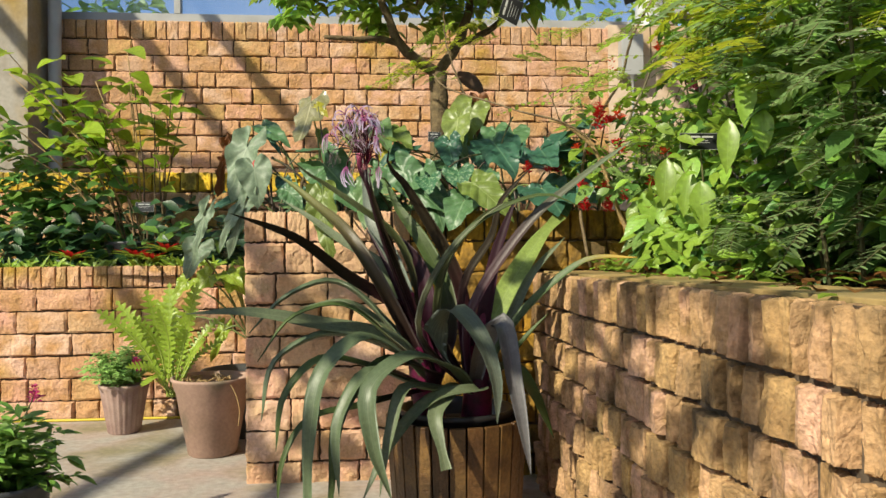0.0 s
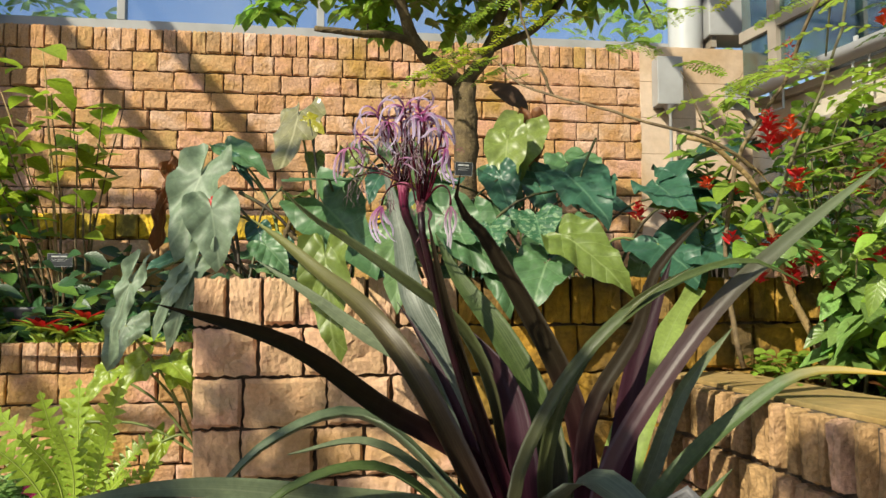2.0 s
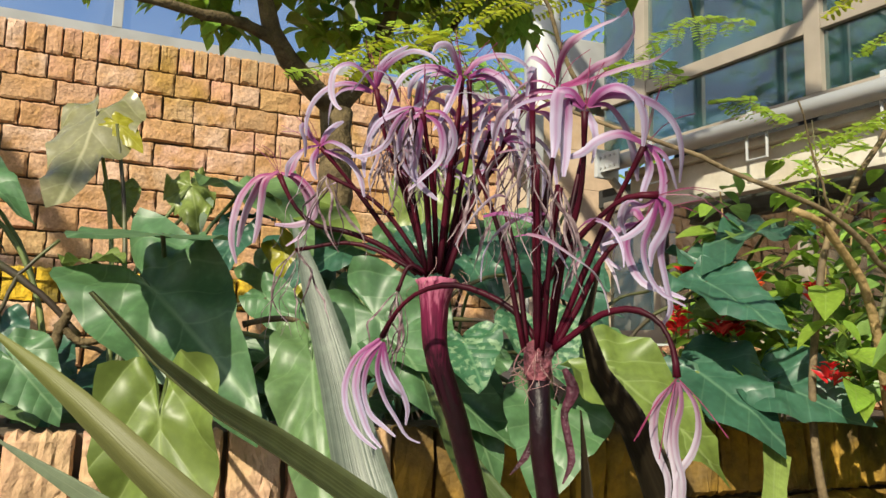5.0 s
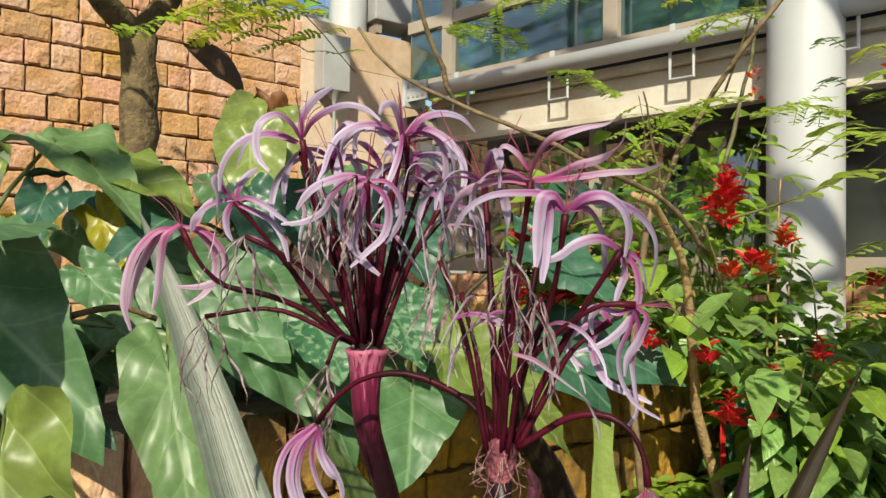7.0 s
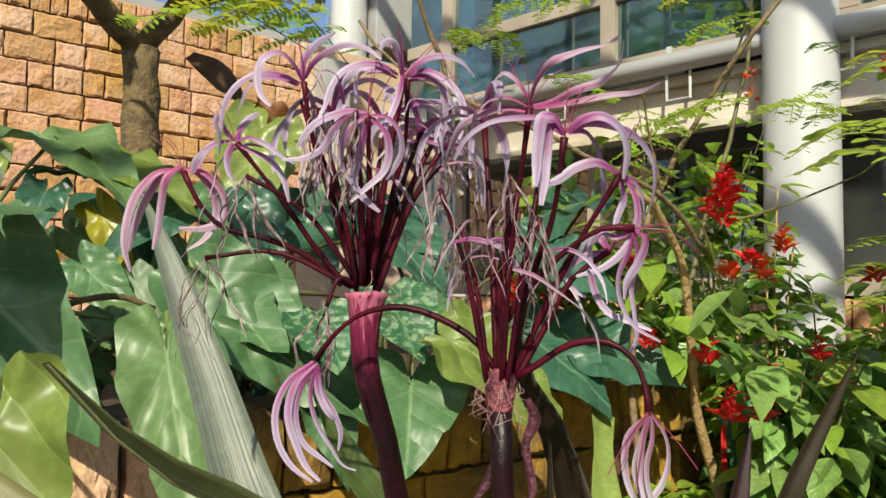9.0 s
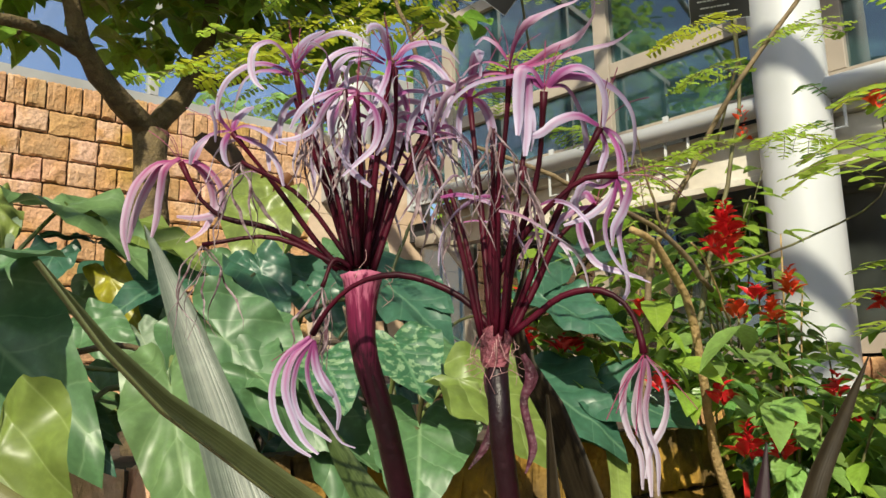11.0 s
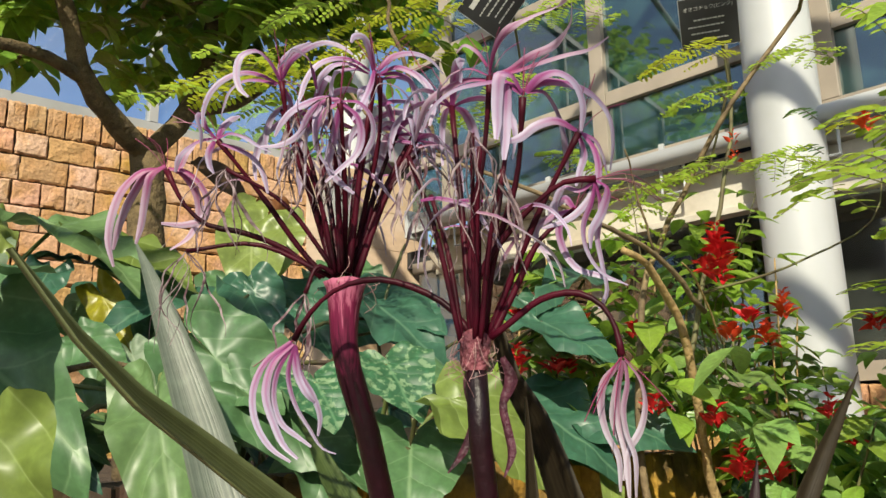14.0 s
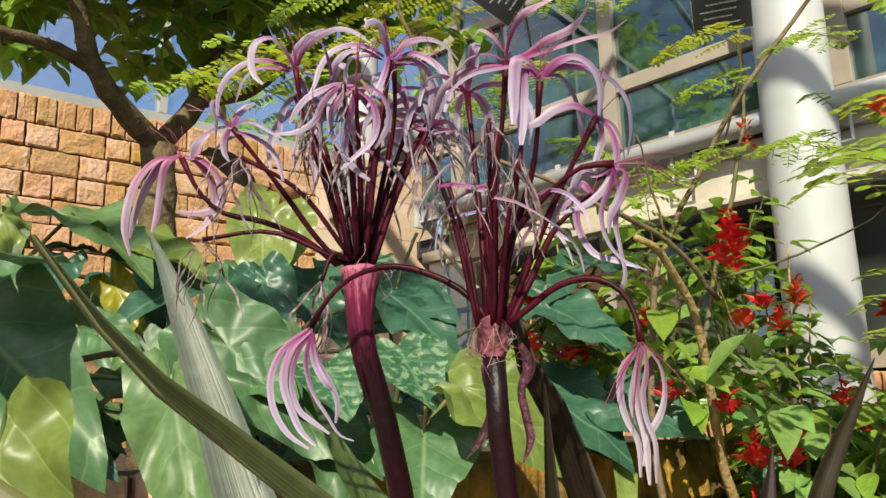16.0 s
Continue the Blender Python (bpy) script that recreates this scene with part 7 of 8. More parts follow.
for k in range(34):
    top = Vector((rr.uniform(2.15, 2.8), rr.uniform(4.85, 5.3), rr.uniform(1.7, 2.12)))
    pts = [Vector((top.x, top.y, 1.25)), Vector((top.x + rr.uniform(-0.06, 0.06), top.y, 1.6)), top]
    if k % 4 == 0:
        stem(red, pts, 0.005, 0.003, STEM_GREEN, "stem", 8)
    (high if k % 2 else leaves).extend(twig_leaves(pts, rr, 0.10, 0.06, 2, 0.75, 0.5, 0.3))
# Upper leaves: sunlight put into their yellow-green colour.
leaf_cloud("foliage", red, SHRUB_BRIGHT, high, label="leaves coloured yellow-green for sunlight")
# Lit copy of SHRUB: extra light on this shrub put into its colour.
leaf_cloud("foliage", red, leaf_mat("scarlet_shrub_leaf_lightened", (0.20, 0.33, 0.085), (0.17, 0.26, 0.08), rough=0.36, thin=0.36, veins=8, vein=0.15, spread=0.4), leaves, label="mid-green pointed leaves")
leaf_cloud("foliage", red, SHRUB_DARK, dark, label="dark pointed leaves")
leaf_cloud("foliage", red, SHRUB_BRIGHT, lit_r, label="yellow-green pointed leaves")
def spikes(material, *heads):
    for p, h in heads:
        q = Vector(p) + (Vector((-0.75, 3.3, 1.85)) - Vector(p)).normalized() * 0.12
        red_spike(red, q, rr, h * 0.8, material, 24 if h > 0.09 else 15, 0.040)


spikes(RED, ((1.019, 4.700, 2.228), 0.17), ((1.024, 4.700, 2.293), 0.12), ((0.921, 4.620, 1.697), 0.11), ((1.059, 4.620, 1.695), 0.13), ((1.167, 4.660, 1.755), 0.08), ((1.310, 4.600, 1.830), 0.08), ((1.392, 4.600, 1.762), 0.09), ((0.757, 5.100, 1.969), 0.06))
spikes(RED, ((0.946, 4.900, 1.850), 0.07), ((0.812, 5.300, 2.150), 0.05), ((0.618, 5.100, 1.979), 0.10), ((0.806, 5.100, 1.969), 0.05), ((1.098, 4.800, 2.246), 0.055), ((1.132, 4.700, 2.090), 0.05), ((0.997, 5.000, 2.074), 0.07), ((1.069, 4.800, 1.818), 0.09))
spikes(RED, ((1.321, 4.800, 1.663), 0.08), ((1.424, 4.400, 1.762), 0.07), ((1.217, 4.400, 2.039), 0.05))
spikes(CORAL, ((1.610, 4.900, 2.177), 0.12), ((1.469, 4.880, 2.073), 0.10), ((1.174, 4.800, 2.056), 0.07), ((0.960, 5.200, 2.125), 0.08), ((1.156, 4.800, 2.288), 0.12), ((1.315, 4.400, 2.602), 0.07))
# ground cover under it
cover = thing("ground_cover", "low bright leaves and litter on the bed soil", "plants", (1.5, 3.6, 1.25), kind="stuff")
low = []
for k in range(900):
    x, y = rr.uniform(0.86, 2.6), rr.uniform(1.2, 4.95)
    a = rr.uniform(0, 6.28)
    low.append(((x, y, 1.27 + rr.uniform(0, 0.09)), (math.cos(a), math.sin(a), rr.uniform(-0.1, 0.6)), (rr.uniform(-0.4, 0.4), rr.uniform(-0.4, 0.4), 1), rr.uniform(0.03, 0.075), rr.uniform(0.02, 0.05)))
low = [l for l in low if not (l[0][1] > 4.0 and l[0][0] < 1.3 and rr.random() < 0.6)]
for k in range(110):
    a, b = rr.uniform(0, 6.28), rr.uniform(0, 6.28)
    r = 0.16 * math.sqrt(rr.random())
    low.insert(0, ((1.14 + 1.1 * r * math.cos(a), 4.97 + 0.5 * r * math.sin(a), 1.29 + rr.uniform(0, 0.10)), (math.cos(b), math.sin(b), rr.uniform(-0.1, 0.5)), (rr.uniform(-0.4, 0.4), rr.uniform(-0.7, 0.1), 1), rr.uniform(0.03, 0.06), rr.uniform(0.025, 0.05)))
leaf_cloud("foliage", cover, SHRUB_BRIGHT, low[:500], OVAL_ROWS)
leaf_cloud("leaf_litter", cover, EAR_BROWN, low[500:], OVAL_ROWS, label="dry brown leaf litter")

# broad variegated leaves beside the trunk
vari = thing("variegated_plant", "low plant with broad silvery mottled leaves by the trunk", "plant", (1.46, 4.92, 1.26))
for k, (h, t, w) in enumerate((((1.38, 4.86, 1.50), (1.40, 4.80, 1.34), 0.13), ((1.47, 4.84, 1.56), (1.53, 4.77, 1.40), 0.14), ((1.33, 4.90, 1.60), (1.27, 4.84, 1.46), 0.11), ((1.58, 4.88, 1.52), (1.66, 4.80, 1.38), 0.12), ((1.50, 4.94, 1.64), (1.55, 4.88, 1.52), 0.11))):
    ear(vari, h, t, w, EAR_SPOT, (-0.35, -0.9, 0.4), lobes=0.3)

# big dark shrub mass nearest the camera's start
big = thing("broadleaf_shrub", "dense dark shrub with hanging broad leaves", "shrub", (1.75, 3.1, 1.25))
lv, dk, br = [], [], []
for k in range(330):
    x, y = rr.uniform(1.12, 2.9), rr.uniform(2.0, 4.3)
    z = rr.uniform(1.35, 3.4)
    edge = 1.05 + 0.30 * max(0, 2.9 - y) * 0.3
    x = max(x, edge + 0.1 * rr.random())
    top = Vector((x, y, z))
    foot = Vector((1.75 + (x - 1.75) * 0.5, 3.1 + (y - 3.1) * 0.5, 1.25))
    pts = [foot, foot.lerp(top, 0.6) + Vector((0, 0, 0.1)), top]
    if k % 9 == 0:
        stem(big, pts, 0.009, 0.004, STEM_GREEN, "stem", 8)
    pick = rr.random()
    # Shade and sunlight put into leaf colour: bright high up, mostly dark below.
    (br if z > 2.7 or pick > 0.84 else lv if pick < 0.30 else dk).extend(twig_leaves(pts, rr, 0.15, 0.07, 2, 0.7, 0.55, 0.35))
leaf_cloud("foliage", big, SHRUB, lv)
leaf_cloud("foliage", big, SHRUB_DARK, dk, label="leaves coloured dark for shade")
leaf_cloud("foliage", big, SHRUB_BRIGHT, br, label="leaves coloured yellow-green for sunlight")
hang = []
for p in ((1.130, 2.900, 2.088), (1.214, 2.850, 2.117), (1.315, 2.800, 2.144), (1.160, 2.850, 1.952), (1.083, 2.950, 1.929), (0.948, 3.300, 1.824), (1.291, 2.800, 1.860), (1.011, 3.200, 1.765), (1.420, 2.700, 1.823), (1.024, 3.100, 1.709), (0.997, 3.900, 1.727), (1.096, 3.700, 1.854), (1.071, 3.800, 1.575)):
    hang.append((p, (rr.uniform(-0.3, 0.3), -0.3, -1), (-0.3, -1, 0.2), rr.uniform(0.16, 0.22), rr.uniform(0.08, 0.11)))
leaf_cloud("hanging_leaves", big, HANG, hang, LEAF_ROWS, 0.25, 0.2, "broad glossy hanging leaves")
# Low leaves by the wall, their sunlight put into the colour.
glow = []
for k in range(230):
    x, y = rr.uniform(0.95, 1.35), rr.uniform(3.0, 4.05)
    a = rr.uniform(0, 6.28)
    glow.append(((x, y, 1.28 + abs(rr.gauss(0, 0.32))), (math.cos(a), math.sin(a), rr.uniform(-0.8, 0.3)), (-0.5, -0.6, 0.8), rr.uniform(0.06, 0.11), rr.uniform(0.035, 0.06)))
leaf_cloud("foliage", big, SHRUB_BRIGHT, glow, label="leaves at the wall coloured yellow-green for sunlight")
for k in range(70):
    y = rr.uniform(3.75, 4.35)
    x = rr.uniform(max(0.95, 2.25 * (y - 3.4) - 0.75), 1.9)
    b = Vector((x, y, rr.uniform(1.95, 2.75)))
    a = rr.uniform(0, 6.28)
    t = b + Vector((0.2 * math.cos(a), 0.12 * math.sin(a), rr.uniform(-0.12, 0.05)))
    pinnate(big, b, t, rr, PINNA if k % 3 else HANG, 9, 0.062, 0.026, 0.15)
for k in range(7):
    y = rr.uniform(3.8, 4.2)
    x = rr.uniform(1.2, 1.7)
    stem(big, [(1.75, 3.5, 1.25), (x + 0.1, y - 0.1, 2.0), (x, y, rr.uniform(2.4, 2.75))], 0.009, 0.004, STEM_GREEN, "stem", 8)
broad = []
for k in range(36):
    x, y = rr.uniform(1.0, 1.5), rr.uniform(3.75, 4.25)
    broad.append(((x, y, rr.uniform(1.5, 2.12)), (rr.uniform(-0.7, 0.5), -0.25, rr.uniform(-0.9, 0.3)), (-0.5, -1, 0.5 + rr.uniform(-0.3, 0.4)), rr.uniform(0.10, 0.17), rr.uniform(0.055, 0.095)))
leaf_cloud("foliage", big, leaf_mat("broad_pale_leaf", (0.26, 0.42, 0.08), (0.36, 0.50, 0.16), rough=0.36, thin=0.4, veins=8, vein=0.2, spread=0.4), broad, LEAF_ROWS, 0.3, 0.2, "broad pale green leaves")
for k in range(96):
    b = Vector((rr.uniform(1.05, 1.95), rr.uniform(2.9, 3.9), 0))
    b.z = 2.15 + 0.55 * rr.random() + 0.2 * (b.y - 2.9)
    a = rr.uniform(2.2, 4.4)
    t = b + Vector((0.26 * math.cos(a), 0.22 * math.sin(a), rr.uniform(-0.16, 0.06)))
    t.x = max(t.x, 0.98)
    pinnate(big, b, t, rr, PINNA_Y if k % 3 else PINNA, 11, 0.07, 0.022, 0.15)
def over_label(b, t):
    """Whether a frond would hang before the small plant label in the shrub."""
    return any(p.y < 3.34 and 0.28 < p.x / p.y < 0.40 and abs(p.z - 1.42 - 0.145 * p.y) < 0.14 for p in (b, b.lerp(t, 0.33), b.lerp(t, 0.67), t))


fern = thing("ferny_shrub", "feathery grey-green fronds over the dark shrub", "shrub", (2.0, 2.9, 1.25))
for k in range(130):
    x, y, z = rr.uniform(1.12, 1.75), rr.uniform(2.2, 3.2), rr.uniform(1.4, 2.45)
    a = rr.uniform(2.4, 4.2)
    b = Vector((x, y, z))
    t = b + Vector((0.34 * math.cos(a), 0.30 * math.sin(a), rr.uniform(-0.15, 0.12)))
    t.x = max(t.x, 1.0)
    if not over_label(b, t):
        pinnate(fern, b, t, rr, FERNY, 14, 0.06, 0.014, 0.12)
for k in range(90):
    y = rr.uniform(2.3, 3.5)
    x = y * rr.uniform(0.29, 0.58)
    b = Vector((x + 0.12, y, rr.uniform(1.98, 2.5)))
    t = b + Vector((rr.uniform(-0.32, -0.12), rr.uniform(-0.26, -0.05), rr.uniform(-0.14, 0.03)))
    if not over_label(b, t):
        pinnate(fern, b, t, rr, (PINNA, FERNY, PINNA_Y, FERNY)[k % 4], 13, 0.068, 0.020, 0.14)
for k in range(10):
    stem(fern, [(2.0, 2.9, 1.25), (rr.uniform(1.5, 2.2), rr.uniform(2.3, 3.2), 1.9), (rr.uniform(1.3, 2.2), rr.uniform(2.2, 3.2), 2.4)], 0.006, 0.003, STEM_GREEN, "stem", 8)



# ---- tree in the raised bed ----
tree = thing("broadleaf_tree", "forked tree with a spreading dark green crown", "tree", (-0.02, 6.86, 1.6))
FORK = Vector((-0.03, 6.86, 3.02))
stem(tree, [(0.0, 6.88, 1.58), (-0.03, 6.86, 2.2), (-0.02, 6.85, 2.7), FORK], 0.085, 0.075, BARK, "trunk", knots=0.005, label="brown-grey trunk")
BOUGHS = [
    [FORK, (-0.171, 6.750, 3.083), (-0.352, 6.600, 3.215), (-0.446, 6.500, 3.416), (-0.543, 6.400, 3.699)],
    [FORK, (0.137, 6.900, 3.281), (0.246, 7.000, 3.612), (0.273, 7.000, 3.964), (0.296, 7.000, 4.432)],
    [(-0.352, 6.600, 3.215), (-0.511, 6.500, 3.230), (-0.669, 6.400, 3.201), (-0.941, 6.300, 3.195)],
    [(0.137, 6.900, 3.281), (0.475, 7.100, 3.488), (0.832, 7.300, 3.960), (1.165, 7.400, 4.440)]]
for i, l in enumerate(BOUGHS):
    stem(tree, l, 0.052 if i < 2 else 0.03, 0.026 if i < 2 else 0.016, BARK, "bough", knots=0.008, seed=i)
tr = random.Random(21)
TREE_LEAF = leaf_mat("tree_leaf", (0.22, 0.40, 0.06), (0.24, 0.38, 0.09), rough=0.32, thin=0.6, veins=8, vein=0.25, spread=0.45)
# Lighter copy of tree_leaf with sunlight in its colour, mixed at random.
TREE_LIT = leaf_mat("tree_leaf_lit_copy", (0.32, 0.48, 0.06), (0.26, 0.36, 0.08), rough=0.36, thin=0.55, veins=8, vein=0.25, spread=0.35)
crown, lit = [], []
for k in range(270):
    a, r = tr.uniform(0, 6.28), 1.75 * math.sqrt(tr.random())
    top = Vector((-0.1 + r * math.cos(a), 6.7 + 0.75 * r * math.sin(a), tr.uniform(3.55, 5.3)))
    if top.z < 4.1 and r < 0.65:
        top.z += 0.8
    root = Vector(tr.choice(BOUGHS)[tr.choice((2, 3, -1))])
    pts = [root.lerp(top, 0.45), root.lerp(top, 0.75) + Vector((0, 0, 0.08)), top]
    if k % 5 == 0:
        stem(tree, [pts[0], *pts[1:]], 0.008, 0.003, BARK, "twig", 8, knots=0.01, seed=k)
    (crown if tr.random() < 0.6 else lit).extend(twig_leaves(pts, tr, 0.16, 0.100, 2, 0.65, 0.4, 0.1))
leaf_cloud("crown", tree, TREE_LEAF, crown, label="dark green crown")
leaf_cloud("crown", tree, TREE_LIT, lit, label="crown leaves coloured lighter for sunlight")
# a dead curled leaf on the trunk
bm = bmesh.new()
strap(bm, [Vector(p) - tree.matrix_world.translation for p in ((0.131, 6.700, 2.984), (0.217, 6.650, 2.919), (0.300, 6.650, 2.853), (0.347, 6.600, 2.767))], [0.06, 0.13, 0.14, 0.09, 0.01], (0.3, -1, 0.2), 0.1, 10, 4)
part("dead_leaf", bm, mat("blackened_dead_leaf", (0.045, 0.022, 0.012), 0.7, tone=(0.08, 0.04, 0.02), scale=20), tree, "curled dead leaf", smooth=True)

# woods outside the glazing
woods = thing("outside_trees", "hazy trees outside beyond the glazing", "trees", (0, 18, 0), kind="stuff")
far = []
for cx, cy, cz, rad in ((-9, 19, 6.8, 2.6), (-4.6, 20, 5.6, 2.2), (1.5, 21, 6.0, 2.4), (5.5, 20, 7.0, 3.0), (10, 18, 8, 3.6), (-13, 17, 7, 3), (-13, 10.5, 9.0, 3.2), (-15, 15, 11, 3.6), (-11, 9, 7, 2.6), (-12.5, 13, 8.5, 3.2), (-11, 6, 7.5, 2.4), (-14, 13.5, 12.5, 3.4), (-10, 12.2, 10.5, 2.2), (-18, 16, 15, 4.0)):
    for k in range(420):
        v = Vector((tr.gauss(0, 1), tr.gauss(0, 1), tr.gauss(0, 1))).normalized() * rad * tr.uniform(0.55, 1.0)
        a = tr.uniform(0, 6.28)
        far.append((Vector((cx, cy, cz)) + Vector((v.x, v.y * 0.6, v.z * 0.8)), (math.cos(a), math.sin(a), tr.uniform(-0.6, 0.3)), (tr.uniform(-1, 1), -1, 1), tr.uniform(0.25, 0.5), tr.uniform(0.15, 0.3)))
leaf_cloud("foliage", woods, TREE_LIT, far, OVAL_ROWS)
bm = bmesh.new()
for cx, cy in ((-9, 19), (-4.6, 20), (1.5, 21), (5.5, 20), (10, 18), (-13, 17), (-13, 10.5), (-15, 15), (-11, 9), (-12.5, 13), (-11, 6)):
    tube(bm, curve_points([(cx, cy - 18, 0), (cx + 0.2, cy - 18, 3), (cx, cy - 18, 6)], 6), [0.3, 0.28, 0.26, 0.22, 0.18, 0.15, 0.1], 8)
part("trunks", bm, BARK, woods)


# unseen tree added behind the path, whose crown shades tub and low wall
shade = thing("shade_tree", "unseen leafy tree leaning over the path, added for its shade", "tree", (-3.3, -1.2, 0.0))
stem(shade, [(-3.3, -1.2, 0.0), (-3.2, -1.0, 1.6), (-2.7, -0.4, 2.9), (-1.9, 0.3, 3.7)], 0.11, 0.05, BARK, "trunk", knots=0.01)
ends = [Vector((-1.9, 0.3, 3.7)), Vector((-1.75, 0.5, 3.75)), Vector((-1.95, 0.95, 3.8)), Vector((-2.5, 1.0, 3.9)), Vector((-1.95, -0.15, 3.7)), Vector((-3.8, 1.7, 3.9))]
for e in ends[1:]:
    stem(shade, [ends[0], ends[0].lerp(e, 0.5) + Vector((0, 0, 0.1)), e], 0.04, 0.015, BARK, "bough", 8)
sh = []
for k in range(58):
    c = tr.choice(ends[1:]) + Vector((tr.gauss(0, 0.30), tr.gauss(0, 0.30), tr.gauss(0, 0.15)))
    e = c + Vector((tr.uniform(-0.3, 0.3), tr.uniform(-0.3, 0.3), tr.uniform(-0.1, 0.1)))
    sh += twig_leaves([c, c.lerp(e, 0.5), e], tr, 0.15, 0.07, 2, 0.6, 0.3, 0.0)
leaf_cloud("crown", shade, TREE_LEAF, sh)



# ---- pots on the paving ----
CLAY = mat("weathered_clay_pot", (0.40, 0.26, 0.20), 0.85, tone=(0.31, 0.20, 0.15), scale=5, grain=0.2, bump=0.15, stain=(0.20, 0.16, 0.11), stain_scale=4)
FLUTED = mat("fluted_mauve_pot", (0.40, 0.28, 0.24), 0.7, tone=(0.30, 0.19, 0.17), scale=9, grain=0.2, bump=0.1)
BLACKPOT = mat("dark_grey_plastic_pot", (0.035, 0.037, 0.042), 0.5, tone=(0.06, 0.06, 0.06), scale=6)
FRESH = leaf_mat("fresh_yellow_green_leaf", (0.30, 0.43, 0.045), (0.44, 0.53, 0.12), rough=0.36, thin=0.4, veins=7, vein=0.25, spread=0.3)
FRESH_RIB = mat("pale_green_rib", (0.38, 0.46, 0.10), 0.5, tone=(0.30, 0.38, 0.07), scale=9, thin=0.2)
SMALL = leaf_mat("small_green_leaf", (0.27, 0.44, 0.12), (0.32, 0.46, 0.16), rough=0.45, thin=0.3, veins=0, spread=0.4)
PINK = mat("pink_petal", (0.62, 0.06, 0.22), 0.5, tone=(0.45, 0.03, 0.16), scale=30, thin=0.3)


def pot(name, label, at, r_low, r_top, height, material, flutes=0, lip=0.02, collar=0.0):
    p = thing(name, label, "pot", at)
    bm = bmesh.new()
    sides = 72 if flutes else 40
    prof = [(r_low * 0.9, 0.0), (r_low, 0.012), (r_low + (r_top - r_low) * 0.85, height * 0.86), (r_top, height - lip * 1.4), (r_top + 0.006, height - lip), (r_top + 0.006, height), (r_top - 0.016, height), (r_top - 0.022, height * 0.86)]
    if collar:
        prof[2:5] = [(r_top - 0.026, height - collar - 0.006), (r_top - 0.019, height - collar), (r_top - 0.004, height - 0.03), (r_top + 0.006, height - 0.018)]
    rings = lathe(bm, prof, sides)
    if flutes:
        for j in range(1, 4):
            for k, v in enumerate(rings[j]):
                s = 1 + 0.035 * math.cos(k / sides * 2 * math.pi * flutes)
                v.co.x *= s
                v.co.y *= s
    part("shell", bm, material, p, smooth=True)
    bm = bmesh.new()
    rings = lathe(bm, [(r_top - 0.021, height * 0.87), (r_top * 0.5, height * 0.90), (0.01, height * 0.9)], 28)
    bm.faces.new(rings[-1])
    for v in bm.verts:
        v.co.z += 0.008 * noise.noise(v.co * 30)
    part("soil", bm, SOIL, p, smooth=True)
    return p


lr = random.Random(63)
PB = Vector((-1.685, 5.70, 0))
pot("clay_pot", "weathered pinkish-brown clay pot with dry roots", PB, 0.172, 0.283, 0.56, CLAY, collar=0.085)
PS = Vector((-2.62, 6.42, 0))
pot("fluted_pot", "small fluted mauve-brown pot", PS, 0.125, 0.19, 0.40, FLUTED, 22)
PK = Vector((-1.62, 6.35, 0))
pot("nursery_pot", "wide dark grey plastic nursery pot", PK, 0.25, 0.33, 0.52, BLACKPOT)

# yellow-green lobed fronds in the clay pot
fr = thing("lobed_foliage_plant", "yellow-green plant with deeply lobed fronds", "plant", PB + Vector((-0.08, 0, 0.50)))
base = fr.matrix_world.translation
def lobed_blade(bm, points, width, teeth, up):
    """A broad frond with blunt forward-pointing lobes along both edges."""
    uvl = bm.loops.layers.uv.verify()
    up = Vector(up)
    n = teeth * 4
    pts = curve_points(points, n)
    rows = []
    for i, p in enumerate(pts):
        s = i / n
        d = (pts[min(i + 1, n)] - pts[max(i - 1, 0)]).normalized()
        side = d.cross(up).normalized()
        nrm = side.cross(d)
        env = max(0.02, min(1.0, (s - 0.10) / 0.45)) * (1.0 if s < 0.78 else max(0.03, 1 - ((s - 0.78) / 0.22) ** 2))
        lobe = (0.13, 0.62, 1.0, 0.72)[i % 4]
        w = width / 2 * env * lobe
        row = []
        for u in (-1, -0.5, 0, 0.5, 1):
            row.append(bm.verts.new(p + side * u * w + d * (0.35 * abs(u) * w) + nrm * (0.22 * w * abs(u) + 0.07 * w * math.sin(i * 1.57) * abs(u))))
        rows.append(row)
    for i in range(n):
        for c in range(4):
            f = bm.faces.new((rows[i][c], rows[i][c + 1], rows[i + 1][c + 1], rows[i + 1][c]))
            for lp, t in zip(f.loops, ((c / 4, i / n), ((c + 1) / 4, i / n), ((c + 1) / 4, (i + 1) / n), (c / 4, (i + 1) / n))):
                lp[uvl].uv = t
    return pts


foot = Vector((-1.970, 5.660, 0.471))
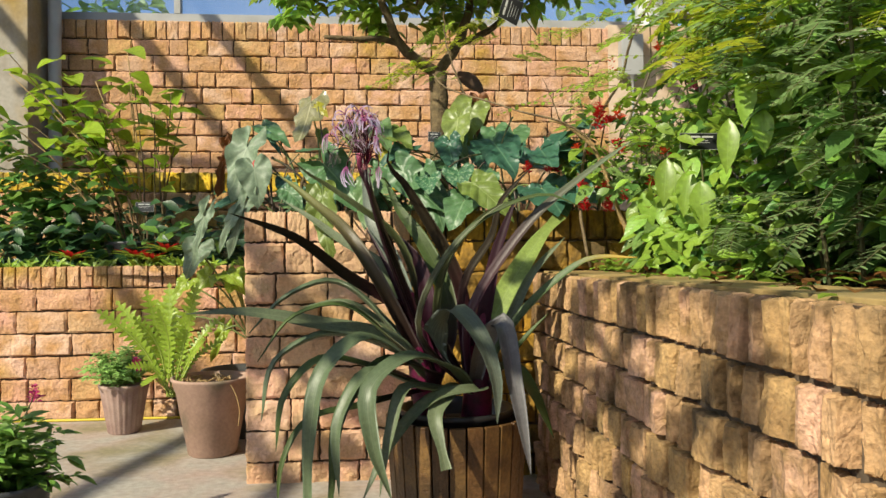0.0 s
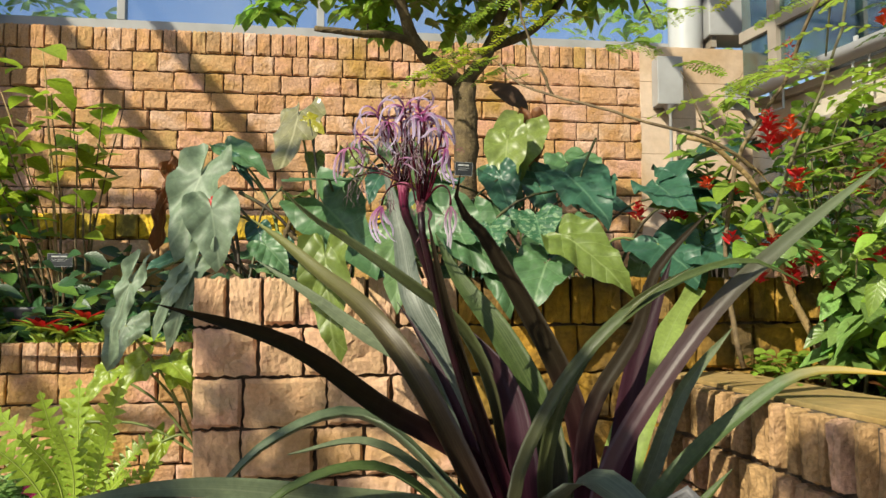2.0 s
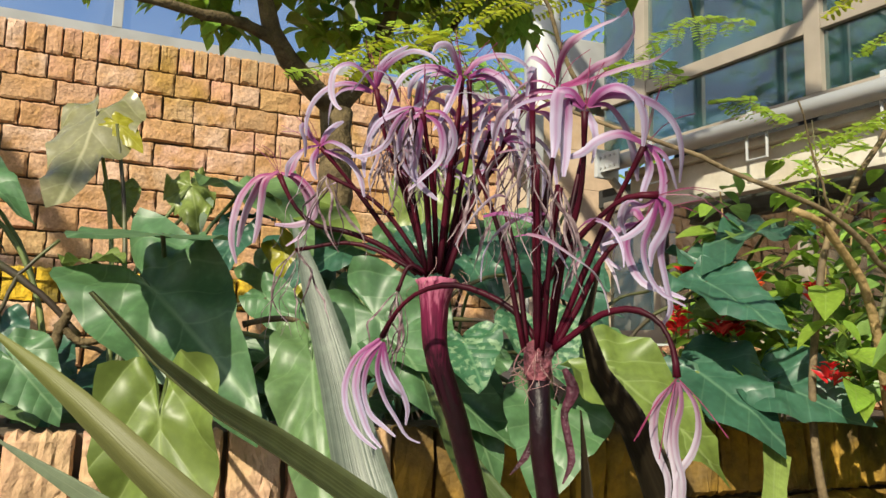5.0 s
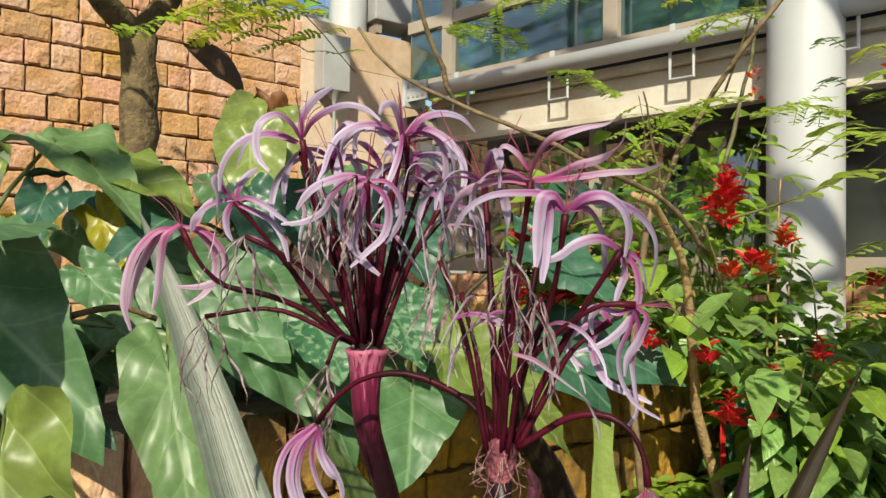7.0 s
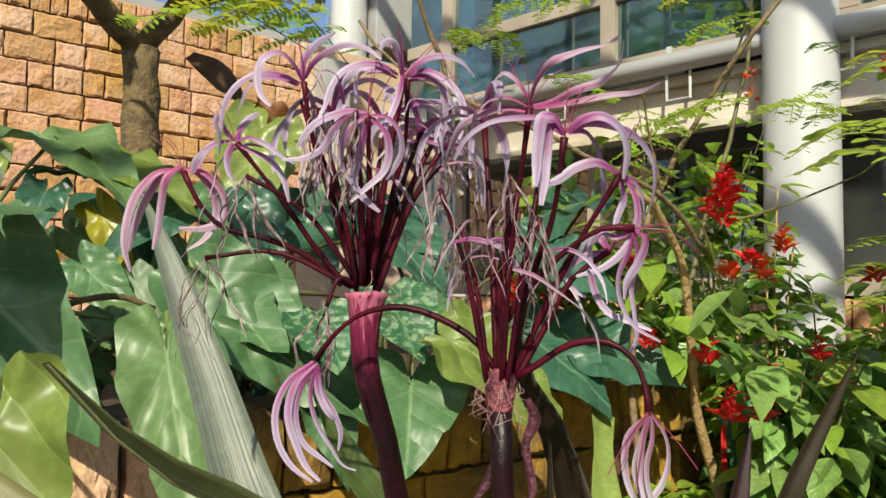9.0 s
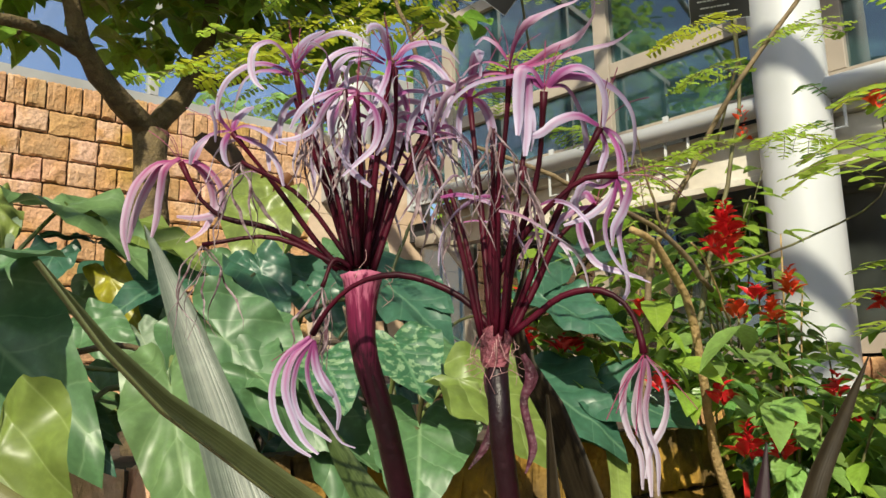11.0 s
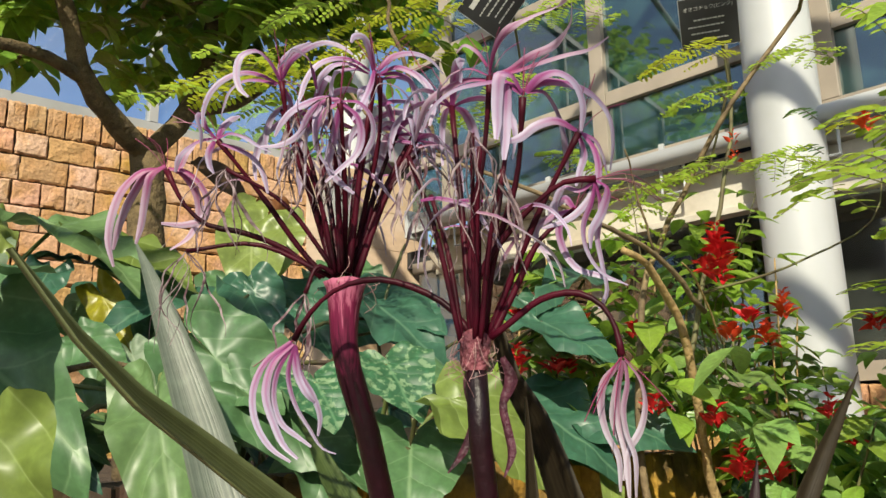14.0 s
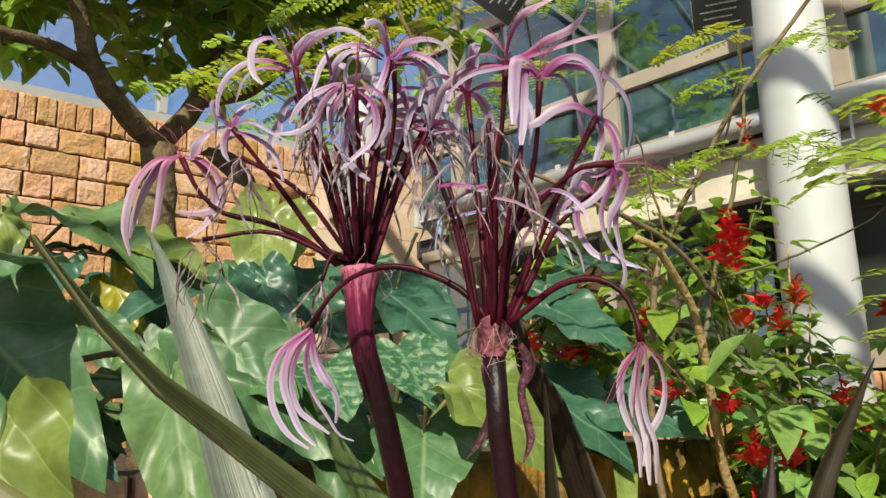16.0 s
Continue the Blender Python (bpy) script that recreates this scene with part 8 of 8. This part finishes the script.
for tip, w in (((-2.438, 5.500, 1.065), 0.15), ((-2.404, 5.750, 1.114), 0.15), ((-2.127, 5.600, 1.200), 0.16), ((-2.027, 5.800, 1.241), 0.15), ((-1.778, 5.700, 1.251), 0.15), ((-1.744, 5.500, 1.130), 0.13), ((-1.629, 5.750, 0.991), 0.13), ((-1.984, 5.450, 1.076), 0.14), ((-2.201, 5.550, 1.011), 0.13), ((-2.214, 5.450, 0.666), 0.10), ((-2.085, 5.400, 0.536), 0.10), ((-1.666, 5.500, 0.852), 0.09), ((-1.999, 5.900, 0.982), 0.14), ((-1.639, 5.900, 0.809), 0.11)):
    tip = Vector(tip)
    mid = foot.lerp(tip, 0.5) + Vector((0, 0.03, 0.07)) + Vector((lr.uniform(-0.02, 0.02), 0, 0))
    bm = bmesh.new()
    line = lobed_blade(bm, [foot + Vector((lr.uniform(-0.03, 0.03), lr.uniform(-0.03, 0.03), -0.05)) - base, mid - base, tip - base], w * 0.95, 17, (lr.uniform(-0.4, 0.4), -0.9, 0.7))
    ob = part("frond", bm, FRESH, fr, smooth=True)
    bm = bmesh.new()
    tube(bm, line, [0.006 - 0.0045 * i / (len(line) - 1) for i in range(len(line))], 6)
    part("midrib", bm, FRESH_RIB, ob, smooth=True)
bm = bmesh.new()
for k in range(22):
    a = lr.uniform(0, 6.28)
    q = Vector((0.06, 0, 0.0)) + Vector((0.13 * math.cos(a), 0.13 * math.sin(a), 0.015))
    tube(bm, curve_points([q, q + Vector((lr.uniform(-0.06, 0.06), lr.uniform(-0.06, 0.06), 0.04)), q + Vector((lr.uniform(-0.12, 0.12), lr.uniform(-0.12, 0.12), lr.uniform(0, 0.03)))], 6), 0.0035, 4)
tube(bm, curve_points([(0.2, -0.15, 0.05), (0.28, -0.22, 0.02), (0.34, -0.24, -0.15), (0.33, -0.24, -0.25)], 8), 0.003, 4)
part("dry_root", bm, STEM_PALE, fr, "dry tangled roots", kind="stuff")

# small-leaved flowering plant in the fluted pot
sm = thing("small_flowering_plant", "bushy small-leaved plant with pink flowers", "plant", PS + Vector((0, 0, 0.36)))
c = sm.matrix_world.translation
lv = []
for k in range(60):
    a, r = lr.uniform(0, 6.28), 0.30 * math.sqrt(lr.random())
    tip = c + Vector((r * math.cos(a) - 0.03, r * math.sin(a), 0.30 - 1.6 * r * r + lr.uniform(-0.08, 0.05)))
    lv += twig_leaves([c + Vector((0.2 * r * math.cos(a), 0.2 * r * math.sin(a), 0)), c.lerp(tip, 0.6) + Vector((0, 0, 0.04)), tip], lr, 0.06, 0.024, 4, 0.7, 0.1, 0.2)
leaf_cloud("foliage", sm, SMALL, lv, LONG_ROWS)
for k in range(14):
    a = lr.uniform(0, 6.28)
    bm = bmesh.new()
    tube(bm, curve_points([(0, 0, 0), (0.1 * math.cos(a), 0.1 * math.sin(a), 0.12), (0.2 * math.cos(a), 0.2 * math.sin(a), 0.2)], 5), 0.003, 4)
    part("stem", bm, STEM_GREEN, sm)
for p in ((-2.438, 6.200, 0.597), (-2.392, 6.150, 0.559)):
    red_spike(sm, p, lr, 0.06, PINK, 26, 0.045)

# lobed plant with a stout stem in the nursery pot
ar = thing("stout_stemmed_plant", "plant with a stout stem and yellowing lobed leaves", "plant", PK + Vector((0.1, 0, 0.46)))
stem(ar, [PK + Vector((0.12, -0.02, 0.44)), PK + Vector((0.10, -0.02, 0.62)), PK + Vector((0.06, -0.03, 0.75))], 0.045, 0.03, STEM_PALE, "stem", 8, "stout scarred stem")
top = PK + Vector((0.06, -0.03, 0.75))
for h, t, w, mt in (((-1.854, 6.200, 1.270), (-2.029, 6.100, 1.093), 0.22, FRESH), ((-1.661, 6.200, 1.267), (-1.668, 6.100, 1.155), 0.20, FRESH), ((-1.879, 6.000, 1.493), (-1.955, 5.900, 1.280), 0.25, EAR_PALE), ((-1.652, 6.200, 1.269), (-1.560, 6.100, 1.139), 0.24, FRESH), ((-2.203, 6.300, 0.953), (-1.991, 6.200, 0.602), 0.16, FRESH), ((-1.772, 6.300, 0.836), (-1.835, 6.200, 0.601), 0.12, FRESH), ((-2.065, 6.300, 1.225), (-2.167, 6.200, 1.095), 0.18, FRESH), ((-1.671, 6.100, 1.289), (-1.550, 6.000, 1.210), 0.2, FRESH)):
    bm = bmesh.new()
    b = ar.matrix_world.translation
    ear_seed[0] += 1
    heart_mesh(bm, Vector(h) - b, Vector(t) - b, w, (0.1, -0.7, 0.8), 0.1, 0.2, 0.06, 0.5, ear_seed[0], 0.1)
    part("leaf", bm, mt, ar, smooth=True)
    bm = bmesh.new()
    tube(bm, curve_points([top - b, (top - b).lerp(Vector(h) - b, 0.5) + Vector((0, 0, 0.08)), Vector(h) - b], 8), 0.008, 6)
    part("leaf_stalk", bm, PETIOLE_G, ar, smooth=True)

# dark pot with a leafy plant in the left foreground
PF = Vector((-1.970, 3.497, 0.300))
PF.z = 0
pot("dark_pot", "dark glazed pot beside the path", PF, 0.14, 0.20, 0.43, BLACKPOT)
fg = thing("leafy_pot_plant", "leafy green plant with a magenta flower", "plant", PF + Vector((0, 0, 0.3)))
c = fg.matrix_world.translation
lv = []
for k in range(46):
    a, r = lr.uniform(0, 6.28), 0.30 * math.sqrt(lr.random())
    tip = c + Vector((r * math.cos(a), r * math.sin(a), 0.42 - 2.2 * r * r + lr.uniform(-0.1, 0.05)))
    lv += twig_leaves([c, c.lerp(tip, 0.6) + Vector((0, 0, 0.05)), tip], lr, 0.10, 0.035, 2, 0.6, 0.2, 0.3)
leaf_cloud("foliage", fg, SHRUB, lv, LONG_ROWS)
stem(fg, [c, c + Vector((0.02, 0, 0.2)), (-2.040, 3.900, 0.744)], 0.006, 0.003, STEM_GREEN, "stem", 8)
red_spike(fg, (-2.040, 3.900, 0.744), lr, 0.09, PINK, 26, 0.04)

# ---- left bed ----
LEFT = leaf_mat("left_shrub_leaf", (0.36, 0.50, 0.04), (0.42, 0.52, 0.10), rough=0.38, thin=0.5, veins=8, vein=0.25, spread=0.4)
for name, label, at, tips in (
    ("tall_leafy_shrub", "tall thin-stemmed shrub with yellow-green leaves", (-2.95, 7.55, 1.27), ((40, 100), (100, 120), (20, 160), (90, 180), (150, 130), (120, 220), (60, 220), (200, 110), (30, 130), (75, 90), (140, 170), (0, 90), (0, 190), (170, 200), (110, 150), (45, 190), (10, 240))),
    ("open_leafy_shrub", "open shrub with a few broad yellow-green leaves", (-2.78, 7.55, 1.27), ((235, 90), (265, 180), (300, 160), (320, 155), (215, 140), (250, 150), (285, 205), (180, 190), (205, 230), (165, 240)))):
    s = thing(name, label, "shrub", at)
    lv = []
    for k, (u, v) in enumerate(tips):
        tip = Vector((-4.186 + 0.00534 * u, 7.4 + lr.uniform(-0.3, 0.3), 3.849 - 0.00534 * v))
        foot = Vector(at) + Vector((lr.uniform(-0.12, 0.12), lr.uniform(-0.08, 0.08), 0))
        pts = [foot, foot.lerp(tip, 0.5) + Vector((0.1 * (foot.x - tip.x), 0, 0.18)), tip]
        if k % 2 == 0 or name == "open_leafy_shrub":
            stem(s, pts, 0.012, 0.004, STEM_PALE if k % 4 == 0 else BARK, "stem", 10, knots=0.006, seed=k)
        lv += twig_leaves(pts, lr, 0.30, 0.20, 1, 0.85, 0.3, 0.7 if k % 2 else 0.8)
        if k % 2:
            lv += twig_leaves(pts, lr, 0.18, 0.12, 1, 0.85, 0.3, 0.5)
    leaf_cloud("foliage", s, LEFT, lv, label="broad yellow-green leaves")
    if name == "tall_leafy_shrub":
        # Lower leaves: the shrub's own shade put into a darker leaf colour.
        deep, mid_l = [], []
        for k in range(60):
            tip = Vector((lr.uniform(-4.5, -3.05), lr.uniform(7.25, 7.9), lr.uniform(1.75, 2.75)))
            tip.z -= 0.45 * max(0.0, tip.x + 3.6)
            foot = Vector(at) + Vector((lr.uniform(-0.9, 0.1), lr.uniform(-0.1, 0.2), 0))
            (mid_l if k % 4 == 0 else deep).extend(twig_leaves([foot, foot.lerp(tip, 0.6), tip], lr, 0.20, 0.14, 1, 0.85, 0.3, 0.45))
        leaf_cloud("foliage", s, SHRUB_DARK, deep, label="broad leaves coloured dark for shade")
        leaf_cloud("foliage", s, SHRUB, mid_l, label="mid-green broad leaves")
low = thing("bed_undergrowth", "dark low foliage filling the left bed", "plants", (-3.2, 7.4, 1.27), kind="stuff")
dk, md = [], []
for k in range(1100):
    x, y = lr.uniform(-4.6, -1.35), lr.uniform(7.12, 8.2)
    a = lr.uniform(0, 6.28)
    z = 1.30 + abs(lr.gauss(0, 0.25))
    (dk if lr.random() < 0.82 else md).append(((x, y, min(z, 2.1)), (math.cos(a), math.sin(a) - 0.3, lr.uniform(-0.5, 0.5)), (lr.uniform(-0.6, 0.6), -0.7, 0.8), lr.uniform(0.12, 0.24), lr.uniform(0.07, 0.13)))
leaf_cloud("foliage", low, leaf_mat("undergrowth_leaf", (0.030, 0.080, 0.028), (0.05, 0.10, 0.04), rough=0.4, thin=0.12, veins=8, vein=0.15, spread=0.45), dk)
leaf_cloud("foliage", low, SHRUB, md)
edge = [((lr.uniform(-4.6, -1.4), lr.uniform(7.0, 7.16), 1.31 + lr.uniform(0, 0.05)), (lr.uniform(-1, 1), lr.uniform(-1, 0.3), lr.uniform(0.2, 1)), (0, -1, 0.6), lr.uniform(0.08, 0.14), lr.uniform(0.02, 0.04)) for k in range(260)]
leaf_cloud("foliage", low, FRESH, edge, LONG_ROWS, label="short yellow-green grassy leaves")
PN = Vector((-2.987, 7.500, 1.571))
PN.z = 1.28
pot("nursery_pot", "black plastic nursery pot sunk among the bed plants", PN, 0.17, 0.23, 0.30, BLACKPOT)
for at in ((-2.792, 7.080, 1.413), (-2.513, 7.100, 1.468), (-2.627, 7.040, 1.381), (-3.367, 7.080, 1.404)):
    b = thing("bromeliad", "bromeliad rosette with a red heart", "plant", Vector(at), group="bromeliads in the left bed")
    o = b.matrix_world.translation
    out = []
    inner_l = []
    for k in range(16):
        a = k * 2.4
        d = Vector((math.cos(a), math.sin(a), 0.55 + 0.05 * k))
        (out if k < 10 else inner_l).append((o, d, (0, 0, 1), 0.24 if k < 10 else 0.19, 0.05))
    leaf_cloud("leaves", b, FRESH, out, LONG_ROWS, 0.5, 0.2)
    leaf_cloud("heart", b, RED, inner_l, LONG_ROWS, 0.4, 0.2, "red inner leaves")


# yellow hose along the foot of the low wall
hose = thing("hose", "thin yellow hose lying on the paving by the wall", "hose", (-3.4, 6.86, 0.012))
bm = bmesh.new()
tube(bm, curve_points([(-1.5, -0.13, 0.0), (-0.6, -0.04, 0.0), (0.1, -0.01, 0.0), (0.8, 0.05, 0.0), (1.6, 0.12, 0.0)], 16), 0.012, 8)
part("tube", bm, mat("yellow_plastic", (0.55, 0.42, 0.03), 0.5), hose, smooth=True)

for p in ((1.286, 4.000, 2.276), (1.290, 4.050, 2.406)):
    red_spike(big, p, lr, 0.045, PINK, 16, 0.03)



# ---- plant labels ----
BLACK = mat("black_label_plate", (0.012, 0.014, 0.016), 0.35, tone=(0.02, 0.022, 0.024), scale=12)
INK = mat("pale_engraved_lettering", (0.42, 0.42, 0.41), 0.6)
EDGE = mat("grey_label_edge", (0.30, 0.31, 0.31), 0.5)


def plant_label(label, corners, stake, text="", lines=4, seed=0):
    """A thin engraved plate. corners: upper left, upper right, lower left."""
    a, b, c = (Vector(p) for p in corners)
    u, v = b - a, c - a
    w, h = u.length, v.length
    u.normalize()
    v = (v - u * v.dot(u)).normalized()
    nrm = v.cross(u).normalized()
    m = Matrix((( u.x, -v.x, nrm.x, 0), (u.y, -v.y, nrm.y, 0), (u.z, -v.z, nrm.z, 0), (0, 0, 0, 1)))
    m = Matrix.Translation(a + u * w / 2 + v * h / 2) @ m
    s = thing("plant_label", label, "sign", m, group="black plant labels")
    part("plate", boxes(((-w / 2, -h / 2, -0.0015), (w / 2, h / 2, 0.0015)), bevel=0.0006), BLACK, s)
    part("rim", boxes(((-w / 2, h / 2 - 0.0015, 0.0016), (w / 2, h / 2, 0.0024)), ((-w / 2, -h / 2, 0.0016), (w / 2, -h / 2 + 0.0015, 0.0024)), ((-w / 2, -h / 2 + 0.0015, 0.0016), (-w / 2 + 0.0015, h / 2 - 0.0015, 0.0024)), ((w / 2 - 0.0015, -h / 2 + 0.0015, 0.0016), (w / 2, h / 2 - 0.0015, 0.0024))), EDGE, s)
    rg = random.Random(seed)
    top = h * 0.28
    if text:
        cu = bpy.data.curves.new("lettering", "FONT")
        cu.body, cu.size, cu.align_x, cu.align_y, cu.extrude = text, w * 0.088, "CENTER", "CENTER", 0.0003
        t = new("lettering", cu)
        cu.materials.append(INK)
        t.parent = s
        t.matrix_basis = Matrix.Translation((0, top, 0.0022))
    else:
        part("lettering", boxes(((-w * 0.34, top - h * 0.05, 0.0018), (-w * 0.02, top + h * 0.05, 0.0022)), ((w * 0.02, top - h * 0.05, 0.0018), (w * 0.28, top + h * 0.05, 0.0022))), INK, s)
    pairs = []
    for i in range(lines):
        y = h * (0.06 - 0.13 * i)
        x0 = -w * rg.uniform(0.22, 0.36)
        x1 = w * rg.uniform(0.15, 0.36)
        x = x0
        while x < x1:
            k = rg.uniform(0.03, 0.09) * w
            pairs.append(((x, y - h * 0.014, 0.0018), (min(x + k, x1), y + h * 0.014, 0.0021)))
            x += k + 0.014 * w
    part("small_lettering", boxes(*pairs), INK, s)
    bm = bmesh.new()
    inv = m.inverted()
    tube(bm, [inv @ Vector(p) for p in stake], 0.004, 6)
    part("stake", bm, STEM_GREEN, s)


plant_label("black engraved plant label tied askew in the shrub", ((0.365, 4.989, 2.950), (0.403, 4.876, 3.060), (0.464, 4.984, 2.846)), ((0.491, 4.900, 2.958), (0.617, 5.014, 2.830)), lines=4, seed=2)
plant_label("black engraved plant label with white lettering on a stake", ((1.087, 4.803, 3.107), (1.190, 4.660, 3.106), (1.146, 4.845, 2.966)), ((1.211, 4.746, 3.002), (1.278, 4.782, 2.859), (1.323, 4.922, 2.623)), "\u30aa\u30aa\u30b4\u30c1\u30e7\u30a6(\u30d4\u30f3\u30af)", lines=4, seed=3)
plant_label("black engraved plant label low in the shrub", ((1.010, 3.320, 1.932), (1.190, 3.320, 1.930), (1.009, 3.320, 1.862)), ((1.101, 3.330, 1.870), (1.121, 3.360, 1.709)), lines=2, seed=4)
plant_label("small black plant label by the tree", ((-0.113, 6.500, 2.453), (-0.008, 6.500, 2.447), (-0.110, 6.500, 2.370)), ((-0.064, 6.520, 2.386), (-0.067, 6.520, 2.060)), lines=2, seed=5)
plant_label("small black plant label among dark foliage", ((-2.863, 7.300, 1.946), (-2.694, 7.300, 1.944), (-2.858, 7.300, 1.856)), ((-2.792, 7.320, 1.883), (-2.794, 7.320, 1.513)), lines=2, seed=6)
# red-capped tag on the bed
tag = thing("plant_tag", "red plastic tag tied to the pale trunk", "tag", (1.235, 4.860, 1.475))
part("blade", boxes(((-0.011, -0.002, -0.02), (0.011, 0.002, 0.12)), bevel=0.001), mat("red_plastic", (0.6, 0.03, 0.03), 0.4), tag)
part("foot", boxes(((-0.008, -0.0015, -0.07), (0.008, 0.0015, -0.02)), bevel=0.0005), WHITE, tag, "white foot")
